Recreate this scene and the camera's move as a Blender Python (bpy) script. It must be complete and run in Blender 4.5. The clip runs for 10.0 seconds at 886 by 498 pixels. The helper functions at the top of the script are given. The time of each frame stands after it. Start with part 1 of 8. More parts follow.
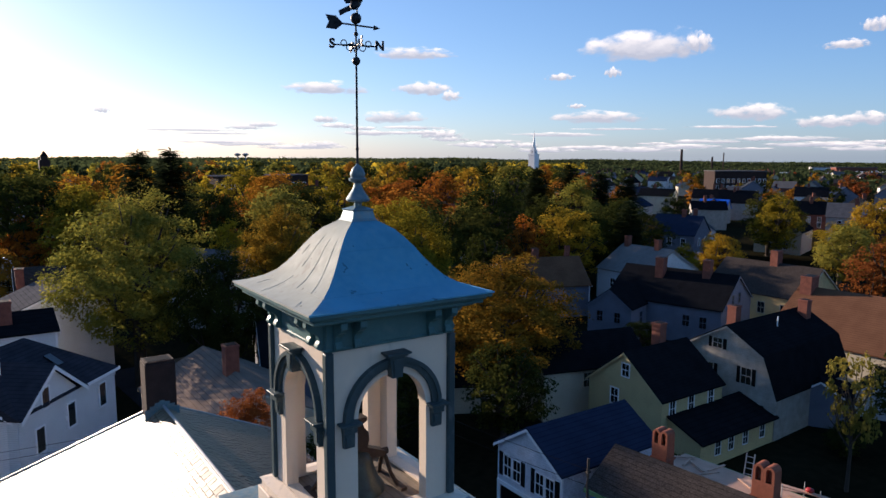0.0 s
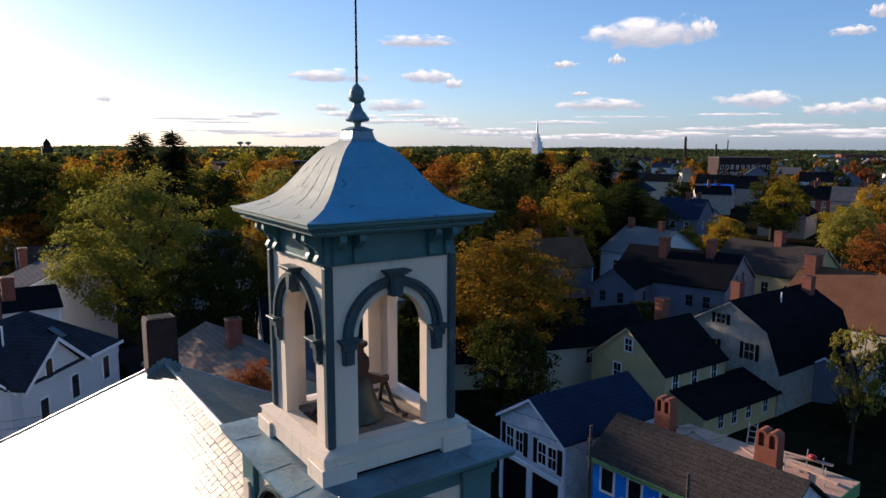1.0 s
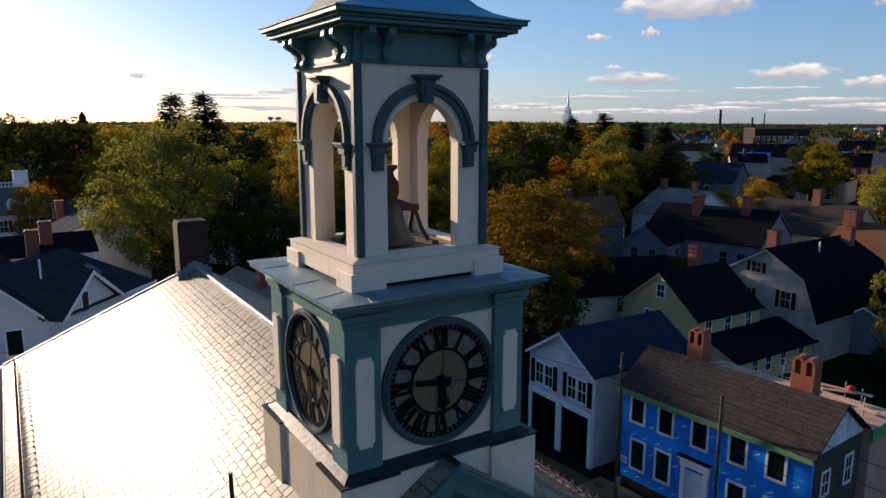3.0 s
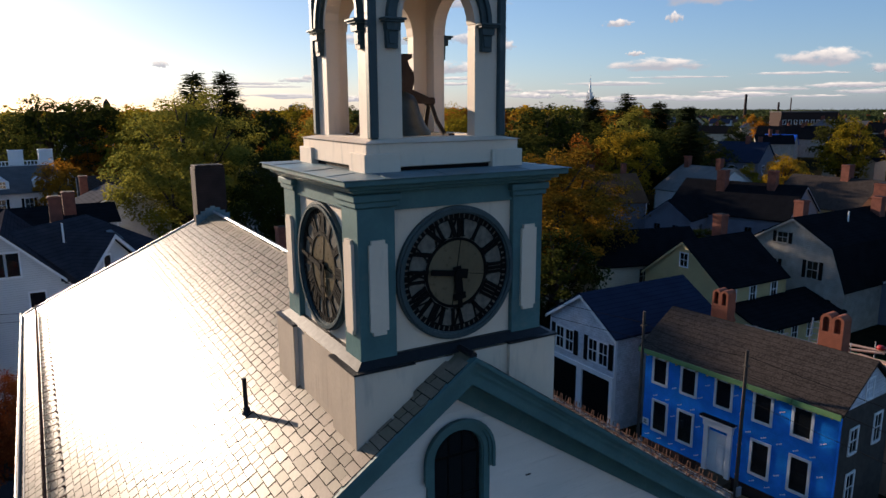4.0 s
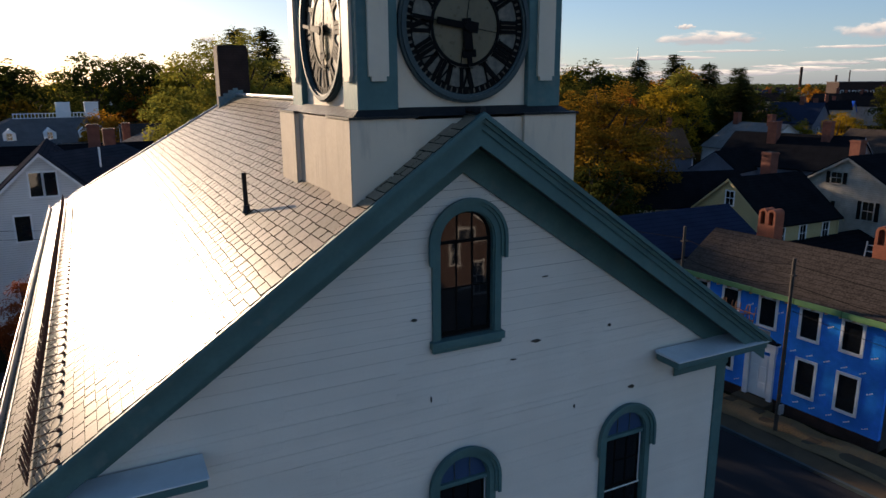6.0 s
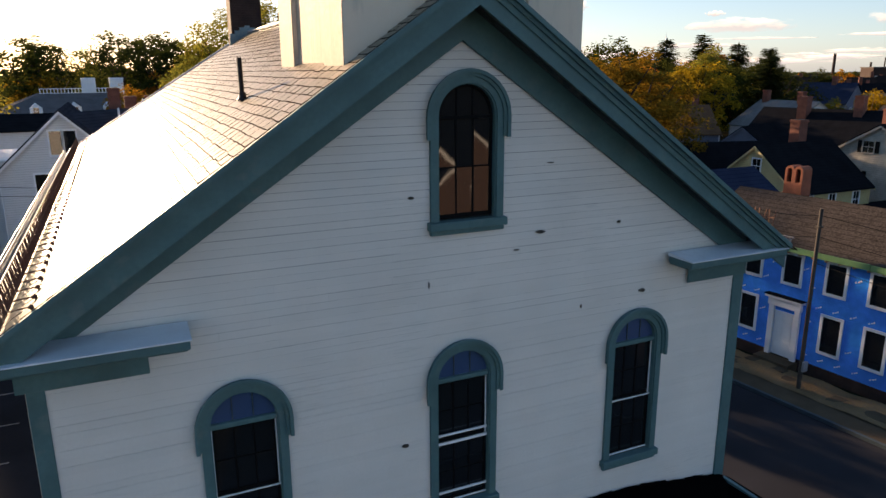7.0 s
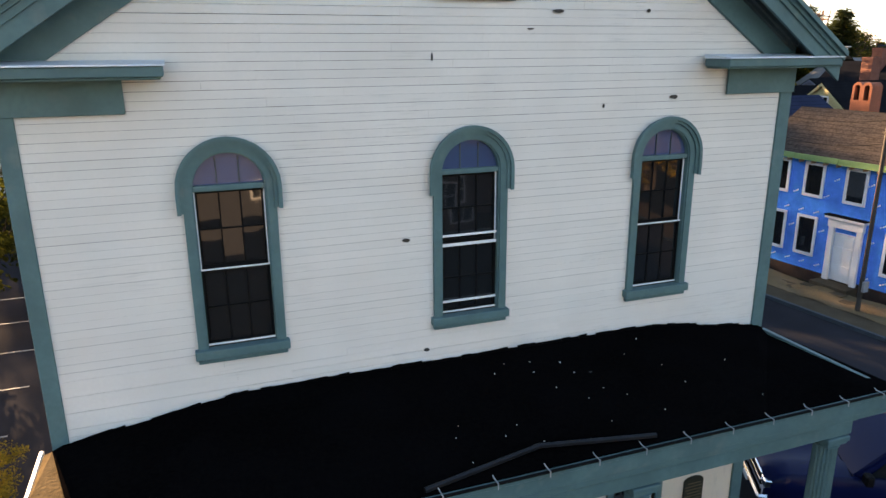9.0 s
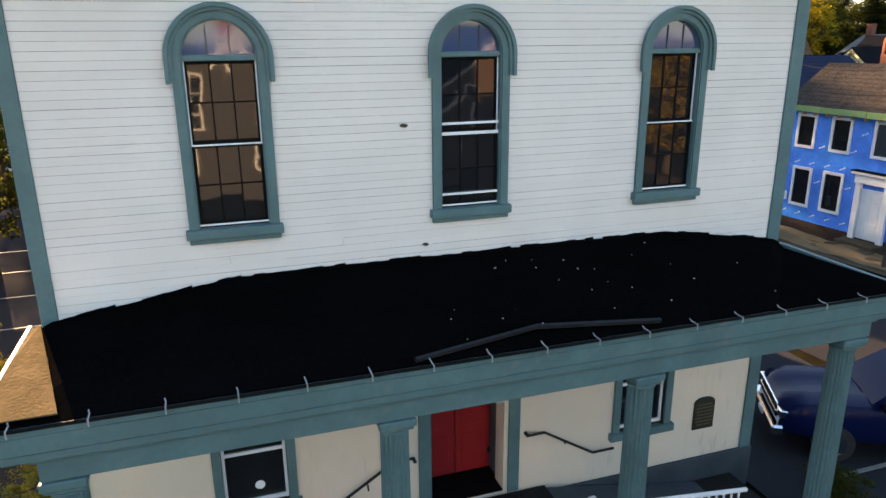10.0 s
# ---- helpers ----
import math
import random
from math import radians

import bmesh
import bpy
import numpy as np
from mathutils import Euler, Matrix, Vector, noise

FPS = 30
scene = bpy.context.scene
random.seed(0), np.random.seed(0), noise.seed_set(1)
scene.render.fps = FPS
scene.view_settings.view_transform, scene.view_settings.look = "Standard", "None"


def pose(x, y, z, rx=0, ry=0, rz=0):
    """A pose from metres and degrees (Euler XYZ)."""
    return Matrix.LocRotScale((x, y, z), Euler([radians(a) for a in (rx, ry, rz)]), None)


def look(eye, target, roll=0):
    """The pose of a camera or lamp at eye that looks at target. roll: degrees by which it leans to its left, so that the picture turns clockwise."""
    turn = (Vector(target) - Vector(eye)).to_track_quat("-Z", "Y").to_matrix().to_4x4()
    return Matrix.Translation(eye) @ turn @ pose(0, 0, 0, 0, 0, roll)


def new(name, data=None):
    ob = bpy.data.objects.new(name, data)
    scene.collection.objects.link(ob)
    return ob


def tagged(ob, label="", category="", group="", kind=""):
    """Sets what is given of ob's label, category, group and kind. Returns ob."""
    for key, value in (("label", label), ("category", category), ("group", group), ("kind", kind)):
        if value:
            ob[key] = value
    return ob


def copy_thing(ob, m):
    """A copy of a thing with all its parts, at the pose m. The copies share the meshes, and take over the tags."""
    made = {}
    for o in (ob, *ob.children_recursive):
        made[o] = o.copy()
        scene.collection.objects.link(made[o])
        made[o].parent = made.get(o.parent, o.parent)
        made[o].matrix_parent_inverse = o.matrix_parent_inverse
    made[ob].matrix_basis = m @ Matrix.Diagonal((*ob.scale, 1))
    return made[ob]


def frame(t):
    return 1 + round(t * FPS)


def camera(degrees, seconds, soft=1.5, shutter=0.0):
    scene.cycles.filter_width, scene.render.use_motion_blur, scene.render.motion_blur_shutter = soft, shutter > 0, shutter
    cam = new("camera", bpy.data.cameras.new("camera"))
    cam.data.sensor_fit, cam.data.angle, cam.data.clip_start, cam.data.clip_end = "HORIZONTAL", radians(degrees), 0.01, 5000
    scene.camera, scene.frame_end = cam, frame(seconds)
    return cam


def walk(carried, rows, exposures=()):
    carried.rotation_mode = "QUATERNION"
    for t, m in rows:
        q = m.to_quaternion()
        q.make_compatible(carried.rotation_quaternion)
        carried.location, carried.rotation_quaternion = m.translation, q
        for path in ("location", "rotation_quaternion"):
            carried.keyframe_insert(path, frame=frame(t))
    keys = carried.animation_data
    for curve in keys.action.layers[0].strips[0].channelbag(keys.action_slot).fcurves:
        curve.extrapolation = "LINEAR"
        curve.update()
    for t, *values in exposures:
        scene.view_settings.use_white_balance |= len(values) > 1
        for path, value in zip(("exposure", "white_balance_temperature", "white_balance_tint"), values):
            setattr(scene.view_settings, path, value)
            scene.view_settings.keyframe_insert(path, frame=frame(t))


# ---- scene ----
cam = camera(64.9, 10.0)
PATH = [
    (0, (-5.155, -8.322, 21.866), (-4.027, -6.692, 21.596), 0.3),
    (0.5, (-5.13, -8.377, 21.343), (-4.006, -6.748, 21.056), 0.3),
    (1, (-5.127, -8.356, 20.807), (-4.009, -6.725, 20.505), 0.2),
    (1.5, (-5.15, -8.363, 20.286), (-4.044, -6.726, 19.969), 0.0),
    (2, (-5.198, -8.368, 19.641), (-4.109, -6.725, 19.306), 0.0),
    (2.5, (-5.208, -8.418, 19.016), (-4.141, -6.764, 18.664), 0.1),
    (4, (-5.128, -8.414, 16.866), (-4.14, -6.723, 16.465), -0.3),
    (4.5, (-5.02, -8.403, 16.037), (-4.06, -6.699, 15.619), -0.3),
    (5, (-4.909, -8.437, 15.265), (-3.977, -6.722, 14.831), -0.4),
    (5.5, (-4.77, -8.439, 14.534), (-3.866, -6.713, 14.085), -0.4),
    (7, (-4.278, -8.536, 12.198), (-3.465, -6.777, 11.702), -0.3),
    (7.5, (-4.132, -8.597, 11.412), (-3.359, -6.824, 10.902), -0.3),
    (8, (-3.994, -8.603, 10.741), (-3.26, -6.818, 10.215), -0.2),
    (8.5, (-3.814, -8.641, 10.096), (-3.117, -6.846, 9.556), -0.3),
    (9, (-3.646, -8.743, 9.407), (-2.98, -6.94, 8.853), -0.3),
    (9.5, (-3.51, -8.838, 8.726), (-2.875, -7.028, 8.158), -0.3),
    (10, (-3.382, -8.937, 8.016), (-2.78, -7.121, 7.433), -0.4),
]
walk(cam, [(t, look(eye, target, roll)) for t, eye, target, roll in PATH],
     [(0.0, 0.93, 6750, 19), (4.0, 0.7, 7250, 18), (5.5, 0.7, 7650, 18), (7.0, 1.4, 9500, 22), (7.5, 1.82, 10500, 23), (8.5, 2.5, 12500, 26), (10.0, 2.98, 13500, 24)])

# ---- light ----
SUN_AZ, SUN_EL = -16.0, 13.0   # degrees from +y towards +x, degrees above the horizon
SUN_DIR = Vector((math.sin(radians(SUN_AZ)) * math.cos(radians(SUN_EL)), math.cos(radians(SUN_AZ)) * math.cos(radians(SUN_EL)), math.sin(radians(SUN_EL))))
world = bpy.data.worlds.new("sky")
scene.world = world
world.use_nodes = True
wn = world.node_tree
sky = wn.nodes.new("ShaderNodeTexSky")
sky.sky_type, sky.sun_disc = "NISHITA", False
sky.sun_elevation, sky.sun_rotation = radians(SUN_EL), radians(SUN_AZ)
sky.altitude, sky.air_density, sky.dust_density, sky.ozone_density = 0, 0.85, 0.5, 3.4
haze = wn.nodes.new("ShaderNodeMix")   # clear autumn air: a little more blue over the whole sky
haze.data_type, haze.blend_type = "RGBA", "ADD"
haze.inputs[0].default_value, haze.inputs[7].default_value = 1.0, (0.15, 0.8, 2.0, 1)
wn.links.new(sky.outputs[0], haze.inputs[6])
wn.links.new(haze.outputs[2], wn.nodes["Background"].inputs[0])
wn.nodes["Background"].inputs[1].default_value = 0.07
sun = new("sun", bpy.data.lights.new("sun", "SUN"))
sun.data.energy, sun.data.angle, sun.data.color = 5.0, radians(0.6), (1.0, 0.87, 0.7)
sun.matrix_world = look(SUN_DIR * 300, (0, 0, 0))


# ---- materials ----
MATS = {}


def mat(name, colour, rough=0.7, metal=0.0, vary=0.25, scale=3.0, fine=30.0, bump=0.25, dist=0.01, tint=None, boards=0.0, across=False, spots=0.0, piece=0.0, spec=0.25, coat=0.0):
    """A surface with colour, stains at two scales, fine relief and, where boards is set, courses of that height."""
    if name in MATS:
        return MATS[name]
    m = bpy.data.materials.new(name)
    m.use_nodes = True
    n, l = m.node_tree.nodes, m.node_tree.links
    p = n["Principled BSDF"]
    p.inputs["Roughness"].default_value, p.inputs["Metallic"].default_value = rough, metal
    p.inputs["Specular IOR Level"].default_value = spec
    p.inputs["Coat Weight"].default_value = coat
    tc = n.new("ShaderNodeTexCoord")

    def noise_at(s, detail=4.0):
        t = n.new("ShaderNodeTexNoise")
        t.inputs["Scale"].default_value, t.inputs["Detail"].default_value = s, detail
        l.new(tc.outputs["Object"], t.inputs["Vector"])
        return t.outputs["Fac"]

    def ramp(src, lo, hi, a, b):
        r = n.new("ShaderNodeMapRange")
        for i, v in zip((1, 2, 3, 4), (lo, hi, a, b)):
            r.inputs[i].default_value = v
        l.new(src, r.inputs[0])
        return r.outputs[0]

    def mix(f, a, b, kind="MIX"):
        x = n.new("ShaderNodeMix")
        x.data_type, x.blend_type = "RGBA", kind
        for sock, v in ((x.inputs[0], f), (x.inputs[6], a), (x.inputs[7], b)):
            if isinstance(v, (float, int)):
                sock.default_value = v
            elif isinstance(v, tuple):
                sock.default_value = (*v, 1)
            else:
                l.new(v, sock)
        return x.outputs[2]

    big, small = noise_at(scale), noise_at(fine, 6.0)
    dark = tuple(c * (1 - vary) for c in colour)
    light = tuple(min(1, c * (1 + vary * 0.6)) for c in colour)
    c = mix(ramp(big, 0.3, 0.7, 0, 1), dark, light)
    c = mix(ramp(small, 0.35, 0.75, 0, 0.5), c, tint or dark)
    if spots:
        c = mix(ramp(noise_at(fine * 0.6, 2.0), 0.72 - spots * 0.1, 0.74 - spots * 0.1, 0, 0.7), c, tuple(v * 0.35 for v in colour))
    if piece:
        o = n.new("ShaderNodeObjectInfo")
        g = n.new("ShaderNodeNewGeometry")
        s = n.new("ShaderNodeMath")
        s.operation = "ADD"
        l.new(o.outputs["Random"], s.inputs[0])
        l.new(g.outputs["Random Per Island"], s.inputs[1])
        f = n.new("ShaderNodeMath")
        f.operation = "FRACT"
        l.new(s.outputs[0], f.inputs[0])
        c = mix(ramp(f.outputs[0], 0, 1, 0, piece), c, tuple(v * 0.3 for v in colour))
        h = n.new("ShaderNodeHueSaturation")
        l.new(c, h.inputs["Color"])
        l.new(ramp(f.outputs[0], 0, 1, 0.5 - piece * 0.03, 0.5 + piece * 0.03), h.inputs["Hue"])
        c = h.outputs[0]
    height = small
    if boards:
        sep = n.new("ShaderNodeSeparateXYZ")
        l.new(tc.outputs["Object"], sep.inputs[0])
        d = n.new("ShaderNodeMath")
        d.operation = "DIVIDE"
        l.new(sep.outputs[0 if across else 2], d.inputs[0])
        d.inputs[1].default_value = boards
        f = n.new("ShaderNodeMath")
        f.operation = "FRACT"
        l.new(d.outputs[0], f.inputs[0])
        c = mix(ramp(f.outputs[0], 0.84, 0.97, 0, 0.75), c, tuple(v * 0.35 for v in colour))
        a = n.new("ShaderNodeMath")
        a.operation = "MULTIPLY_ADD"
        l.new(f.outputs[0], a.inputs[0])
        a.inputs[1].default_value = -1.6
        l.new(small, a.inputs[2])
        height = a.outputs[0]
    l.new(c, p.inputs["Base Color"])
    l.new(ramp(small, 0.3, 0.7, max(0.02, rough - min(0.08, rough * 0.15)), min(1, rough + min(0.08, rough * 0.15))), p.inputs["Roughness"])
    if bump:
        b = n.new("ShaderNodeBump")
        b.inputs["Strength"].default_value, b.inputs["Distance"].default_value = bump, dist
        l.new(height, b.inputs["Height"])
        l.new(b.outputs[0], p.inputs["Normal"])
    MATS[name] = m
    return m


def leaf_mat(name, a, b, hue=0.03, thick=0.5):
    """Foliage: colour from a to b leaf by leaf, thin enough for light to come through."""
    if name in MATS:
        return MATS[name]
    m = bpy.data.materials.new(name)
    m.use_nodes = True
    n, l = m.node_tree.nodes, m.node_tree.links
    out = n["Material Output"]
    n.remove(n["Principled BSDF"])
    g, o, tc = n.new("ShaderNodeNewGeometry"), n.new("ShaderNodeObjectInfo"), n.new("ShaderNodeTexCoord")
    x = n.new("ShaderNodeMix")
    x.data_type = "RGBA"
    x.inputs[6].default_value, x.inputs[7].default_value = (*a, 1), (*b, 1)
    t = n.new("ShaderNodeTexNoise")
    t.inputs["Scale"].default_value = 0.45
    l.new(tc.outputs["Object"], t.inputs["Vector"])
    f = n.new("ShaderNodeMath")
    f.operation = "MULTIPLY_ADD"
    l.new(g.outputs["Random Per Island"], f.inputs[0])
    f.inputs[1].default_value = 0.55
    s = n.new("ShaderNodeMapRange")
    for i, v in zip((1, 2, 3, 4), (0.35, 0.65, -0.15, 0.6)):
        s.inputs[i].default_value = v
    l.new(t.outputs["Fac"], s.inputs[0])
    l.new(s.outputs[0], f.inputs[2])
    l.new(f.outputs[0], x.inputs[0])
    h = n.new("ShaderNodeHueSaturation")
    l.new(x.outputs[2], h.inputs["Color"])
    r = n.new("ShaderNodeMapRange")
    r.inputs[3].default_value, r.inputs[4].default_value = 0.5 - hue, 0.5 + hue
    l.new(o.outputs["Random"], r.inputs[0])
    l.new(r.outputs[0], h.inputs["Hue"])
    d, tr, mx = n.new("ShaderNodeBsdfDiffuse"), n.new("ShaderNodeBsdfTranslucent"), n.new("ShaderNodeMixShader")
    l.new(h.outputs[0], d.inputs[0])
    l.new(h.outputs[0], tr.inputs[0])
    mx.inputs[0].default_value = thick
    l.new(d.outputs[0], mx.inputs[1])
    l.new(tr.outputs[0], mx.inputs[2])
    l.new(mx.outputs[0], out.inputs[0])
    MATS[name] = m
    return m


CREAM = mat("cream_paint", (0.66, 0.545, 0.435), 0.55, vary=0.06, scale=0.8, fine=14, bump=0.12, dist=0.004)
CLAP = mat("clapboard_paint", (0.675, 0.63, 0.58), 0.6, vary=0.07, scale=0.9, fine=22, bump=0.15, dist=0.003, spots=0.0, piece=0.05)
def scuff(m, colour, region, along, amount):
    """Worn, scraped patches: fine streaks along the boards inside larger worn areas."""
    n, l = m.node_tree.nodes, m.node_tree.links
    p = n["Principled BSDF"]
    old = p.inputs["Base Color"].links[0].from_socket
    tc, mp = n.new("ShaderNodeTexCoord"), n.new("ShaderNodeMapping")
    mp.inputs["Scale"].default_value = along
    l.new(tc.outputs["Object"], mp.inputs["Vector"])
    a, b, mul, x = n.new("ShaderNodeTexNoise"), n.new("ShaderNodeTexNoise"), n.new("ShaderNodeMath"), n.new("ShaderNodeMix")
    a.inputs["Scale"].default_value, b.inputs["Scale"].default_value, b.inputs["Detail"].default_value = region, 1.0, 5.0
    l.new(tc.outputs["Object"], a.inputs["Vector"])
    l.new(mp.outputs[0], b.inputs["Vector"])
    ra, rb = n.new("ShaderNodeMapRange"), n.new("ShaderNodeMapRange")
    for r, lo, hi in ((ra, 0.48, 0.62), (rb, 0.54, 0.68)):
        r.inputs[1].default_value, r.inputs[2].default_value = lo, hi
    rb.inputs[4].default_value = amount
    l.new(a.outputs["Fac"], ra.inputs[0])
    l.new(b.outputs["Fac"], rb.inputs[0])
    mul.operation = "MULTIPLY"
    l.new(ra.outputs[0], mul.inputs[0])
    l.new(rb.outputs[0], mul.inputs[1])
    x.data_type = "RGBA"
    l.new(mul.outputs[0], x.inputs[0])
    l.new(old, x.inputs[6])
    x.inputs[7].default_value = (*colour, 1)
    l.new(x.outputs[2], p.inputs["Base Color"])


scuff(CLAP, (0.42, 0.4, 0.37), 0.55, (2.0, 2.0, 40.0), 0.4)
scuff(CREAM, (0.42, 0.36, 0.3), 0.7, (9.0, 9.0, 1.6), 0.55)
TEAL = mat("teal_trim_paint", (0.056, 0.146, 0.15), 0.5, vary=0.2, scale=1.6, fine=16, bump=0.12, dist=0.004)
# darker teal for some trim; on soffit and bed moulding it holds shade
TEAL_DK = mat("dark_teal_trim_and_shade", (0.04, 0.068, 0.075), 0.5, vary=0.2, scale=1.6, fine=16, bump=0.12, dist=0.004)
scuff(TEAL, (0.13, 0.17, 0.165), 0.9, (5.0, 5.0, 5.0), 0.4)
scuff(TEAL_DK, (0.12, 0.14, 0.14), 1.2, (8.0, 8.0, 5.0), 0.5)
COPPER = mat("painted_sheet_metal", (0.05, 0.265, 0.4), 0.5, metal=0.0, vary=0.14, scale=1.3, fine=9, bump=0.1, dist=0.008, tint=(0.1, 0.31, 0.41), spots=0.16, spec=0.1)
# paler copy for the cap's sun side: the light is in the colour
SUN_SIDE = mat("sun_side_sheet_metal", (0.4, 0.41, 0.355), 0.7, metal=0.0, vary=0.16, scale=1.6, fine=9, bump=0.1, dist=0.008, tint=(0.32, 0.33, 0.28), spots=0.1, spec=0.06)
scuff(COPPER, (0.16, 0.24, 0.29), 0.9, (7.0, 7.0, 2.5), 0.5)
scuff(SUN_SIDE, (0.24, 0.22, 0.19), 0.9, (7.0, 7.0, 2.5), 0.5)
# weathered tin; the blue in its base stands in for reflected sky
DECKTIN = mat("weathered_tin", (0.09, 0.19, 0.235), 0.5, metal=0.3, vary=0.4, scale=1.6, fine=12, bump=0.25, dist=0.01, tint=(0.3, 0.29, 0.26))
SLATE = mat("grey_roof_slate", (0.24, 0.187, 0.132), 0.35, vary=0.18, scale=3.0, fine=22, bump=0.03, dist=0.002, tint=(0.17, 0.13, 0.09), piece=0.35, spec=0.09)
SLATE_EDGE = mat("dark_slate_edge", (0.03, 0.024, 0.018), 1.0, vary=0.3, scale=4.0, fine=30, bump=0.0, spec=0.0)
# dark backing, chosen so the gaps between clapboards read dark
SHEATH = mat("dark_sheathing", (0.06, 0.052, 0.046), 0.9, vary=0.3, scale=3, fine=25, bump=0.3)
LEADW = mat("lead_flashing", (0.32, 0.33, 0.34), 0.45, metal=0.3, vary=0.2, scale=3, fine=20, bump=0.2)
IRON = mat("black_iron", (0.02, 0.021, 0.024), 0.5, metal=0.5, vary=0.3, scale=5, fine=40, bump=0.2, dist=0.003)
MEMBR = mat("black_rubber_membrane", (0.0022, 0.002, 0.0024), 0.85, spec=0.0, vary=0.35, scale=1.1, fine=20, bump=0.3, dist=0.006, tint=(0.006, 0.005, 0.0045))
BRICK = mat("red_brick", (0.2, 0.066, 0.045), 0.85, vary=0.3, scale=2.5, fine=20, bump=0.4, dist=0.008, boards=0.075)
# cap metal lightened: the sky's reflection is put into its base colour
CAPTIN = mat("sky_sheen_sheet_metal", (0.6, 0.66, 0.7), 0.35, metal=0.0, vary=0.12, scale=2.0, fine=12, bump=0.15)
# near-black: the shadow on the tower's front flashing is in this colour
FLASH = mat("shade_dark_flashing", (0.02, 0.021, 0.024), 0.5, metal=0.3, vary=0.25, scale=2.0, fine=12, bump=0.2)
BRICK_DK = mat("old_dark_brick", (0.042, 0.023, 0.019), 0.9, vary=0.35, scale=2.5, fine=20, bump=0.4, dist=0.008, boards=0.075)
BRICK_NEW = mat("new_orange_brick", (0.27, 0.082, 0.046), 0.85, vary=0.22, scale=2.5, fine=25, bump=0.4, dist=0.008, boards=0.075)
BRONZE = mat("bell_bronze", (0.06, 0.062, 0.05), 0.45, metal=0.7, vary=0.35, scale=4, fine=25, bump=0.2)
DIAL = mat("clock_dial_glass", (0.085, 0.08, 0.07), 0.4, vary=0.06, scale=1.5, fine=12, bump=0.05, tint=(0.26, 0.24, 0.19))
# opaque centre; light from behind the glass is put into its warm tone
DIAL_IN = mat("clock_centre_glass", (0.12, 0.098, 0.062), 0.3, vary=0.3, scale=1.5, fine=12, bump=0.05, tint=(0.15, 0.11, 0.06))
RUST = mat("rusty_cast_iron", (0.036, 0.022, 0.016), 0.8, vary=0.35, scale=5, fine=30, bump=0.3, dist=0.004)
RUSTED = mat("rusted_iron_bars", (0.13, 0.062, 0.042), 0.8, vary=0.3, scale=5, fine=30, bump=0.2, dist=0.003)
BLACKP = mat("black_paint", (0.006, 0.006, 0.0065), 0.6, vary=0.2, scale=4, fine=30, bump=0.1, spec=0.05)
WOOD_IN = mat("dusty_boards", (0.2, 0.16, 0.12), 0.85, vary=0.3, scale=3, fine=25, bump=0.3, boards=0.14, across=True)
WHITE = mat("white_paint", (0.74, 0.74, 0.74), 0.5, vary=0.07, scale=2, fine=20, bump=0.1, dist=0.003)
DOOR_RED = mat("red_door_paint", (0.33, 0.018, 0.02), 0.4, vary=0.15, scale=2, fine=20, bump=0.1, dist=0.003, coat=0.2)
PORCH_FL = mat("dark_porch_boards", (0.02, 0.018, 0.017), 0.8, vary=0.3, scale=2, fine=20, bump=0.2, boards=0.12, across=True, spec=0.1)
GRANITE = mat("painted_foundation", (0.035, 0.055, 0.066), 0.75, vary=0.2, scale=2, fine=16, bump=0.4)
ASPHALT = mat("asphalt", (0.024, 0.025, 0.031), 0.85, vary=0.25, scale=0.35, fine=40, bump=0.35, dist=0.006, tint=(0.04, 0.037, 0.034), spec=0.0)
CONCRETE = mat("concrete", (0.085, 0.062, 0.043), 0.85, vary=0.25, scale=1.0, fine=25, bump=0.3, tint=(0.12, 0.08, 0.05), spec=0.0)
# earth and leaves, lightened to hold the sun patch by the house
DIRT = mat("bare_earth_with_leaves", (0.15, 0.092, 0.05), 0.95, vary=0.4, scale=0.8, fine=14, bump=0.6, dist=0.03, tint=(0.3, 0.17, 0.06))
# membrane as the sun shows it: sunlight is put into this brown
SUN_PATCH = mat("sunlit_membrane_tone", (0.13, 0.092, 0.052), 0.95, vary=0.35, scale=2.5, fine=26, bump=0.6, dist=0.02, tint=(0.06, 0.04, 0.022), spec=0.0)
GROUND = mat("mixed_ground", (0.012, 0.0125, 0.007), 0.95, vary=0.45, scale=0.05, fine=1.2, bump=0.5, dist=0.05, tint=(0.03, 0.02, 0.011), spec=0.0)
ROOF_DK = mat("dark_asphalt_shingle", (0.011, 0.0115, 0.0135), 0.85, vary=0.25, scale=1.2, fine=18, bump=0.4, dist=0.01, boards=0.16, spec=0.0)
# dark shingle made lighter: the glare haze over it is in the colour
ROOF_HAZE = mat("haze_lightened_shingle", (0.035, 0.035, 0.043), 0.85, vary=0.25, scale=1.2, fine=18, bump=0.4, dist=0.01, boards=0.16, spec=0.0)
ROOF_GREY = mat("grey_asphalt_shingle", (0.11, 0.106, 0.108), 0.85, vary=0.2, scale=1.0, fine=18, bump=0.4, dist=0.01, boards=0.16, spec=0.0)
ROOF_PALE = mat("pale_grey_shingle", (0.18, 0.17, 0.162), 0.85, vary=0.15, scale=1.0, fine=18, bump=0.4, dist=0.01, boards=0.16, spec=0.0)
TAN_BOARD = mat("weathered_tan_boards", (0.44, 0.36, 0.28), 0.75, vary=0.1, scale=1.5, fine=18, bump=0.15, dist=0.004, piece=0.08)
scuff(TAN_BOARD, (0.3, 0.25, 0.2), 0.9, (12.0, 12.0, 0.8), 0.6)
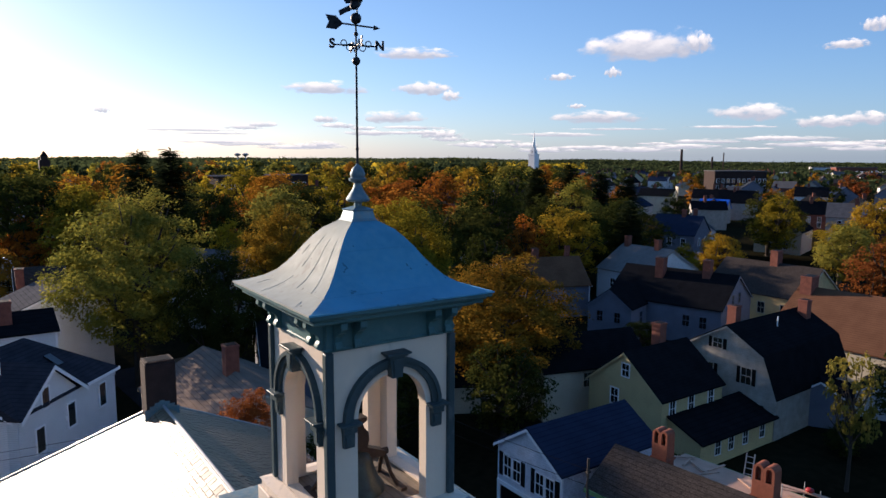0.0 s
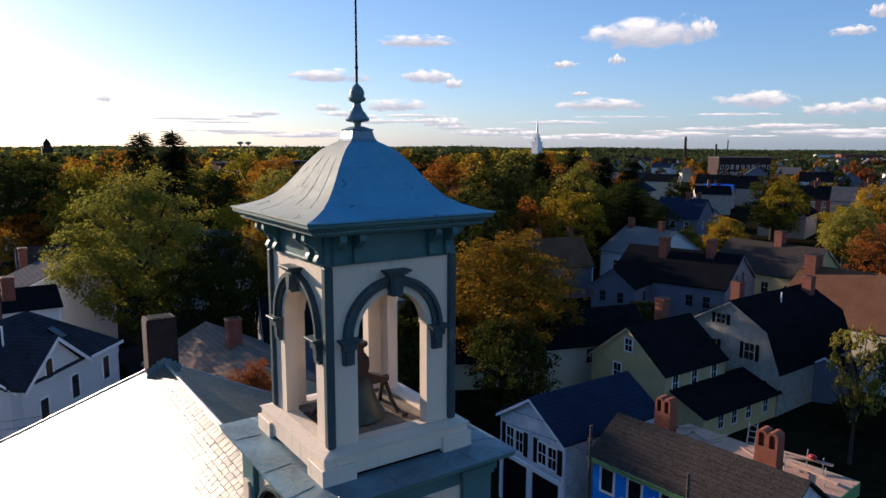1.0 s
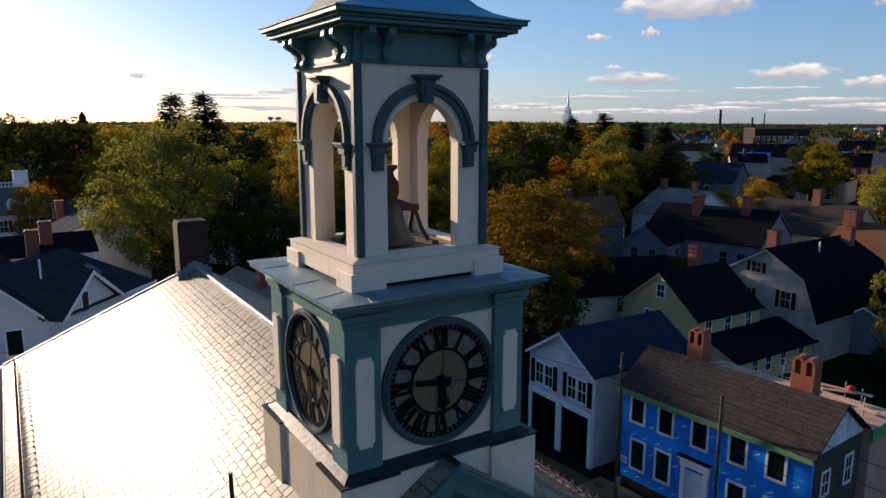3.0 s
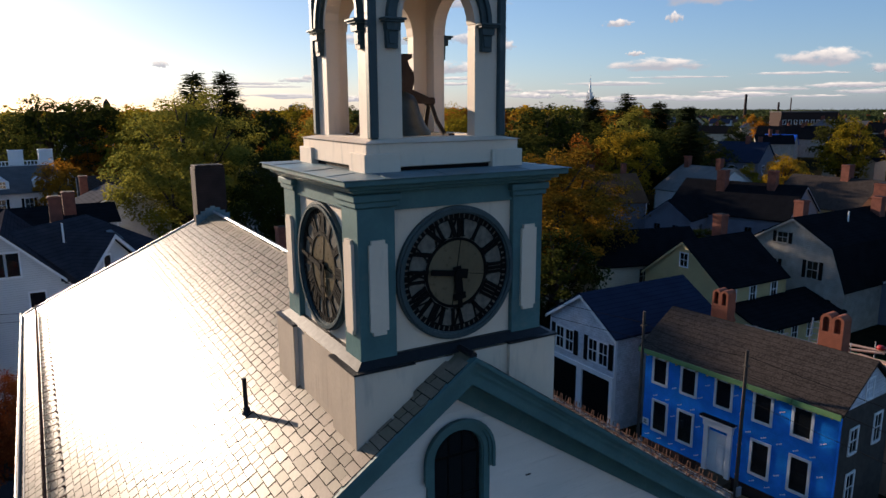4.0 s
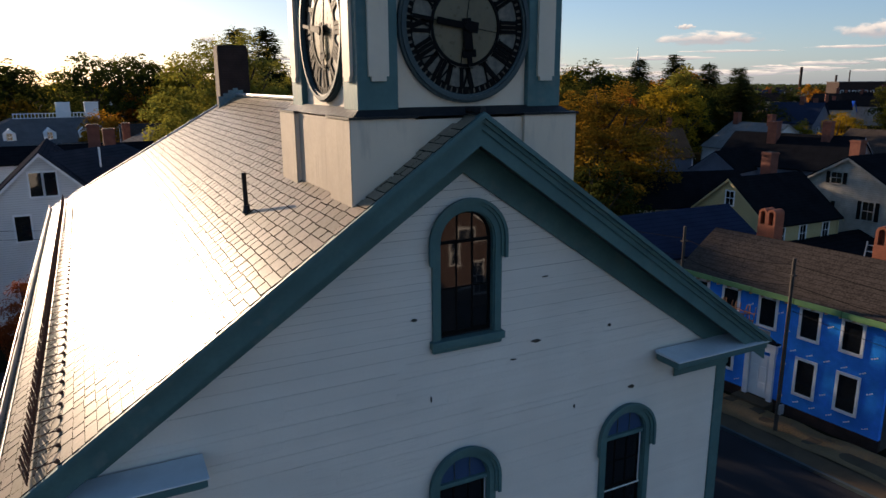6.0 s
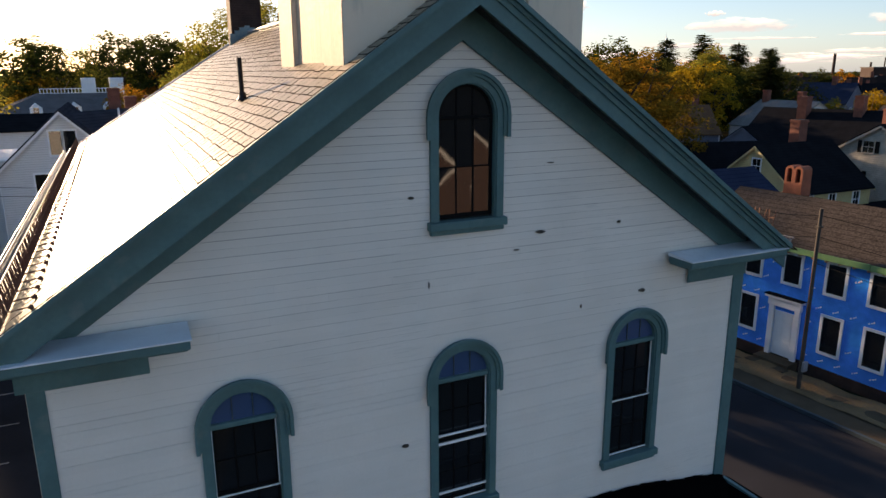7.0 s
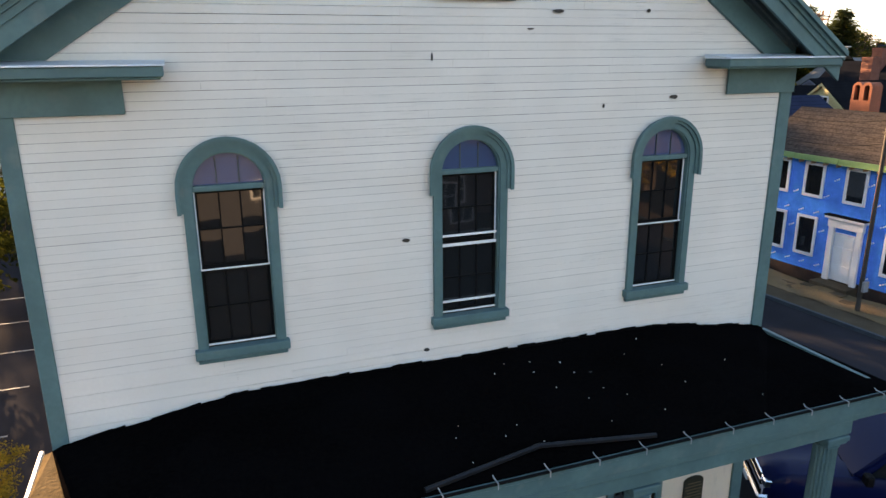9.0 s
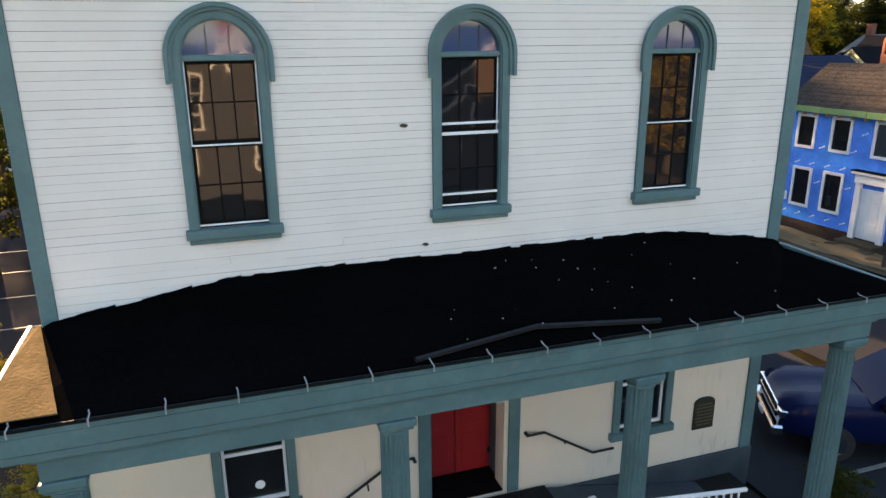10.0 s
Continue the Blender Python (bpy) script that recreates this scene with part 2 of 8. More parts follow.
ROOF_BROWN = mat("brown_asphalt_shingle", (0.036, 0.029, 0.026), 0.9, vary=0.35, scale=3.0, fine=14, bump=0.5, dist=0.012, boards=0.14, tint=(0.115, 0.096, 0.086), spec=0.0)
# tan that carries the warm sunlight on the low house's roof
ROOF_TAN = mat("sun_toned_shingle", (0.2, 0.15, 0.12), 0.9, vary=0.2, scale=0.8, fine=16, bump=0.4, boards=0.16, spec=0.0)
ROOF_RUST = mat("rust_brown_shingle", (0.15, 0.072, 0.042), 0.85, vary=0.2, scale=0.6, fine=16, bump=0.4, boards=0.16, spec=0.0)
ROOF_NAVY = mat("dark_blue_grey_shingle", (0.02, 0.03, 0.055), 0.75, vary=0.2, scale=0.9, fine=18, bump=0.35, boards=0.16, spec=0.0)
SID_WHITE = mat("white_siding", (0.6, 0.6, 0.6), 0.6, vary=0.08, scale=0.8, fine=10, bump=0.3, dist=0.012, boards=0.13)
SID_BLUEGREY = mat("weathered_white_siding", (0.6, 0.63, 0.68), 0.75, vary=0.22, scale=1.6, fine=9, bump=0.4, dist=0.015, boards=0.13, tint=(0.2, 0.21, 0.23))
SID_YELLOW = mat("pale_yellow_siding", (0.52, 0.4, 0.2), 0.65, vary=0.12, scale=0.8, fine=10, bump=0.3, dist=0.012, boards=0.12)
SID_GREY = mat("weathered_grey_shingle_siding", (0.36, 0.325, 0.28), 0.85, vary=0.25, scale=1.8, fine=9, bump=0.5, dist=0.015, boards=0.15)
SID_SLATEBLUE = mat("slate_blue_siding", (0.15, 0.16, 0.2), 0.7, vary=0.15, scale=0.8, fine=10, bump=0.3, dist=0.012, boards=0.13)
SID_BEIGE = mat("beige_siding", (0.5, 0.43, 0.32), 0.65, vary=0.1, scale=0.8, fine=10, bump=0.3, dist=0.012, boards=0.13)
BARE_WOOD = mat("new_plywood", (0.45, 0.27, 0.19), 0.75, vary=0.2, scale=1.5, fine=10, bump=0.2, tint=(0.5, 0.3, 0.22))
GREEN_WRAP = mat("green_sheathing", (0.13, 0.27, 0.11), 0.6, vary=0.12, scale=1.2, fine=12, bump=0.1)
BLUE_WRAP = mat("blue_house_wrap", (0.0, 0.25, 0.8), 0.5, vary=0.28, scale=0.9, fine=5, bump=0.45, dist=0.04, spec=0.0)
BLUE_TARP = mat("blue_tarpaulin", (0.01, 0.12, 0.55), 0.5, vary=0.2, scale=1.5, fine=8, bump=0.3, spec=0.1)
POLE = mat("weathered_pole_wood", (0.06, 0.05, 0.043), 0.85, vary=0.3, scale=2, fine=25, bump=0.4)
BARK = mat("tree_bark", (0.06, 0.045, 0.035), 0.95, vary=0.35, scale=4, fine=20, bump=0.6, dist=0.03)
CHROME = mat("chrome", (0.75, 0.76, 0.78), 0.12, metal=1.0, vary=0.05, bump=0.0)
CAR_BLUE = mat("blue_car_paint", (0.0007, 0.0065, 0.036), 0.2, metal=0.0, vary=0.05, scale=1, fine=40, bump=0.0, coat=0.05, spec=0.05)
TYRE = mat("tyre_rubber", (0.02, 0.02, 0.02), 0.8, vary=0.2, bump=0.2)


def glass_mat(name, colour=(0.01, 0.012, 0.014), rough=0.03):
    """A pane over a dark room: mirror-like gloss over a near-black body."""
    if name in MATS:
        return MATS[name]
    m = bpy.data.materials.new(name)
    m.use_nodes = True
    n, l = m.node_tree.nodes, m.node_tree.links
    p = n["Principled BSDF"]
    p.inputs["Base Color"].default_value, p.inputs["Roughness"].default_value = (*colour, 1), rough
    p.inputs["IOR"].default_value = 1.65
    t, b, tc = n.new("ShaderNodeTexNoise"), n.new("ShaderNodeBump"), n.new("ShaderNodeTexCoord")
    t.inputs["Scale"].default_value = 1.3
    b.inputs["Strength"].default_value, b.inputs["Distance"].default_value = 0.12, 0.02
    l.new(tc.outputs["Object"], t.inputs["Vector"])
    l.new(t.outputs["Fac"], b.inputs["Height"])
    l.new(b.outputs[0], p.inputs["Normal"])
    MATS[name] = m
    return m


GLASS = glass_mat("window_glass")
GLASS_PURPLE = glass_mat("purple_tinted_glass", (0.03, 0.07, 0.15), 0.06)


# ---- mesh helpers ----
def part(name, bm, material, parent=None, label="", smooth=False, kind=""):
    me = bpy.data.meshes.new(name)
    bm.normal_update()
    bm.to_mesh(me)
    bm.free()
    for m in material if isinstance(material, (list, tuple)) else [material]:
        me.materials.append(m)
    if smooth:
        me.shade_smooth()
        me.set_sharp_from_angle(angle=radians(40))
    ob = new(name, me)
    if parent is not None:
        ob.parent = parent
    return tagged(ob, label=label, kind=kind)


def thing(name, label, category, at=None, group="", kind=""):
    ob = new(name)
    ob.empty_display_size = 0.2
    if at is not None:
        ob.matrix_basis = at
    return tagged(ob, label, category, group, kind)


def box(bm, x0, x1, y0, y1, z0, z1, bevel=0.0):
    r = bmesh.ops.create_cube(bm, size=1.0, matrix=Matrix.Translation(((x0 + x1) / 2, (y0 + y1) / 2, (z0 + z1) / 2)) @ Matrix.Diagonal((abs(x1 - x0), abs(y1 - y0), abs(z1 - z0), 1)))
    if bevel:
        es = {e for v in r["verts"] for e in v.link_edges}
        bmesh.ops.bevel(bm, geom=list(es), offset=bevel, segments=1, affect="EDGES")
    return bm


def boxes(*rows, bevel=0.0):
    bm = bmesh.new()
    for r in rows:
        box(bm, *r, bevel=bevel)
    return bm


def plate(outer, holes, lift, depth, bm=None):
    """A flat slab: 2D outline and holes, put in place by lift(u, v, w), w from 0 to depth."""
    bm = bm or bmesh.new()
    edges = []
    for loop in (outer, *holes):
        vs = [bm.verts.new((u, v, 0)) for u, v in loop]
        edges += [bm.edges.new((vs[i], vs[(i + 1) % len(vs)])) for i in range(len(vs))]
    faces = [f for f in bmesh.ops.triangle_fill(bm, use_beauty=True, use_dissolve=False, edges=edges)["geom"] if isinstance(f, bmesh.types.BMFace)]
    up = [v for v in bmesh.ops.extrude_face_region(bm, geom=faces)["geom"] if isinstance(v, bmesh.types.BMVert)]
    low = {v for f in faces for v in f.verts}
    for v in low:
        v.co = lift(v.co.x, v.co.y, 0)
    for v in up:
        v.co = lift(v.co.x, v.co.y, depth)
    bmesh.ops.recalc_face_normals(bm, faces=bm.faces)
    return bm


def revolve(profile, x=0, y=0, z=0, steps=24, bm=None):
    """A turned body from (radius, height) pairs."""
    bm = bm or bmesh.new()
    rings = [[bm.verts.new((x + r * math.cos(a), y + r * math.sin(a), z + h)) for a in [2 * math.pi * k / steps for k in range(steps)]] for r, h in profile]
    for a, b in zip(rings, rings[1:]):
        for k in range(steps):
            bm.faces.new((a[k], a[(k + 1) % steps], b[(k + 1) % steps], b[k]))
    bm.faces.new(rings[0][::-1])
    bm.faces.new(rings[-1])
    return bm


def rod(a, b, r, r2=None, steps=8, bm=None):
    """A round bar from a to b."""
    bm = bm or bmesh.new()
    a, b = Vector(a), Vector(b)
    d = b - a
    m = Matrix.Translation((a + b) / 2) @ d.to_track_quat("Z", "Y").to_matrix().to_4x4()
    bmesh.ops.create_cone(bm, cap_ends=True, segments=steps, radius1=r, radius2=r if r2 is None else r2, depth=d.length, matrix=m)
    return bm


def pipe(points, r, steps=8, bm=None):
    """One bent tube through the points."""
    bm = bm or bmesh.new()
    pts = [Vector(p) for p in points]
    rings = []
    for i, p in enumerate(pts):
        d = (pts[min(i + 1, len(pts) - 1)] - pts[max(i - 1, 0)]).normalized()
        u = d.cross(Vector((0, 0, 1)) if abs(d.z) < 0.95 else Vector((0, 1, 0))).normalized()
        v = d.cross(u)
        rings.append([bm.verts.new(p + (u * math.cos(a) + v * math.sin(a)) * r) for a in [2 * math.pi * k / steps for k in range(steps)]])
    for a, b in zip(rings, rings[1:]):
        for k in range(steps):
            bm.faces.new((a[k], a[(k + 1) % steps], b[(k + 1) % steps], b[k]))
    bm.faces.new(rings[0][::-1])
    bm.faces.new(rings[-1])
    bmesh.ops.recalc_face_normals(bm, faces=bm.faces)
    return bm


def arch(cx, half, base, spring, steps=14):
    """Outline of an arched opening, counter-clockwise."""
    return [(cx - half, base), (cx + half, base)] + [(cx + half * math.cos(a), spring + half * math.sin(a)) for a in [math.pi * k / steps for k in range(steps + 1)]]


def arch_band(cx, inner, outer, low, spring, steps=16):
    """Outline of a band that follows an arch and runs down to low."""
    up = [(cx + outer * math.cos(a), spring + outer * math.sin(a)) for a in [math.pi * k / steps for k in range(steps + 1)]]
    down = [(cx + inner * math.cos(a), spring + inner * math.sin(a)) for a in [math.pi * k / steps for k in range(steps, -1, -1)]]
    return [(cx + inner, low), (cx + outer, low)] + up + [(cx - outer, low), (cx - inner, low)] + down


# ---- the church: body ----
X0 = -0.06                      # the church's axis
TX, TY = 0.035, 1.45              # the tower's axis, from the church's
RIDGE, SLOPE, EAVE = 13.43, 0.69, 5.92
HALF, BACK = 5.54, 20.6
HIP = 15.8


church = thing("church", "white clapboard church with teal trim, slate roof and clock tower", "church", Matrix.Translation((X0, 0, 0)))
rng = random.Random(7)
WINS = [(-3.13, 0.44, 5.74, 7.8), (0.045, 0.44, 5.74, 7.8), (3.24, 0.44, 5.74, 7.8), (0.09, 0.45, 10.19, 11.6)]
gable = [(-5.46, 4.4), (HALF, 4.4), (HALF, 9.3), (0, RIDGE - 0.2), (-5.46, 9.3)]
front_wall = part("front_wall", plate(gable, [arch(*w) for w in WINS], lambda u, v, w: (u, 0.03 + w, v), 0.3), SHEATH, church, "white painted clapboard gable wall")
low_holes = [[(-0.64, 0.92), (0.64, 0.92), (0.64, 3.25), (-0.64, 3.25)], [(-3.62, 1.6), (-2.74, 1.6), (-2.74, 3.25), (-3.62, 3.25)], [(2.74, 1.6), (3.62, 1.6), (3.62, 3.25), (2.74, 3.25)]]
part("lower_wall", plate([(-5.46, 0), (HALF, 0), (HALF, 4.4), (-5.46, 4.4)], low_holes, lambda u, v, w: (u, 0.0 + w, v), 0.33), CREAM, church, "cream flush-boarded wall under the porch")
part("side_wall", boxes((-5.46, -5.2, 0.33, BACK, 0, 9.25)), SID_WHITE, church, "sunlit white clapboard side wall")
part("side_wall", boxes((HALF - 0.3, HALF, 0.33, BACK, 0, 9.25)), SID_WHITE, church)
part("back_wall", boxes((-HALF + 0.3, HALF - 0.3, BACK - 0.3, BACK, 0, 9.25)), SID_WHITE, church)
part("foundation", boxes((-5.53, -0.95, -0.06, -0.005, -0.4, 0.76), (0.95, HALF + 0.06, -0.06, -0.005, -0.4, 0.76), (-5.53, -5.464, -0.005, BACK, -0.4, 0.76), (HALF + 0.004, HALF + 0.06, -0.005, BACK, -0.4, 0.76), bevel=0.01), GRANITE, church, "blue-grey painted stone foundation")
part("interior_floor", boxes((-HALF + 0.3, HALF - 0.3, 0.4, BACK - 0.3, 4.3, 4.5)), WOOD_IN, church)
for s in (-1, 1):
    x0, x1 = sorted((s * (5.285 if s < 0 else 5.34), s * (5.475 if s < 0 else 5.575)))
    part("corner_board", boxes((x0, x1, -0.035, 0.03, 0.4, 9.1), bevel=0.008), TEAL, church, "teal corner board")
    x0, x1 = sorted((s * (5.462 if s < 0 else HALF), s * (5.49 if s < 0 else HALF + 0.03)))
    part("corner_board", boxes((x0, x1, 0.032, 0.3, 0.4, 9.1), bevel=0.008), CREAM, church)


def clapboards():
    """Courses of boards across the gable, cut at the windows; each piece is lapped over the one below."""
    pitch, z = 0.106, 4.5
    while z < 12.6:
        top = z + pitch
        lim = min(5.345, (12.62 - z) / 0.67 + 0.12)
        if z > 8.95 and z < 9.3:
            lim = min(lim, 4.95)
        cuts = []
        for cx, half, sill, spring in WINS:
            if top > sill - 0.1 and z < spring + half + 0.2:
                h = half + 0.06
                if z > spring:
                    h = math.sqrt(max(0.0, (half + 0.06) ** 2 - (z - spring) ** 2))
                if h > 0.02:
                    cuts.append((cx - h, cx + h))
        spans, x = [], -lim
        for a, b in sorted(cuts):
            spans.append((x, a))
            x = b
        spans.append((x, lim))
        for a, b in spans:
            if b - a < 0.06:
                continue
            joints = [a]
            while b - joints[-1] > 4.6:
                joints.append(joints[-1] + rng.uniform(1.6, 3.8))
            joints.append(b)
            for p, q in zip(joints, joints[1:]):
                bm = bmesh.new()
                dz, dy, gap = rng.uniform(-0.001, 0.001), rng.uniform(-0.0015, 0.0015), rng.uniform(0.0034, 0.0046)
                v = [bm.verts.new(c) for xx in (p + 0.001, q - 0.001) for c in ((xx, 0.028, z + dz), (xx, -0.006 + dy, z + dz), (xx, 0.0 + dy, top - gap + dz), (xx, 0.028, top - gap - 0.012 + dz))]
                for f in ((0, 1, 2, 3), (7, 6, 5, 4), (0, 4, 5, 1), (1, 5, 6, 2), (2, 6, 7, 3)):
                    bm.faces.new([v[i] for i in f])
                bmesh.ops.recalc_face_normals(bm, faces=bm.faces)
                part("clapboard", bm, CLAP, front_wall)
        z = top


clapboards()
# chips where the paint and wood are gone
for x, z, w, h in ((3.31, 8.7, 0.14, 0.08), (-0.9, 6.9, 0.13, 0.06), (1.31, 9.88, 0.17, 0.05), (2.75, 9.9, 0.07, 0.06), (-0.75, 10.55, 0.1, 0.05), (0.9, 9.65, 0.1, 0.03), (-0.5, 9.3, 0.02, 0.1), (2.1, 8.6, 0.03, 0.07), (1.45, 10.9, 0.14, 0.02), (-0.62, 5.25, 0.1, 0.05)):
    bm = bmesh.new()
    vs = [bm.verts.new((x + w / 2 * math.cos(a) * rng.uniform(0.7, 1.1), -0.03, z + h / 2 * math.sin(a) * rng.uniform(0.6, 1.1))) for a in [k * math.pi / 5 for k in range(10)]]
    bm.faces.new(vs[::-1])
    r = bmesh.ops.extrude_face_region(bm, geom=list(bm.faces))
    for v in r["geom"]:
        if isinstance(v, bmesh.types.BMVert):
            v.co.y += 0.02
    bmesh.ops.recalc_face_normals(bm, faces=bm.faces)
    part("wall_chip", bm, POLE, church, "bare grey wood where the paint is gone")


# ---- the church: roof ----
def slope_z(x):
    return RIDGE - SLOPE * abs(x)


DROP = 0.06
bm = bmesh.new()
yf = -0.55
yb = HIP + 5.35
rows = []
for lift in (-DROP, -DROP - 0.1):
    rows.append([bm.verts.new(p) for p in ((-EAVE, yf, slope_z(EAVE) + lift), (0, yf, RIDGE + lift), (EAVE, yf, slope_z(EAVE) + lift), (EAVE, yb, slope_z(EAVE) + lift), (0, HIP, RIDGE + lift), (-EAVE, yb, slope_z(EAVE) + lift))])
for r in rows:
    bm.faces.new((r[0], r[1], r[4], r[5]))
    bm.faces.new((r[1], r[2], r[3], r[4]))
    bm.faces.new((r[5], r[4], r[3]))
for i in range(6):
    j = (i + 1) % 6
    bm.faces.new((rows[0][i], rows[0][j], rows[1][j], rows[1][i]))
bmesh.ops.recalc_face_normals(bm, faces=bm.faces)
roof = part("roof", bm, SLATE, church, "grey slate roof glinting in low sun")

for s in (-1, 1):
    # frieze board on the wall under the rake, soffit, rake fascia in three steps
    part("rake_frieze", plate([(0, 12.58), (s * 4.98, 9.24), (s * 5.5, 9.24), (s * 5.5, slope_z(5.5) - 0.17), (0, RIDGE - 0.17)], [], lambda u, v, w: (u, -0.07 + w, v), 0.098), TEAL, church, "teal frieze board under the rake")
    # soffit and bed moulding: the shade under the rake is in their colour
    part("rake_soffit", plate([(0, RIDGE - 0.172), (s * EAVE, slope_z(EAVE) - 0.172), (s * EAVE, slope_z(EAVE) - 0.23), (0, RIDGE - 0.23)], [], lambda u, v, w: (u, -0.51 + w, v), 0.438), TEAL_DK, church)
    for d0, d1, y0, y1 in ((0.015, 0.09, -0.665, -0.552), (0.09, 0.15, -0.615, -0.53), (0.15, 0.24, -0.58, -0.52), (0.24, 0.45, -0.55, -0.505)):
        part("rake_fascia", plate([(0, RIDGE - d0), (s * EAVE, slope_z(EAVE) - d0), (s * EAVE, slope_z(EAVE) - d1), (0, RIDGE - d1)], [], lambda u, v, w, a=y0, b=y1: (u, a + w * (b - a), v), 1.0), TEAL, church, "teal rake moulding")
    for d0, d1, y0 in ((0.235, 0.3, -0.2), (0.3, 0.36, -0.14)):
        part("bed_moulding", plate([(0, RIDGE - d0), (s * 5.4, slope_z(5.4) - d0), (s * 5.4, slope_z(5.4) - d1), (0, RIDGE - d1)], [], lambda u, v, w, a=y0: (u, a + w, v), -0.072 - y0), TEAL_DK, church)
    a, b = sorted((s * (3.72 if s < 0 else 3.77), s * (EAVE - 0.02)))
    part("cornice_return", boxes((a, b, -0.6, -0.075, 9.13, 9.24), (a + 0.03 * (s > 0), b - 0.03 * (s < 0), -0.56, -0.075, 9.1, 9.128), bevel=0.008), TEAL, church, "teal cornice return")
    part("return_cap", plate([(-0.63, 9.244), (-0.072, 9.244), (-0.072, 9.3), (-0.63, 9.262)], [], lambda u, v, w, a=a, b=b: (a - 0.02 + w * (b - a + 0.04), u, v), 1.0), CAPTIN, church, "metal cap on the cornice return, sky sheen in its colour")
    a, b = sorted((s * (4.17 if s < 0 else 4.24), s * 5.57))
    part("return_frieze", boxes((a, b, -0.075, -0.04, 8.71, 9.098), bevel=0.006), TEAL, church)
    # side eaves: cornice, gutter
    a, b = sorted((s * 5.58, s * (EAVE - 0.03)))
    part("eave_cornice", boxes((a, b, -0.05, yb - 0.1, 9.1, 9.3), bevel=0.01), TEAL, church)
    a, b = sorted((s * 5.55, s * 5.62))
    part("eave_frieze", boxes((a, b, 0.3, BACK, 8.67, 9.1), bevel=0.01), TEAL, church)
    g = bmesh.new()
    ring = [(0.0, 0.0), (0.02, -0.09), (0.09, -0.11), (0.13, -0.04), (0.13, 0.02), (0.115, 0.02), (0.115, -0.03), (0.085, -0.09), (0.03, -0.075), (0.015, 0.0)]
    plate([(s * (EAVE + 0.0 + u), 9.36 + v) for u, v in ring], [], lambda u, v, w: (u, yf + 0.02 + w, v), yb - yf - 0.04, g)
    part("gutter", g, LEADW, church, "metal gutter along the eave")

# slates
CW, EXP = 0.28, 0.16
LEN = math.hypot(1, SLOPE)


def slate_mesh():
    """One slate: a flat face inside a ring of dark edge, and the sides."""
    h, e, g = CW / 2 - 0.004, 0.01, 0.014
    loops = [[(-h, -0.215, -0.01), (h, -0.215, -0.01), (h, 0.06, -0.01), (-h, 0.06, -0.01)],
             [(-h, -0.215, 0.001), (h, -0.215, 0.001), (h, 0.06, 0.001), (-h, 0.06, 0.001)],
             [(-h + e, -0.215 + g, 0.009), (h - e, -0.215 + g, 0.009), (h - e, 0.06, 0.009), (-h + e, 0.06, 0.009)]]
    faces = [(8, 9, 10, 11)]
    for k in (0, 4):
        faces += [(k + i, k + (i + 1) % 4, k + 4 + (i + 1) % 4, k + 4 + i) for i in range(4)]
    me = bpy.data.meshes.new("slate")
    me.from_pydata([p for lp in loops for p in lp], [], faces)
    me.materials.append(SLATE)
    me.materials.append(SLATE_EDGE)
    for i, p in enumerate(me.polygons):
        p.material_index = 1 if i else 0
    return me


SL = slate_mesh()
near, rest_v, rest_f = [], [], []
corner = [tuple(v.co) for v in SL.vertices]
polys = [tuple(p.vertices) for p in SL.polygons]
n_course = int(EAVE * LEN / EXP) + 1
near_count = 0
for s in (-1, 1):
    for c in range(n_course):
        d = EAVE * LEN - c * EXP        # down the slope from the ridge
        x = d / LEN
        if x < 0.1:
            continue
        y_end = HIP + (x / EAVE) * 5.35 - 0.1
        y = yf - 0.06 - (CW / 2 if c % 2 else 0) + rng.uniform(-0.03, 0.03)
        while y < y_end:
            wv = CW * rng.choice((0.65, 0.85, 0.95, 1.0, 1.05, 1.15, 1.25))
            yc = max(y + wv / 2, yf - 0.07 + wv * 0.5)
            inside = abs(x) < 1.55 and -0.2 < yc < 2.9
            if not inside:
                # local x along the eave, local y up the slope, local z the normal
                up = Vector((-s, 0, SLOPE)).normalized()
                along = Vector((0, -s, 0))
                nrm = along.cross(up)
                if nrm.z < 0:
                    along, nrm = -along, -nrm
                tilt = Matrix.Rotation(radians(-2.3 + rng.gauss(0, 0.4)), 4, "X") @ Matrix.Rotation(radians(rng.gauss(0, 0.45)), 4, "Y") @ Matrix.Rotation(radians(rng.gauss(0, 0.9)), 4, "Z")
                base = Matrix(((along.x, up.x, nrm.x, s * x), (along.y, up.y, nrm.y, yc), (along.z, up.z, nrm.z, slope_z(x) - 0.022), (0, 0, 0, 1))) @ Matrix.Translation((0, -0.02 + rng.gauss(0, 0.006), 0)) @ tilt @ Matrix.Diagonal((wv / CW, 1, 1, 1))
                if s < 0 and yc < 1.75 and near_count < 300:
                    near.append(base)
                    near_count += 1
                else:
                    k = len(rest_v)
                    rest_v += [tuple(base @ Vector(p)) for p in corner]
                    rest_f += [tuple(k + i for i in p) for p in polys]
            y += wv
me = bpy.data.meshes.new("slate_field")
me.from_pydata(rest_v, [], rest_f)
me.materials.append(SLATE)
me.materials.append(SLATE_EDGE)
for i, p in enumerate(me.polygons):
    p.material_index = 1 if i % len(polys) else 0
rest = new("slate_field", me)
rest.parent = roof
tagged(rest, kind="stuff")

# ridge roll and hips
rr = rod((0, 3.1, RIDGE + 0.01), (0, HIP, RIDGE + 0.01), 0.05, steps=10)
# front length of the ridge, darkened as shaded by the tower
part("ridge_cap", rod((0, yf - 0.05, RIDGE), (0, -0.2, RIDGE), 0.05, steps=10), FLASH, church)
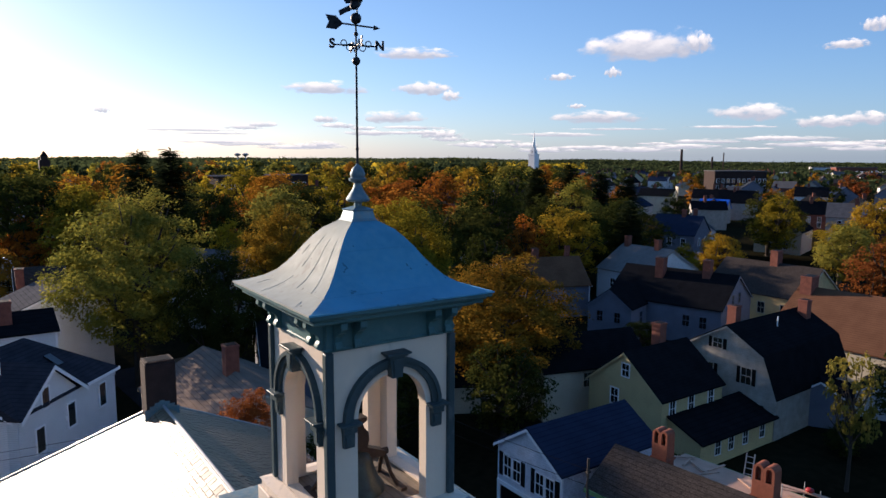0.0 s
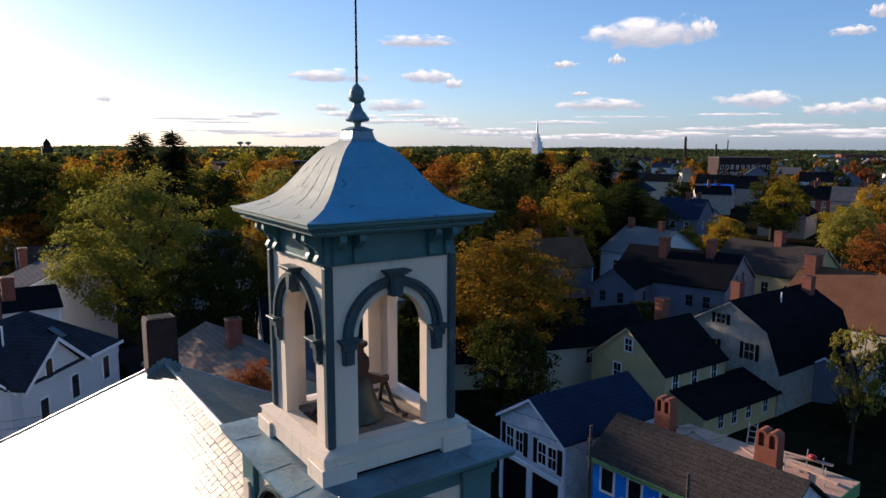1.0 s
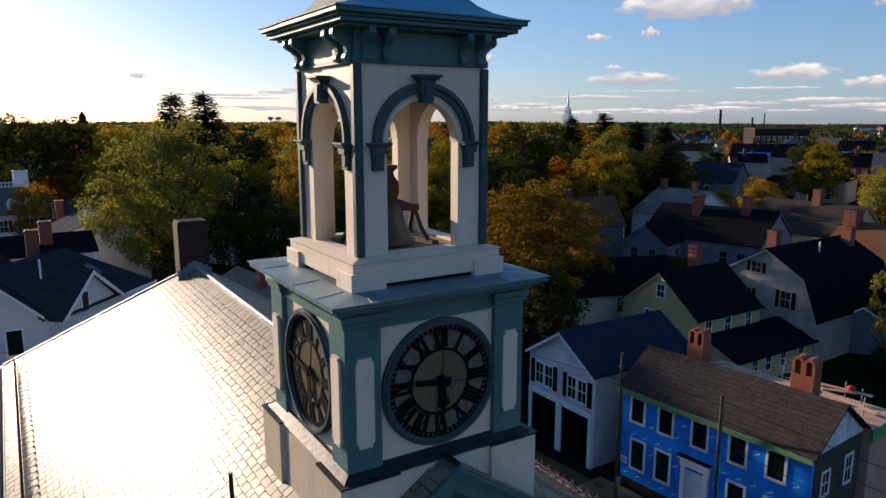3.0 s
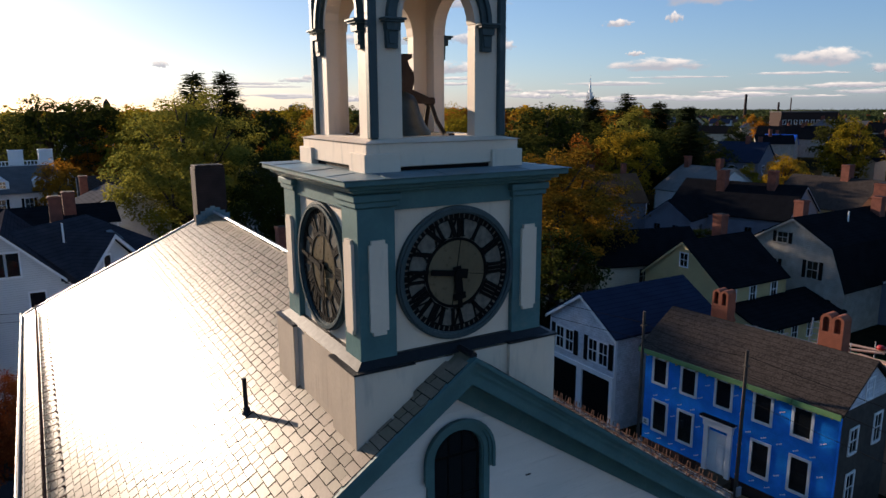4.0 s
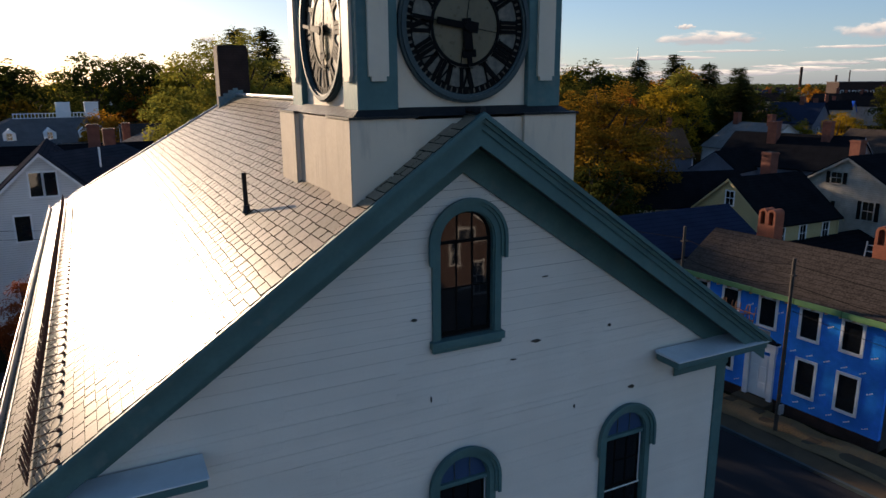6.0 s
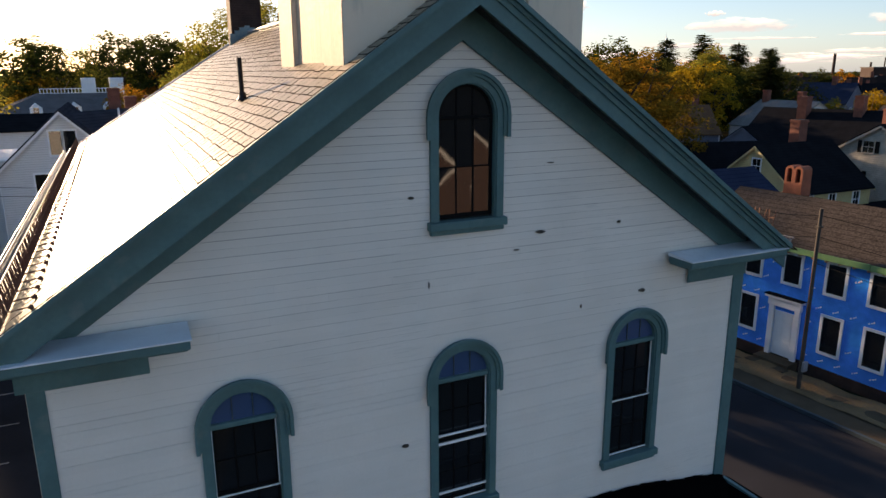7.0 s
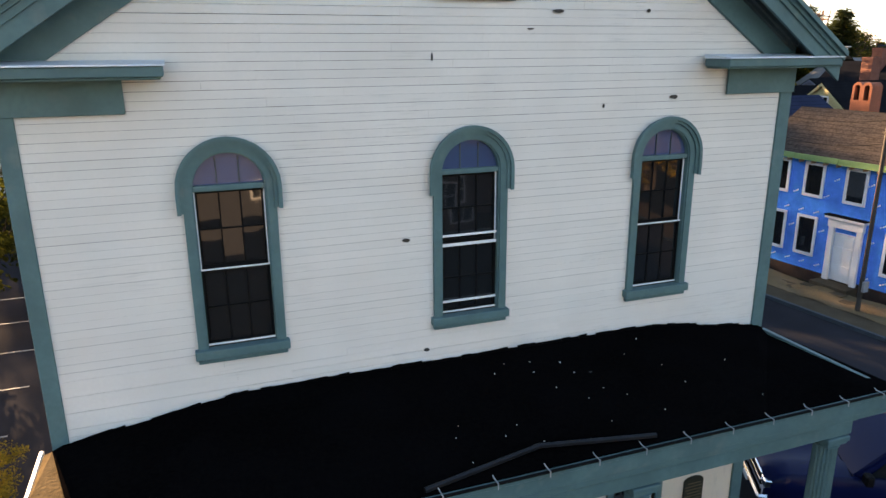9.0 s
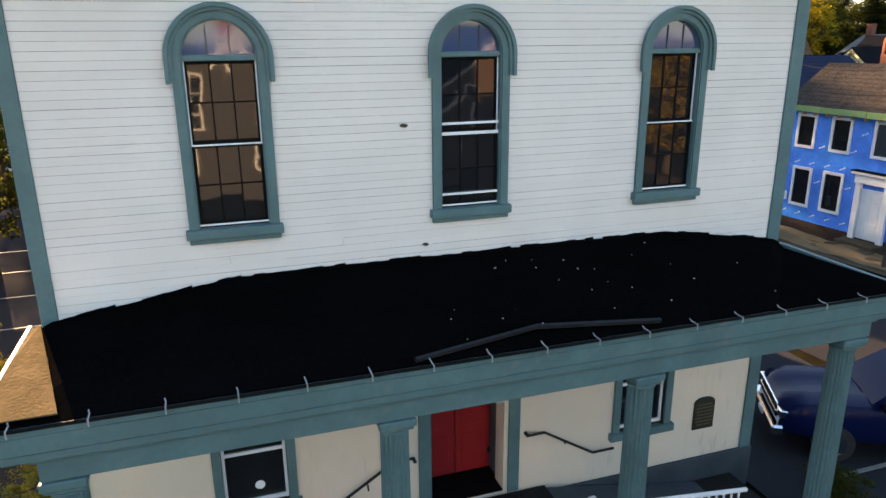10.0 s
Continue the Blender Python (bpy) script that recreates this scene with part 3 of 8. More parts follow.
for s in (-1, 1):
    rod((0, HIP, RIDGE), (s * EAVE, yb, slope_z(EAVE)), 0.05, steps=8, bm=rr)
part("ridge_roll", rr, LEADW, church, "grey metal ridge roll")
# hip slope at the back: plain lapped courses
bm = bmesh.new()
for c in range(n_course - 2):
    x0 = EAVE - c * EXP / LEN
    x1 = x0 - 0.3 / LEN
    if x1 < 0.1:
        break
    y0, y1 = HIP + x0 / EAVE * 5.35, HIP + x1 / EAVE * 5.35
    v = [bm.verts.new(p) for p in ((-x0, y0, slope_z(x0) + 0.012), (x0, y0, slope_z(x0) + 0.012), (x1, y1, slope_z(x1) - 0.01), (-x1, y1, slope_z(x1) - 0.01))]
    bm.faces.new(v)
part("hip_slate_field", bm, SLATE, church, kind="stuff")

# roof chimney with stepped flashing
bm = boxes((-0.53, 0.44, 15.5, 16.25, 12.6, 14.9), (-0.51, 0.42, 15.52, 16.23, 14.9, 14.99), bevel=0.012)
chim = part("chimney", bm, BRICK_DK, church, "wide dark brick chimney on the ridge")
bm = boxes((-0.42, 0.32, 15.6, 16.15, 14.9, 15.0))
part("flue", bm, BLACKP, chim)
for i, (u, h) in enumerate(((-0.6, 0.08), (-0.44, 0.18), (-0.28, 0.28), (-0.12, 0.34), (0.04, 0.28), (0.2, 0.18), (0.34, 0.08))):
    part("step_flashing", boxes((u, u + 0.16, 15.485 - 0.002 * i, 15.497, slope_z(0.45) - 0.2, 13.3 + h)), DECKTIN, chim, "pale stepped lead flashing")

# soil pipe
vp = pipe([(-2.39, 2.8, 11.6), (-2.4, 2.8, 12.41)], 0.037, 12)
revolve([(0.09, 0), (0.06, 0.05), (0.05, 0.12)], -2.39, 2.8, slope_z(2.39) - 0.01, 12, vp)
part("vent_pipe", vp, IRON, church, "black vent pipe through the slates", smooth=True)

# snow guards along both eaves: a barred rail held by struts to anchors up the slope
for s in (-1, 1):
    xg, zg = 5.52, slope_z(5.52)
    y0, y1 = -0.55, yb - 0.9
    bm = bmesh.new()
    n = int((y1 - y0) / 0.075)
    for k in range(n):
        y = y0 + (y1 - y0) * k / n
        lean = 0.05 * math.sin(k * 1.7)
        rod((s * xg, y, zg + 0.02), (s * (xg + 0.05), y + lean, zg + 0.3), 0.009, steps=4, bm=bm)
    for h in (0.05, 0.17):
        rod((s * (xg + h * 0.17), y0, zg + h), (s * (xg + h * 0.17), y1, zg + h), 0.012, steps=5, bm=bm)
    guard = part("snow_guard", bm, RUSTED, church, "rusty iron snow guard rail along the eave")
    n = int((y1 - y0) / 0.38)
    for k in range(n + 1):
        bm, bk = bmesh.new(), bmesh.new()
        y = y0 + (y1 - y0) * k / n
        xa = 5.22
        rod((s * xa, y, slope_z(xa) + 0.03), (s * (xg + 0.03), y - 0.04, zg + 0.2), 0.008, steps=5, bm=bm)
        bmesh.ops.create_icosphere(bk, subdivisions=1, radius=0.032, matrix=Matrix.Translation((s * xa, y, slope_z(xa) + 0.025)))
        part("strut", bm, RUSTED, guard)
        part("anchor", bk, RUSTED, guard)
    cable = pipe([(s * (EAVE + 0.16), y, 9.4 - 0.01 * (i % 2)) for i, y in enumerate([yf + (yb - yf) * k / 14 for k in range(15)])], 0.008, 5)
    part("gutter_cable", cable, LEADW, church)


# ---- the church: windows ----
def sheet_pane(x0, x1, z0, z1, y, parent, material, tilt=0.6):
    bm = bmesh.new()
    a, b = math.tan(radians(rng.gauss(0, tilt))), math.tan(radians(rng.gauss(0, tilt)))
    cx, cz = (x0 + x1) / 2, (z0 + z1) / 2
    vs = [bm.verts.new((x, y + (x - cx) * a + (z - cz) * b, z)) for x, z in ((x0, z0), (x1, z0), (x1, z1), (x0, z1))]
    bm.faces.new(vs)
    r = bmesh.ops.extrude_face_region(bm, geom=list(bm.faces))
    for v in r["geom"]:
        if isinstance(v, bmesh.types.BMVert):
            v.co.y += 0.004
    bmesh.ops.recalc_face_normals(bm, faces=bm.faces)
    return part("pane", bm, material, parent)


def church_window(cx, half, sill, spring, transom, storm=False):
    win = part("window", plate(arch_band(cx, half - 0.002, half + 0.11, sill, spring), [], lambda u, v, w: (u, -0.055 + w, v), 0.1), TEAL, church, "arched window with teal hood moulding")
    hood_low = spring - 0.28
    part("hood", plate(arch_band(cx, half + 0.085, half + 0.15, hood_low, spring), [], lambda u, v, w: (u, -0.085 + w, v), 0.1), TEAL, win)
    part("hood_bead", plate(arch_band(cx, half + 0.13, half + 0.18, hood_low - 0.01, spring), [], lambda u, v, w: (u, -0.12 + w, v), 0.034), TEAL, win)
    part("reveal", plate(arch_band(cx, half - 0.022, half - 0.003, sill, spring), [], lambda u, v, w: (u, -0.03 + w, v), 0.25), TEAL, win)
    part("sill", boxes((cx - half - 0.15, cx + half + 0.15, -0.12, 0.1, sill - 0.12, sill - 0.002), (cx - half - 0.12, cx + half + 0.12, -0.07, 0.0, sill - 0.19, sill - 0.121), bevel=0.008), TEAL, win)
    # black sheet stands in for the unlit room behind the panes
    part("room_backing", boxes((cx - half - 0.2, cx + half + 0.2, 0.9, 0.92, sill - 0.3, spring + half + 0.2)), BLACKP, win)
    ih = half - 0.022
    frame_mat = BLACKP if not transom else WHITE
    if transom:
        part("transom_bar", boxes((cx - ih, cx + ih, -0.01, 0.12, spring - 0.04, spring + 0.03), bevel=0.006), TEAL, win)
        arc = [(cx + ih * math.cos(a), spring + 0.03 + (ih - 0.03) * math.sin(a)) for a in [math.pi * k / 14 for k in range(15)]]
        part("fanlight", plate(arc, [], lambda u, v, w: (u, 0.05 + w, v), 0.006), GLASS_PURPLE, win, "blue-violet tinted fanlight pane")
        for e in (-0.1325, 0.1325):
            part("fan_bar", boxes((cx + e - 0.0075, cx + e + 0.0075, 0.035, 0.049, spring + 0.03, spring + 0.36)), TEAL_DK, win)
        top = spring - 0.04
    else:
        top = spring
    mid = (sill + top) / 2 + 0.02
    sashes = [(sill + 0.02, mid, 0.06), (mid, top, 0.09)] if transom else [(sill + 0.02, top, 0.07)]
    for z0, z1, y in sashes:
        fr = boxes((cx - ih, cx - ih + 0.035, y - 0.02, y + 0.02, z0, z1), (cx + ih - 0.035, cx + ih, y - 0.02, y + 0.02, z0, z1), (cx - ih + 0.035, cx + ih - 0.035, y - 0.02, y + 0.02, z0, z0 + 0.05), (cx - ih + 0.035, cx + ih - 0.035, y - 0.02, y + 0.02, z1 - 0.035, z1))
        part("sash", fr, BLACKP, win)
        rows_n = 2 if transom else 2
        xs = [cx - ih + 0.035 + (2 * ih - 0.07) * k / 3 for k in range(4)]
        zs = [z0 + 0.05 + (z1 - z0 - 0.085) * k / rows_n for k in range(rows_n + 1)]
        bars = bmesh.new()
        for x in xs[1:-1]:
            box(bars, x - 0.009, x + 0.009, y - 0.015, y + 0.012, z0 + 0.05, z1 - 0.035)
        for z in zs[1:-1]:
            box(bars, cx - ih + 0.035, cx + ih - 0.035, y - 0.013, y + 0.01, z - 0.009, z + 0.009)
        part("muntin", bars, BLACKP, win)
        for i in range(3):
            for j in range(rows_n):
                sheet_pane(xs[i] + 0.004, xs[i + 1] - 0.004, zs[j] + 0.004, zs[j + 1] - 0.004, y, win, GLASS)
    if not transom:
        arc = [(cx + ih * math.cos(a), spring + ih * math.sin(a)) for a in [math.pi * k / 14 for k in range(15)]]
        part("arched_sash", plate(arch_band(cx, ih - 0.035, ih, spring, spring), [], lambda u, v, w: (u, 0.05 + w, v), 0.04), BLACKP, win)
        part("muntin", boxes((cx - 0.13, cx - 0.112, 0.055, 0.08, spring, spring + ih - 0.05), (cx + 0.112, cx + 0.13, 0.055, 0.08, spring, spring + ih - 0.05), (cx - ih, cx + ih, 0.055, 0.08, spring - 0.01, spring + 0.01)), BLACKP, win)
        part("pane", plate(arc, [], lambda u, v, w: (u, 0.07 + w, v), 0.004), GLASS, win)
    else:
        # pale edges of the sash
        e = boxes((cx - ih, cx - ih + 0.014, y - 0.04, y - 0.021, sill + 0.02, top), (cx + ih - 0.014, cx + ih, y - 0.04, y - 0.021, sill + 0.02, top), (cx - ih, cx + ih, 0.02, 0.038, mid - 0.01, mid + 0.008), (cx - ih, cx + ih, 0.02, 0.038, sill + 0.02, sill + 0.04))
        if storm:
            box(e, cx - ih, cx + ih, 0.012, 0.036, mid + 0.11, mid + 0.14)
            box(e, cx - ih, cx + ih, 0.012, 0.036, sill + 0.17, sill + 0.2)
            box(e, cx - ih, cx + ih, 0.012, 0.019, mid - 0.03, mid + 0.012)
        part("storm_bead", e, WHITE, win, "white storm window frame")


church_window(*WINS[0], True)
church_window(*WINS[1], True, storm=True)
church_window(*WINS[2], True)
church_window(*WINS[3], False)


# ---- the tower ----
def sided(bm_make, name, material, parent, label="", smooth=False):
    """Four like parts round the tower's axis."""
    obs = []
    for k in range(4):
        bm = bm_make()
        bmesh.ops.rotate(bm, verts=bm.verts, cent=(TX, TY, 0), matrix=Matrix.Rotation(k * math.pi / 2, 3, "Z"))
        obs.append(part(name, bm, material, parent, label, smooth))
    return obs


def ring(half, z0, z1, bevel=0.0, half_y=None):
    return boxes((TX - half, TX + half, TY - (half_y or half), TY + (half_y or half), z0, z1), bevel=bevel)


pedestal = part("tower_pedestal", boxes((TX - 1.63, TX + 1.63, 0.09, TY + 1.63, 11.9, 13.32)), CREAM, church, "cream boarded tower pedestal on the roof")
part("pedestal_front", plate([(-1.63, slope_z(1.63) - 0.1), (0, 13.3), (1.63, slope_z(1.63) - 0.1), (1.63, 13.32), (-1.63, 13.32)], [], lambda u, v, w: (u, TY - 1.63 + w, v), 0.268), CREAM, pedestal)
for sx in (-1, 1):
    for sy in (-1, 1):
        a, b = sorted((TX + sx * 0.83, TX + sx * 1.7))
        c, d = sorted((TY + sy * 0.83, TY + sy * 1.7))
        if sy > 0:
            bm = boxes((a, b, c, d, 11.9, 13.34), bevel=0.01)
        else:
            bm = plate([(a, slope_z(a) - 0.08), (b, slope_z(b) - 0.08), (b, 13.34), (a, 13.34)], [], lambda u, v, w: (u, TY - 1.7 + w, v), 0.5)
        part("corner_block", bm, CREAM, pedestal)
        if sy < 0:
            part("corner_block", boxes((TX + sx * 1.632, TX + sx * 1.7, TY - 1.199, TY - 0.83, 11.9, 13.34)) if sx > 0 else boxes((TX - 1.7, TX - 1.632, TY - 1.199, TY - 0.83, 11.9, 13.34)), CREAM, pedestal)
        part("block_cap", boxes((a - 0.03, b + 0.03, c - 0.03, d + 0.03, 13.342, 13.37)), FLASH, pedestal)
for y0, y1, x in [(-1.7 + 0.174 * k, -1.7 + 0.174 * (k + 1) - 0.002, 1.7) for k in range(5)] + [(-0.826 + 0.165 * k, -0.826 + 0.165 * (k + 1) - 0.002, 1.63) for k in range(10)] + [(0.83 + 0.174 * k, 0.83 + 0.174 * (k + 1) - 0.002, 1.7) for k in range(5)]:
    part("side_board", boxes((TX - x - 0.014, TX - x - 0.001, TY + y0, TY + y1, slope_z(1.7) - 0.15, 13.335)), TAN_BOARD, pedestal, "weathered tan board")
bm = bmesh.new()
lo, hi = [], []
for sx, sy in ((-1, -1), (1, -1), (1, 1), (-1, 1)):
    lo.append(bm.verts.new((TX + sx * 1.66, TY + sy * 1.66, 13.36)))
    hi.append(bm.verts.new((TX + sx * 1.5, TY + sy * 1.5, 13.47)))
for i in range(4):
    bm.faces.new((lo[i], lo[(i + 1) % 4], hi[(i + 1) % 4], hi[i]))
bm.faces.new(hi)
bm.faces.new(lo[::-1])
part("pedestal_flashing", bm, FLASH, pedestal, "sloped metal flashing")

stage = part("clock_stage", ring(1.44, 13.4, 15.75), CREAM, church, "clock stage with teal pilasters")
for sx in (-1, 1):
    for sy in (-1, 1):
        a, b = sorted((TX + sx * 0.98, TX + sx * 1.53))
        c, d = sorted((TY + sy * 0.98, TY + sy * 1.53))
        pil = part("pilaster", boxes((a, b, c, d, 13.44, 15.56), bevel=0.012), TEAL, stage, "teal corner pilaster")
        for nx, ny in ((sx, 0), (0, sy)):
            half = 0.135
            out = [(-half, 13.86), (-half + 0.035, 13.86), (-half + 0.035, 13.8), (half - 0.035, 13.8), (half - 0.035, 13.86), (half, 13.86), (half, 15.06), (half - 0.035, 15.06), (half - 0.035, 15.12), (-half + 0.035, 15.12), (-half + 0.035, 15.06), (-half, 15.06)]
            if nx:
                cx = TX + sx * 1.53
                fn = lambda u, v, w, cx=cx, cy=(c + d) / 2, s=sx: (cx + s * w, cy + u, v)
            else:
                cy = TY + sy * 1.53
                fn = lambda u, v, w, cx=(a + b) / 2, cy=cy, s=sy: (cx + u, cy + s * w, v)
            part("pilaster_panel", plate(out, [], fn, 0.045), CREAM, pil, "raised cream panel")
        part("pilaster_cap", boxes((a - 0.04, b + 0.04, c - 0.04, d + 0.04, 15.56, 15.64), (a - 0.07, b + 0.07, c - 0.07, d + 0.07, 15.64, 15.74), bevel=0.012), TEAL, pil)
part("stage_frieze", ring(1.5, 15.5, 15.76), TEAL, stage, "teal frieze")
for h0, h1, half in ((15.762, 15.81, 1.62), (15.812, 15.87, 1.7), (15.872, 15.955, 1.8)):
    part("stage_cornice", ring(half, h0, h1, bevel=0.014), TEAL, stage, "moulded teal cornice")
bm = bmesh.new()
lo, hi = [], []
for sx, sy in ((-1, -1), (1, -1), (1, 1), (-1, 1)):
    lo.append(bm.verts.new((TX + sx * 1.83, TY + sy * 1.83, 15.965)))
    hi.append(bm.verts.new((TX + sx * 1.35, TY + sy * 1.35, 15.992)))
lo2 = [bm.verts.new((v.co.x, v.co.y, 15.957)) for v in lo]
for i in range(4):
    j = (i + 1) % 4
    bm.faces.new((lo[i], lo[j], hi[j], hi[i]))
    bm.faces.new((lo2[i], lo2[j], lo[j], lo[i]))
bm.faces.new(hi)
bm.faces.new(lo2[::-1])
part("stage_roof", bm, DECKTIN, stage, "flat seamed metal roof of the clock stage")
bm = bmesh.new()
for k in (-3, -1, 2):
    for sx, sy in ((0, -1), (0, 1), (-1, 0), (1, 0)):
        u = k * 0.46 + 0.13
        if sy:
            rod((TX + u, TY + sy * 1.82, 15.972), (TX + u * 0.93, TY + sy * 1.36, 15.995), 0.004, steps=4, bm=bm)
        else:
            rod((TX + sx * 1.82, TY + u, 15.972), (TX + sx * 1.36, TY + u * 0.93, 15.995), 0.004, steps=4, bm=bm)
part("stage_roof_seam", bm, DECKTIN, stage)


# clocks
def radial(bm, r0, r1, ang, width, y0, y1, skew=0.0, shift=0.0):
    """A bar that runs outwards on the dial, clockwise angle from twelve, in the dial's plane (u, v)."""
    c, s = math.cos(ang), math.sin(ang)

    def at(off, r):
        return (s * r + c * off, c * r - s * off)
    pts = [at(shift - skew - width / 2, r0), at(shift - skew + width / 2, r0), at(shift + skew + width / 2, r1), at(shift + skew - width / 2, r1)]
    lo = [bm.verts.new((u, y0, v)) for u, v in pts]
    hi = [bm.verts.new((u, y1, v)) for u, v in pts]
    bm.faces.new(lo)
    bm.faces.new(hi[::-1])
    for i in range(4):
        j = (i + 1) % 4
        bm.faces.new((lo[i], lo[j], hi[j], hi[i]))


ROMAN = ("XII", "I", "II", "III", "IIII", "V", "VI", "VII", "VIII", "IX", "X", "XI")


def annulus(r0, r1, y0, y1, steps=64):
    bm = bmesh.new()
    rings = [[bm.verts.new((r * math.sin(a), y, r * math.cos(a))) for a in [2 * math.pi * k / steps for k in range(steps)]] for r, y in ((r0, y1), (r0, y0), (r1, y0), (r1, y1))]
    for a, b in zip(rings, rings[1:] + rings[:1]):
        for k in range(steps):
            bm.faces.new((a[k], a[(k + 1) % steps], b[(k + 1) % steps], b[k]))
    bmesh.ops.recalc_face_normals(bm, faces=bm.faces)
    return bm


def clock(m):
    def put(name, bm, material, parent, label="", smooth=False):
        bm.transform(m)
        return part(name, bm, material, parent, label, smooth)
    b = bmesh.new()
    bmesh.ops.create_circle(b, cap_ends=True, segments=64, radius=0.9, matrix=Matrix.Translation((0, -0.02, 0)) @ Matrix.Rotation(radians(90), 4, "X"))
    face = put("clock_face", b, DIAL, church, "round clock with roman numerals and black hands")
    b = bmesh.new()
    bmesh.ops.create_circle(b, cap_ends=True, segments=48, radius=0.5, matrix=Matrix.Translation((0, -0.0215, 0)) @ Matrix.Rotation(radians(90), 4, "X"))
    put("dial_centre", b, DIAL_IN, face, "brownish opaque clock centre, coloured as if light came through")
    rim = annulus(0.875, 0.985, -0.1, 0.03)
    bmesh.ops.bevel(rim, geom=[e for e in rim.edges if abs(e.verts[0].co.y + 0.1) < 1e-4 and abs(e.verts[1].co.y + 0.1) < 1e-4], offset=0.03, segments=2, affect="EDGES")
    put("rim", rim, TEAL_DK, face, "teal wooden clock rim", True)
    put("minute_ring", annulus(0.865, 0.882, -0.034, -0.022), BLACKP, face)
    put("minute_ring", annulus(0.79, 0.803, -0.034, -0.022), BLACKP, face)
    put("inner_ring", annulus(0.48, 0.52, -0.036, -0.022), BLACKP, face)
    for k in range(60):
        ticks = bmesh.new()
        radial(ticks, 0.8, 0.868, 2 * math.pi * k / 60, 0.055 if k % 5 else 0.08, -0.036, -0.022)
        put("minute_mark", ticks, BLACKP, face)
    for h, word in enumerate(ROMAN):
        bm = bmesh.new()
        ang = 2 * math.pi * h / 12
        widths = {"I": 0.06, "V": 0.125, "X": 0.135}
        total = sum(widths[c] for c in word)
        x = -total / 2
        for c in word:
            mid = x + widths[c] / 2
            if c == "I":
                radial(bm, 0.53, 0.78, ang, 0.05, -0.038, -0.022, 0, mid)
            elif c == "V":
                radial(bm, 0.53, 0.78, ang, 0.07, -0.038, -0.022, -0.034, mid - 0.027)
                radial(bm, 0.53, 0.78, ang, 0.022, -0.038, -0.022, 0.034, mid + 0.027)
            else:
                radial(bm, 0.53, 0.78, ang, 0.07, -0.038, -0.022, -0.046, mid)
                radial(bm, 0.53, 0.78, ang, 0.024, -0.039, -0.023, 0.046, mid)
            x += widths[c]
        for r in (0.525, 0.775):
            radial(bm, r, r + 0.014, ang, total + 0.02, -0.037, -0.022)
        bmesh.ops.recalc_face_normals(bm, faces=bm.faces)
        put("numeral", bm, BLACKP, face)
    # spokes that hold the dial's glass
    sp = bmesh.new()
    for k in range(4):
        radial(sp, 0.02, 0.5, 2 * math.pi * k / 4 + 0.15, 0.008, -0.03, -0.022)
    put("dial_spokes", sp, BLACKP, face)
    minute = radians(278)
    hour = radians(174)
    hm = bmesh.new()
    radial(hm, -0.02, 0.45, minute, 0.085, -0.085, -0.07, 0.0)
    radial(hm, 0.5, 0.8, minute, 0.05, -0.085, -0.07)
    radial(hm, -0.16, -0.02, minute, 0.14, -0.085, -0.07)
    put("minute_hand", hm, BLACKP, face)
    hh = bmesh.new()
    radial(hh, -0.1, 0.32, hour, 0.13, -0.066, -0.052)
    radial(hh, 0.3, 0.4, hour, 0.2, -0.066, -0.052)
    radial(hh, 0.4, 0.52, hour, 0.07, -0.066, -0.052)
    put("hour_hand", hh, BLACKP, face)
    put("hub", rod((0, -0.1, 0), (0, -0.02, 0), 0.06, steps=16), BLACKP, face)


ZC = 14.5
for k in range(4):
    clock(Matrix.Translation((TX, TY, 0)) @ Matrix.Rotation(k * math.pi / 2, 4, "Z") @ Matrix.Translation((0.03, -1.44, ZC)))

# belfry
belfry = part("belfry_plinth", ring(1.25, 16.05, 16.38, 0.012), CREAM, church, "cream belfry plinth with corner blocks")
# solid black band stands in for the shade between the blocks
part("plinth_gap", ring(1.19, 15.985, 16.049), BLACKP, belfry)
for sx in (-1, 1):
    for sy in (-1, 1):
        a, b = sorted((TX + sx * 0.76, TX + sx * 1.3))
        c, d = sorted((TY + sy * 0.76, TY + sy * 1.3))
        part("plinth_block", boxes((a, b, c, d, 15.98, 16.24), bevel=0.008), CREAM, belfry)
bm = bmesh.new()
lo, hi = [], []
for sx, sy in ((-1, -1), (1, -1), (1, 1), (-1, 1)):
    lo.append(bm.verts.new((TX + sx * 1.28, TY + sy * 1.28, 16.382)))
    hi.append(bm.verts.new((TX + sx * 1.06, TY + sy * 1.06, 16.43)))
for i in range(4):
    bm.faces.new((lo[i], lo[(i + 1) % 4], hi[(i + 1) % 4], hi[i]))
part("plinth_wash", bm, CREAM, belfry)
part("bell_floor", ring(0.91, 16.3, 16.4), WOOD_IN, belfry, "dusty belfry floor boards")
BH, AW, ASP = 1.05, 0.6, 18.03
shaft_walls = []
for k in range(4):
    w = BH if k % 2 == 0 else BH - 0.2
    bm = plate([(-w, 16.39), (w, 16.39), (w, 19.1), (-w, 19.1)], [arch(0, AW, 16.44, ASP)], lambda u, v, d: (TX + u, TY - BH + d, v), 0.2)
    bmesh.ops.rotate(bm, verts=bm.verts, cent=(TX, TY, 0), matrix=Matrix.Rotation(k * math.pi / 2, 3, "Z"))
    shaft_walls.append(part("belfry_wall", bm, CREAM, belfry, "cream belfry wall with an arched opening"))


def fr(u, v, w):
    return (TX + u, TY - BH - w, v)


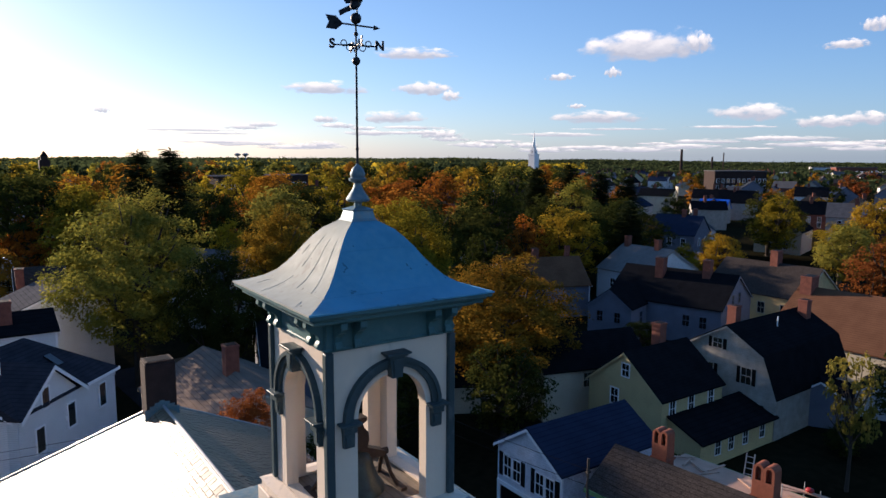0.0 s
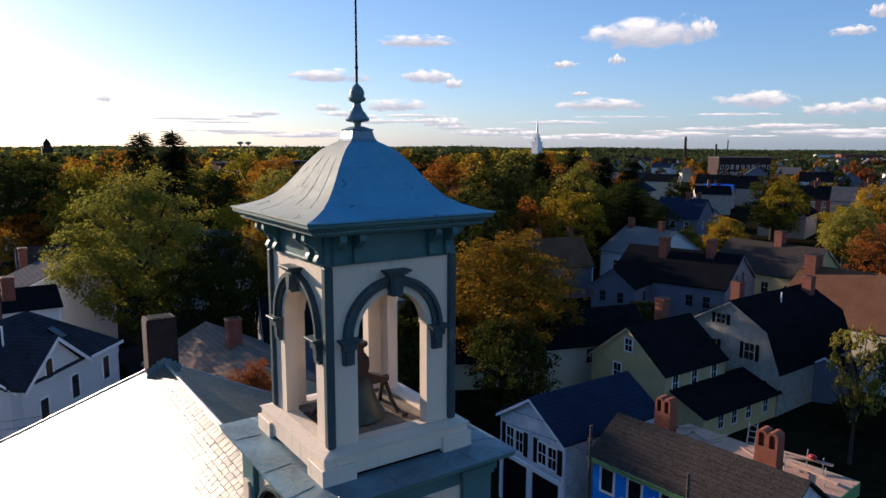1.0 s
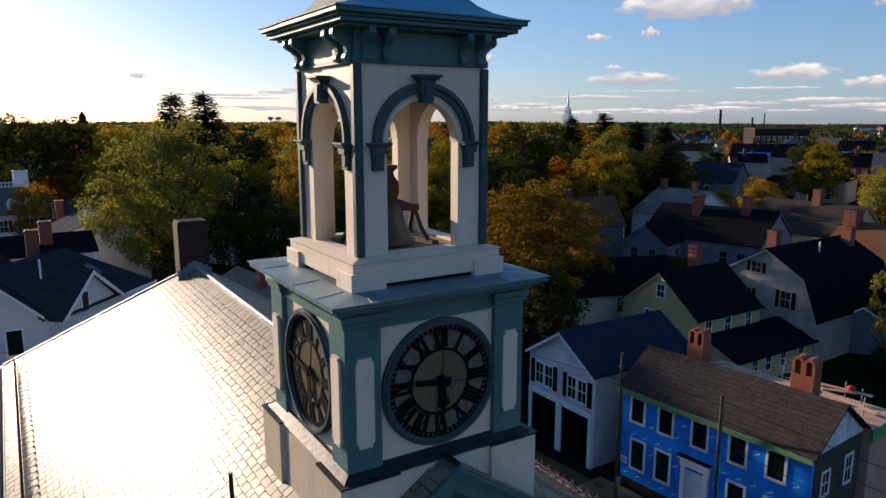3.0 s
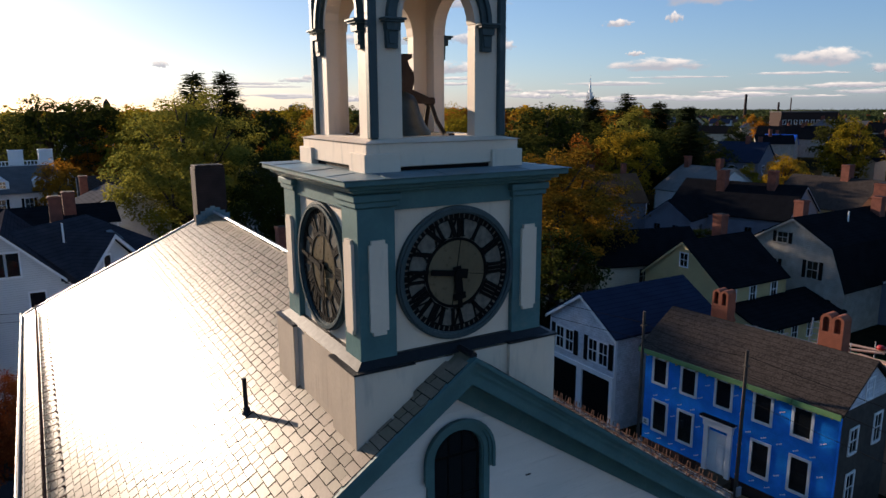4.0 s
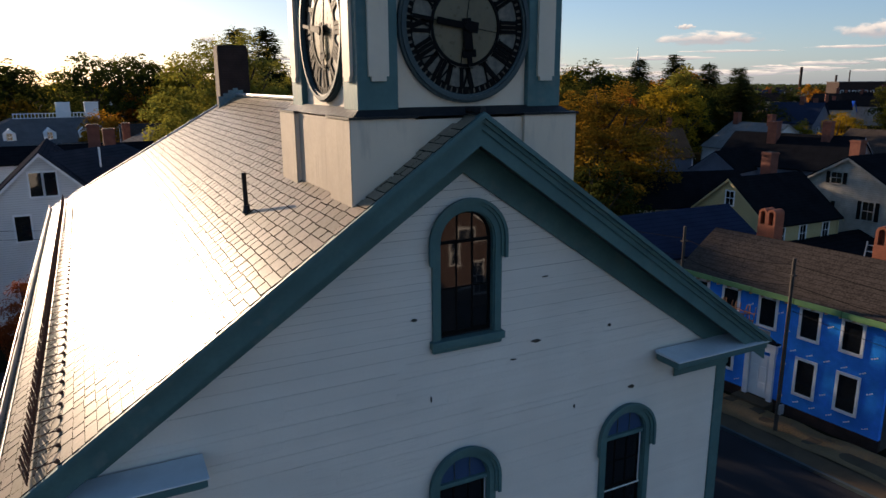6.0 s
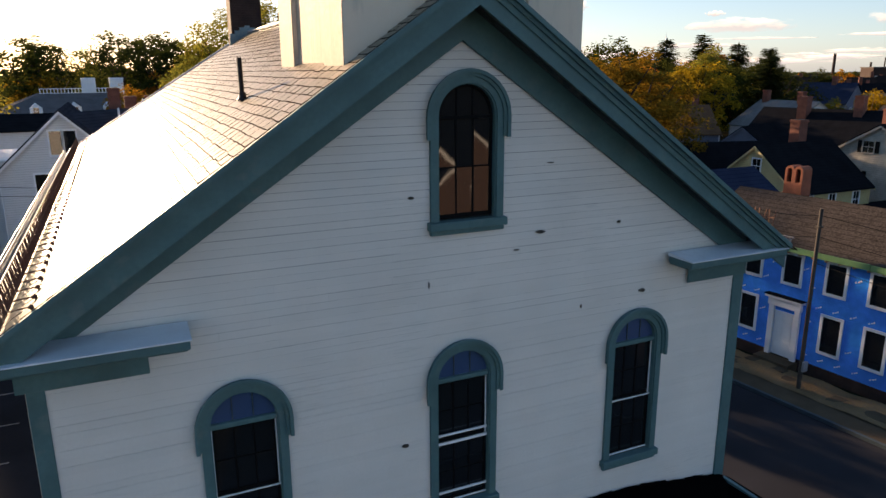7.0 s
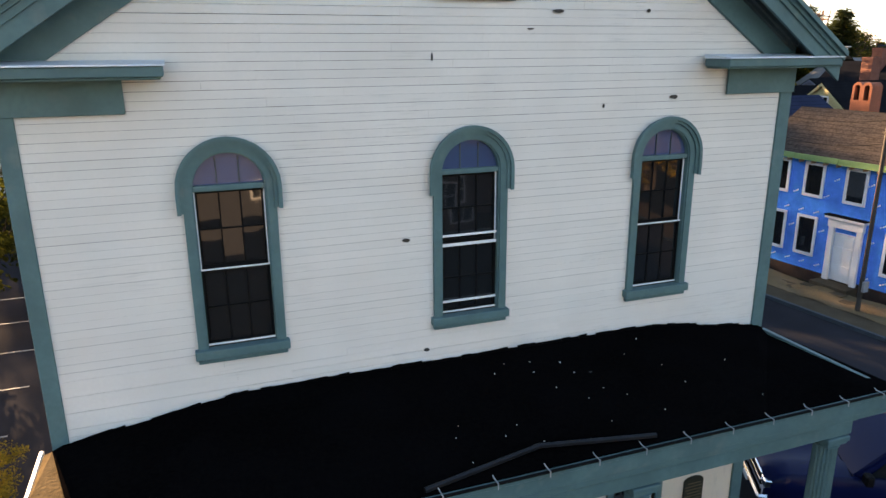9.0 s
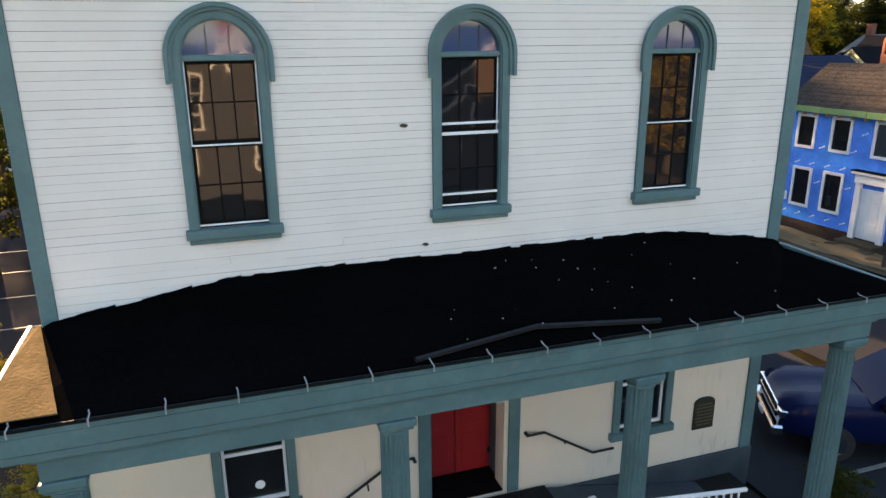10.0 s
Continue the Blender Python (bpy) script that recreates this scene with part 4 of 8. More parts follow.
sided(lambda: plate(arch_band(0, AW - 0.012, AW + 0.05, ASP, ASP), [], lambda u, v, w: (TX + u, TY - BH - 0.012 + w, v), 0.22), "archivolt", CREAM, belfry)
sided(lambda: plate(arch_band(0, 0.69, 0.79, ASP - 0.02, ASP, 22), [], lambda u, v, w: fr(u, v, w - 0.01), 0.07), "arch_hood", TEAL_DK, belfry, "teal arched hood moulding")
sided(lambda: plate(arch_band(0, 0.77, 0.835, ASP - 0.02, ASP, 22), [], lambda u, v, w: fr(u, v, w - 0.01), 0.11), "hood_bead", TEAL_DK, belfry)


def impost(s):
    """A moulded cap over a tapering bracket with a raised panel and a foot."""
    bm = bmesh.new()
    plate([(0.655, 17.97), (0.87, 17.97), (0.86, 17.87), (0.665, 17.87)], [], lambda u, v, w: fr(s * u, v, w - 0.01), 0.13, bm)
    plate([(0.67, 17.87), (0.855, 17.87), (0.845, 17.64), (0.68, 17.64)], [], lambda u, v, w: fr(s * u, v, w - 0.01), 0.08, bm)
    plate([(0.7, 17.85), (0.825, 17.85), (0.815, 17.7), (0.71, 17.7)], [], lambda u, v, w: fr(s * u, v, w + 0.06), 0.03, bm)
    for a, b, c, d, e in ((0.6, 0.93, 18.0, 18.03, 0.19), (0.62, 0.91, 17.97, 18.0, 0.16)):
        x0, x1 = sorted((TX + s * a, TX + s * b))
        box(bm, x0, x1, TY - BH - e, TY - BH, c, d, bevel=0.006)
    return bm


for s in (-1, 1):
    sided(lambda: impost(s), "impost", TEAL_DK, belfry, "teal impost bracket")


def keystone():
    bm = plate([(-0.085, 18.58), (0.085, 18.58), (0.125, 18.9), (-0.125, 18.9)], [], lambda u, v, w: fr(u, v, w - 0.01), 0.16)
    plate([(-0.05, 18.62), (0.05, 18.62), (0.08, 18.86), (-0.08, 18.86)], [], lambda u, v, w: fr(u, v, w + 0.14), 0.03, bm)
    box(bm, TX - 0.205, TX + 0.205, TY - BH - 0.23, TY - BH, 18.935, 18.97, bevel=0.008)
    box(bm, TX - 0.165, TX + 0.165, TY - BH - 0.19, TY - BH, 18.9, 18.935, bevel=0.006)
    return bm


sided(keystone, "keystone", TEAL_DK, belfry, "teal scrolled keystone")
for sx in (-1, 1):
    for sy in (-1, 1):
        x, y = TX + sx * BH, TY + sy * BH
        part("corner_bead", boxes((x - 0.065, x + 0.065, y - 0.065, y + 0.065, 16.43, 19.09), bevel=0.02), TEAL_DK, belfry, "teal corner bead")
part("belfry_frieze", ring(BH + 0.03, 19.12, 19.545), TEAL, belfry, "plain teal frieze")
part("frieze_band", ring(BH + 0.055, 19.1, 19.145, 0.01), TEAL, belfry)


def scroll(u0):
    """A scrolled bracket under the cornice."""
    prof = [(0, 19.12), (0.07, 19.12), (0.1, 19.16), (0.09, 19.21), (0.06, 19.25), (0.08, 19.32), (0.15, 19.38), (0.23, 19.42), (0.27, 19.47), (0.26, 19.55), (0, 19.55)]
    bm = plate(prof, [], lambda u, v, w: (TX + u0 - 0.05 + w, TY - BH - 0.03 - u, v), 0.1)
    rod((TX + u0 - 0.056, TY - BH - 0.09, 19.17), (TX + u0 + 0.056, TY - BH - 0.09, 19.17), 0.045, steps=12, bm=bm)
    rod((TX + u0 - 0.056, TY - BH - 0.24, 19.49), (TX + u0 + 0.056, TY - BH - 0.24, 19.49), 0.05, steps=12, bm=bm)
    return bm


for u0 in (-0.93, -0.63, 0.63, 0.93):
    sided(lambda: scroll(u0), "scroll_bracket", TEAL, belfry, "teal scroll bracket")
for h0, h1, half in ((19.545, 19.585, 1.31), (19.587, 19.645, 1.42), (19.647, 19.685, 1.455), (19.687, 19.75, 1.52)):
    part("belfry_cornice", ring(half, h0, h1, bevel=0.012), TEAL, belfry, "moulded teal cornice")

# the bell-cast cap
CAP = ((1.54, 19.752), (1.54, 19.775), (1.47, 19.785), (1.34, 19.82), (1.15, 19.89), (0.98, 20.0), (0.86, 20.13), (0.745, 20.28), (0.64, 20.44), (0.53, 20.58), (0.42, 20.7), (0.3, 20.78), (0.2, 20.84), (0.12, 20.86))
for k in range(4):
    bm = bmesh.new()
    strips = []
    for half, z in CAP:
        strips.append([bm.verts.new((TX + half * (2 * j / 6 - 1), TY - half, z + rng.uniform(-0.004, 0.004) * (0 < j < 6))) for j in range(7)])
    for a, b in zip(strips, strips[1:]):
        for j in range(6):
            bm.faces.new((a[j], a[j + 1], b[j + 1], b[j]))
    bmesh.ops.rotate(bm, verts=bm.verts, cent=(TX, TY, 0), matrix=Matrix.Rotation(k * math.pi / 2, 3, "Z"))
    bmesh.ops.recalc_face_normals(bm, faces=bm.faces)
    # the side towards the sun takes the lightened metal
    capside = part("cap_roof", bm, SUN_SIDE if k == 3 else COPPER, belfry, "curved metal cap roof, sunlight of this side in its colour" if k == 3 else "curved cap roof in blue paint", True)
    bm = bmesh.new()
    for j in (() if k in (0, 2) else (1.0, 2.2, 3.6, 4.9)):
        pts = [(TX + half * (2 * j / 6 - 1), TY - half - 0.001, z + 0.003) for half, z in CAP[2:10]]
        for p, q in zip(pts, pts[1:]):
            if rng.random() < 0.6:
                rod(p, q, 0.0025, steps=4, bm=bm)
    for i in (4, 6, 8):
        half, z = CAP[i]
        rod((TX - half, TY - half - 0.001, z + 0.002), (TX + half, TY - half - 0.001, z + 0.001), 0.002, steps=4, bm=bm)
    bmesh.ops.rotate(bm, verts=bm.verts, cent=(TX, TY, 0), matrix=Matrix.Rotation(k * math.pi / 2, 3, "Z"))
    part("seam", bm, SUN_SIDE if k == 3 else COPPER, capside)
FX, FY = TX, TY
WX = X0 + TX
fin = bmesh.new()
lo = []
for half, z in ((0.23, 20.83), (0.2, 20.87), (0.17, 20.98), (0.19, 21.0), (0.07, 21.05)):
    lo.append([fin.verts.new((FX + sx * half, FY + sy * half, z)) for sx, sy in ((-1, -1), (1, -1), (1, 1), (-1, 1))])
for a, b in zip(lo, lo[1:]):
    for i in range(4):
        fin.faces.new((a[i], a[(i + 1) % 4], b[(i + 1) % 4], b[i]))
fin.faces.new(lo[-1])
finial = part("finial", fin, DECKTIN, belfry, "turned metal-clad finial")
part("finial_turning", revolve([(0.06, 0), (0.06, 0.08), (0.18, 0.1), (0.19, 0.13), (0.15, 0.19), (0.1, 0.26), (0.06, 0.34), (0.06, 0.38), (0.13, 0.41), (0.14, 0.45), (0.11, 0.47), (0.12, 0.53), (0.09, 0.6), (0.03, 0.66), (0.02, 0.68)], FX, FY, 21.03, 10), DECKTIN, finial, smooth=True)

# weathervane
vane = thing("weathervane", "dark iron eagle weathervane with compass letters on the finial", "weathervane", Matrix.Translation((WX, FY, 21.74)))
part("rod", rod((0, 0, -0.16), (0, 0, 2.2), 0.021, 0.014, 8), IRON, vane)
for z, r in ((0.2, 0.03), (1.53, 0.065), (1.93, 0.035), (2.16, 0.085)):
    bm = bmesh.new()
    bmesh.ops.create_uvsphere(bm, u_segments=14, v_segments=9, radius=r, matrix=Matrix.Translation((0, 0, z)))
    part("ball", bm, IRON, vane, smooth=True)
NA = radians(105)
NDIR = Vector((math.sin(NA), math.cos(NA), 0))
for k, ch in enumerate("NESW"):
    d = Matrix.Rotation(-k * math.pi / 2, 3, "Z") @ NDIR
    arm = part("compass_arm", rod((0, 0, 1.76), d * 0.33 + Vector((0, 0, 1.76)), 0.012, steps=6), IRON, vane)
    bm = bmesh.new()
    for j, (r, q) in enumerate(((0.05, 0.1), (0.045, 0.19))):
        c = d * q + Vector((0, 0, 1.79 if j else 1.73))
        prev = None
        for i in range(13):
            a = 2 * math.pi * i / 12
            p = c + d * (r * math.cos(a)) + Vector((0, 0, r * math.sin(a)))
            if prev is not None:
                rod(prev, p, 0.008, steps=4, bm=bm)
            prev = p
    part("scrollwork", bm, IRON, arm)
    cu = bpy.data.curves.new("letter", "FONT")
    cu.body, cu.size, cu.extrude, cu.offset = ch, 0.19, 0.008, 0.008
    cu.align_x, cu.align_y = "CENTER", "CENTER"
    tmp = new("letter", cu)
    dg = bpy.context.evaluated_depsgraph_get()
    lm = bpy.data.meshes.new_from_object(tmp.evaluated_get(dg))
    bpy.data.objects.remove(tmp)
    lm.materials.clear()
    lm.materials.append(IRON)
    lo_ = new("compass_letter", lm)
    lo_.parent = arm
    along = d if ch in "NE" else -d
    lo_.matrix_basis = Matrix.Translation(d * 0.37 + Vector((0, 0, 1.77))) @ Matrix(((along.x, 0, along.y, 0), (along.y, 0, -along.x, 0), (0, 1, 0, 0), (0, 0, 0, 1)))
ad = Vector((0.86, -0.5, -0.12)).normalized()
side = Vector((0, 0, 1))
zc = Vector((0, 0, 2.06))
arrow = rod(zc - ad * 0.34, zc + ad * 0.3, 0.013, steps=6)
rod(zc + ad * 0.27, zc + ad * 0.37, 0.04, 0.001, 8, arrow)
perp = Vector((ad.y, -ad.x, 0)).normalized()
plate([(-0.46, -0.1), (-0.3, -0.1), (-0.2, -0.01), (-0.2, 0.01), (-0.3, 0.1), (-0.46, 0.1), (-0.41, 0)], [], lambda u, v, w: tuple(zc + ad * u + side * v + perp * (w - 0.006)), 0.012, arrow)
part("arrow", arrow, IRON, vane)
bird = bmesh.new()
bmesh.ops.create_uvsphere(bird, u_segments=12, v_segments=8, radius=1, matrix=Matrix.Translation((0, 0, 2.38)) @ Matrix.Rotation(radians(30), 4, "Z") @ Matrix.Rotation(radians(-35), 4, "Y") @ Matrix.Diagonal((0.16, 0.07, 0.075, 1)))
d = Vector((0.86, -0.5, 0))
bmesh.ops.create_uvsphere(bird, u_segments=10, v_segments=6, radius=0.05, matrix=Matrix.Translation(d * 0.14 + Vector((0, 0, 2.5))))
rod(d * 0.17 + Vector((0, 0, 2.5)), d * 0.24 + Vector((0, 0, 2.47)), 0.025, 0.002, 6, bird)
plate([(-0.08, 2.36), (-0.26, 2.27), (-0.24, 2.2), (-0.05, 2.29)], [], lambda u, v, w: tuple(d * u + perp * (w - 0.01) + Vector((0, 0, v))), 0.02, bird)
for s in (-1, 1):
    plate([(0.06, 2.4), (-0.1, 2.38), (-0.2, 2.55), (-0.26, 2.78), (-0.12, 2.7), (0.0, 2.6)], [], lambda u, v, w: tuple(d * (u + 0.05 * s) + perp * (s * (0.03 + (v - 2.38) * 0.75) + w) + Vector((0, 0, v))), 0.012, bird)
    rod(d * 0.02 + perp * 0.03 * s + Vector((0, 0, 2.24)), d * 0.02 + perp * 0.03 * s + Vector((0, 0, 2.34)), 0.012, steps=5, bm=bird)
part("eagle", bird, IRON, vane, "dark spread-winged metal bird")

# the bell
bell = thing("bell", "old bronze bell hung in an iron frame on the belfry floor", "bell", Matrix.Translation((WX - 0.16, TY - 0.1, 16.4)) @ Matrix.Diagonal((1.08, 1.08, 1.2, 1)))
part("bell_body", revolve([(0.45, 0.03), (0.44, 0.07), (0.36, 0.17), (0.29, 0.33), (0.255, 0.45), (0.2, 0.53), (0.11, 0.57), (0.06, 0.59)], steps=28), BRONZE, bell, "bronze bell", True)
yoke = [(-0.17, 0.88), (0.17, 0.88), (0.17, 0.84), (0.1, 0.81), (0.12, 0.76), (0.19, 0.69), (0.2, 0.6), (0.17, 0.51), (0.48, 0.49), (0.48, 0.42), (0.1, 0.44)]
yoke = [(x, z * 1.18 if z > 0.5 else z) for x, z in yoke + [(-x, z) for x, z in yoke[:0:-1]]]
part("yoke", plate(yoke, [], lambda u, v, w: (u, -0.09 + w, v), 0.18), RUST, bell, "rusty cast-iron yoke")
for s in (-1, 1):
    bm = bmesh.new()
    for e in (-1, 1):
        pipe([(s * 0.47, 0.0, 0.46), (s * 0.5, e * 0.06, 0.38), (s * 0.52, e * 0.16, 0.2), (s * 0.58, e * 0.3, 0.02)], 0.034, 7, bm=bm)
    box(bm, s * 0.6 - 0.05, s * 0.6 + 0.05, -0.44, 0.44, 0, 0.05)
    rod((s * 0.42, 0, 0.455), (s * 0.56, 0, 0.455), 0.05, steps=10, bm=bm)
    part("frame_leg", bm, RUST, bell, "curved rusty bell stand leg")


# ---- the porch ----
porch = thing("porch", "church porch with a black membrane roof and fluted teal columns", "porch")
PY = -2.5
bm = bmesh.new()
top = [bm.verts.new(p) for p in ((-5.6, -0.04, 4.66), (-5.42, -0.04, 4.75), (-3.2, -0.04, 5.06), (0, -0.04, 5.03), (3.2, -0.04, 5.04), (5.4, -0.04, 4.74), (5.65, -0.04, 4.62), (5.65, PY, 4.69), (3.2, PY, 4.7), (0, PY, 4.7), (-3.2, PY, 4.7), (-5.62, PY, 4.69))]
bot = [bm.verts.new((v.co.x, v.co.y, 4.5)) for v in top]
for q in ((0, 1, 2, 10, 11), (2, 3, 9, 10), (3, 4, 8, 9), (4, 5, 6, 7, 8)):
    bm.faces.new([top[i] for i in q])
    bm.faces.new([bot[i] for i in q][::-1])
for i in range(12):
    j = (i + 1) % 12
    bm.faces.new((top[i], bot[i], bot[j], top[j]))
bmesh.ops.recalc_face_normals(bm, faces=bm.faces)
part("porch_roof", bm, MEMBR, porch, "black rubber membrane roof")
# painted sun patch: its inner edge follows the church's shadow on the roof
sun_patch = bmesh.new()
corners = [sun_patch.verts.new(p) for p in ((-5.6, -0.2, 4.735), (-5.49, -0.27, 4.8), (-5.22, -1.35, 4.82), (-4.95, PY + 0.02, 4.75), (-5.6, PY + 0.02, 4.745), (-5.6, -1.3, 4.77))]
sun_patch.faces.new(corners)
tops = bmesh.ops.extrude_face_region(sun_patch, geom=list(sun_patch.faces))["geom"]
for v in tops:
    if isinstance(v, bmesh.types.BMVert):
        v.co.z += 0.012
bmesh.ops.recalc_face_normals(sun_patch, faces=sun_patch.faces)
part("worn_roof_end", sun_patch, SUN_PATCH, porch, "brown patch at the porch roof's end, coloured as sunlit membrane")
part("roof_end_strip", boxes((-5.66, -5.61, PY, -0.1, 4.66, 4.76), bevel=0.01), WHITE, porch, "pale metal strip along the roof end")
edge = bmesh.new()
ex = [-5.3 + 10.6 * k / 70 for k in range(71)]
for a, b in zip(ex, ex[1:]):
    za = 5.06 if abs(a) < 3.2 else 5.06 - (abs(a) - 3.2) / 2.1 * 0.31
    zb = 5.06 if abs(b) < 3.2 else 5.06 - (abs(b) - 3.2) / 2.1 * 0.31
    j = rng.uniform(-0.015, 0.03)
    v = [edge.verts.new(p) for p in ((a, -0.045, za - 0.05), (b, -0.045, zb - 0.05), (b, -0.034, zb + 0.02 + j), (a, -0.034, za + 0.02 + j * 0.6))]
    edge.faces.new(v)
part("membrane_upstand", edge, MEMBR, porch, "rough black sealed edge against the wall")
for x, y0, y1, z0, z1 in ((5.53, 0.0, 0.05, 4.31, 4.4), (5.55, -0.03, 0.05, 4.412, 4.6), (5.6, -0.06, 0.03, 4.612, 4.68)):
    part("porch_fascia", boxes((-x, x, PY + y0, PY + y1, z0, z1), bevel=0.008), TEAL, porch, "teal porch fascia board")
# black strip behind the gaps draws the boards' shadow lines
part("fascia_backing", boxes((-5.5, 5.5, PY + 0.02, PY + 0.045, 4.4, 4.62)), BLACKP, porch)
part("porch_fascia", boxes((-5.55, -5.47, PY + 0.052, -0.05, 4.31, 4.68), bevel=0.01), TEAL, porch)
part("porch_fascia", boxes((5.47, 5.55, PY + 0.052, -0.05, 4.31, 4.68), bevel=0.01), TEAL, porch)
part("porch_beam", boxes((-5.22, 4.98, PY + 0.1, PY + 0.45, 4.02, 4.305), (-5.26, 5.02, PY + 0.06, PY + 0.1, 4.25, 4.305), bevel=0.008), TEAL, porch, "teal porch beam")
part("porch_beam", boxes((-5.22, -4.87, PY + 0.452, -0.06, 4.02, 4.305), bevel=0.008), TEAL, porch)
part("porch_beam", boxes((4.65, 5.0, PY + 0.452, -0.06, 4.02, 4.305), bevel=0.008), TEAL, porch)
part("porch_ceiling", boxes((-5.46, 5.46, PY + 0.06, -0.05, 4.306, 4.34)), CREAM, porch)
gut = rod((-5.6, PY - 0.075, 4.695), (5.6, PY - 0.075, 4.695), 0.02, steps=8)
part("roof_edge_strip", gut, BLACKP, porch)
for k in range(17):
    x = -5.35 + k * 0.66
    bm = boxes((x - 0.007, x + 0.007, PY - 0.11, PY - 0.102, 4.64, 4.71), (x - 0.007, x + 0.007, PY - 0.11, PY + 0.02, 4.71, 4.716))
    rod((x, PY + 0.01, 4.713), (x - 0.01, PY + 0.04, 4.74), 0.007, steps=5, bm=bm)
    part("gutter_hanger", bm, LEADW, porch, "small bare metal hanger")


def column(x):
    bm = bmesh.new()
    steps = 80
    rings = []
    for z, s in ((0.55, 1.0), (1.8, 0.985), (3.84, 0.9)):
        row = []
        for k in range(steps):
            a = 2 * math.pi * k / steps
            r = 0.18 * s - 0.02 * abs(math.sin(a * 10)) ** 0.8
            row.append(bm.verts.new((r * math.cos(a), r * math.sin(a), z)))
        rings.append(row)
    for a, b in zip(rings, rings[1:]):
        for k in range(steps):
            bm.faces.new((a[k], a[(k + 1) % steps], b[(k + 1) % steps], b[k]))
    bm.transform(Matrix.Translation((x, PY + 0.27, 0)))
    col = part("column", bm, TEAL, porch, "fluted teal column")
    part("capital", boxes((x - 0.21, x + 0.21, PY + 0.06, PY + 0.48, 3.93, 4.018), (x - 0.185, x + 0.185, PY + 0.085, PY + 0.455, 3.88, 3.93), bevel=0.012), TEAL, col)
    part("column_neck", revolve([(0.16, 0), (0.18, 0.02), (0.18, 0.045), (0.16, 0.06)], x, PY + 0.27, 3.82, 24), TEAL, col, smooth=True)
    part("column_base", boxes((x - 0.24, x + 0.24, PY + 0.03, PY + 0.51, 0.3, 0.44), bevel=0.015), TEAL, col)
    part("base_torus", revolve([(0.225, 0.0), (0.235, 0.05), (0.19, 0.12)], x, PY + 0.27, 0.44, 24), TEAL, col, smooth=True)


for x in (-5.03, -1.75, 1.45, 4.72):
    column(x)
part("porch_floor", boxes((-5.35, 5.1, PY - 0.05, -0.062, -0.3, 0.3), bevel=0.01), PORCH_FL, porch, "dark porch floor")
part("landing", boxes((-1.3, 1.3, -1.3, -0.062, 0.302, 0.9)), PORCH_FL, porch, "dark entrance landing")
for k in range(3):
    part("step", boxes((-1.3, 1.3, -1.3 - 0.3 * (k + 1), -1.302 - 0.3 * k, 0.302, 0.9 - 0.17 * (k + 1)), bevel=0.01), GRANITE, porch)
# ramp with a white balustrade at one side
part("ramp", plate([(1.31, 0.302), (4.3, 0.302), (1.31, 0.88)], [], lambda u, v, w: (u, -1.3 + w, v), 1.2), GRANITE, porch)
bal = thing("ramp_balustrade", "white painted balustrade beside the porch ramp", "balustrade", Matrix.Translation((1.4, -1.4, 0.3)))
part("newel", boxes((-0.06, 0.06, -0.06, 0.06, 0, 1.15), (-0.09, 0.09, -0.09, 0.09, 1.15, 1.2), (-0.06, 0.06, -0.06, 0.06, 1.2, 1.26), bevel=0.008), WHITE, bal)
part("top_rail", rod((0.06, 0, 1.08), (2.8, 0, 0.75), 0.04, steps=6), WHITE, bal)
part("bottom_rail", rod((0.06, 0, 0.6), (2.8, 0, 0.16), 0.03, steps=6), WHITE, bal)
for k in range(18):
    x = 0.2 + k * 0.145
    part("baluster", rod((x, 0, 0.6 - 0.16 * x), (x, 0, 1.06 - 0.118 * x), 0.018, steps=6), WHITE, bal)

# entrance
door = thing("entrance_door", "red double entrance door set in a deep dark recess", "door", Matrix.Translation((0, 0, 0.92)))
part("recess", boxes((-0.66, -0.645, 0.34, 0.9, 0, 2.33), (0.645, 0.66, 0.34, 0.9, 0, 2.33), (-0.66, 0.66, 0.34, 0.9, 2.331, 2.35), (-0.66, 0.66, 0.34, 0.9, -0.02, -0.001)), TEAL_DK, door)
for s in (-1, 1):
    a, b = sorted((s * 0.006, s * 0.62))
    leaf = part("door_leaf", boxes((a, b, 0.7, 0.75, 0, 2.3), bevel=0.006), DOOR_RED, door, "red painted door leaf")
    for z0, z1 in ((0.15, 0.75), (0.9, 1.3), (1.45, 2.15)):
        part("door_panel", boxes((a + 0.1, b - 0.1, 0.685, 0.698, z0, z1), bevel=0.006), DOOR_RED, leaf)
    part("hinge", boxes((s * 0.6 - 0.03, s * 0.6 + 0.03, 0.67, 0.684, 0.3, 0.4), (s * 0.6 - 0.03, s * 0.6 + 0.03, 0.67, 0.684, 1.8, 1.9)), IRON, leaf)
# dark linings and floor strip, added so the recess reads dark
part("jamb_lining", boxes((-0.639, -0.622, 0.002, 0.69, 0.0, 2.33)), TEAL_DK, door)
part("jamb_lining", boxes((0.622, 0.639, 0.002, 0.69, 0.0, 2.33)), TEAL_DK, door)
part("threshold", boxes((-0.62, 0.62, 0.002, 0.69, 0.001, 0.02)), BLACKP, door)
part("lockset", boxes((0.05, 0.12, 0.66, 0.684, 1.25, 1.4), (0.04, 0.17, 0.62, 0.65, 1.3, 1.33), bevel=0.006), LEADW, door, "worn metal lock and handle")
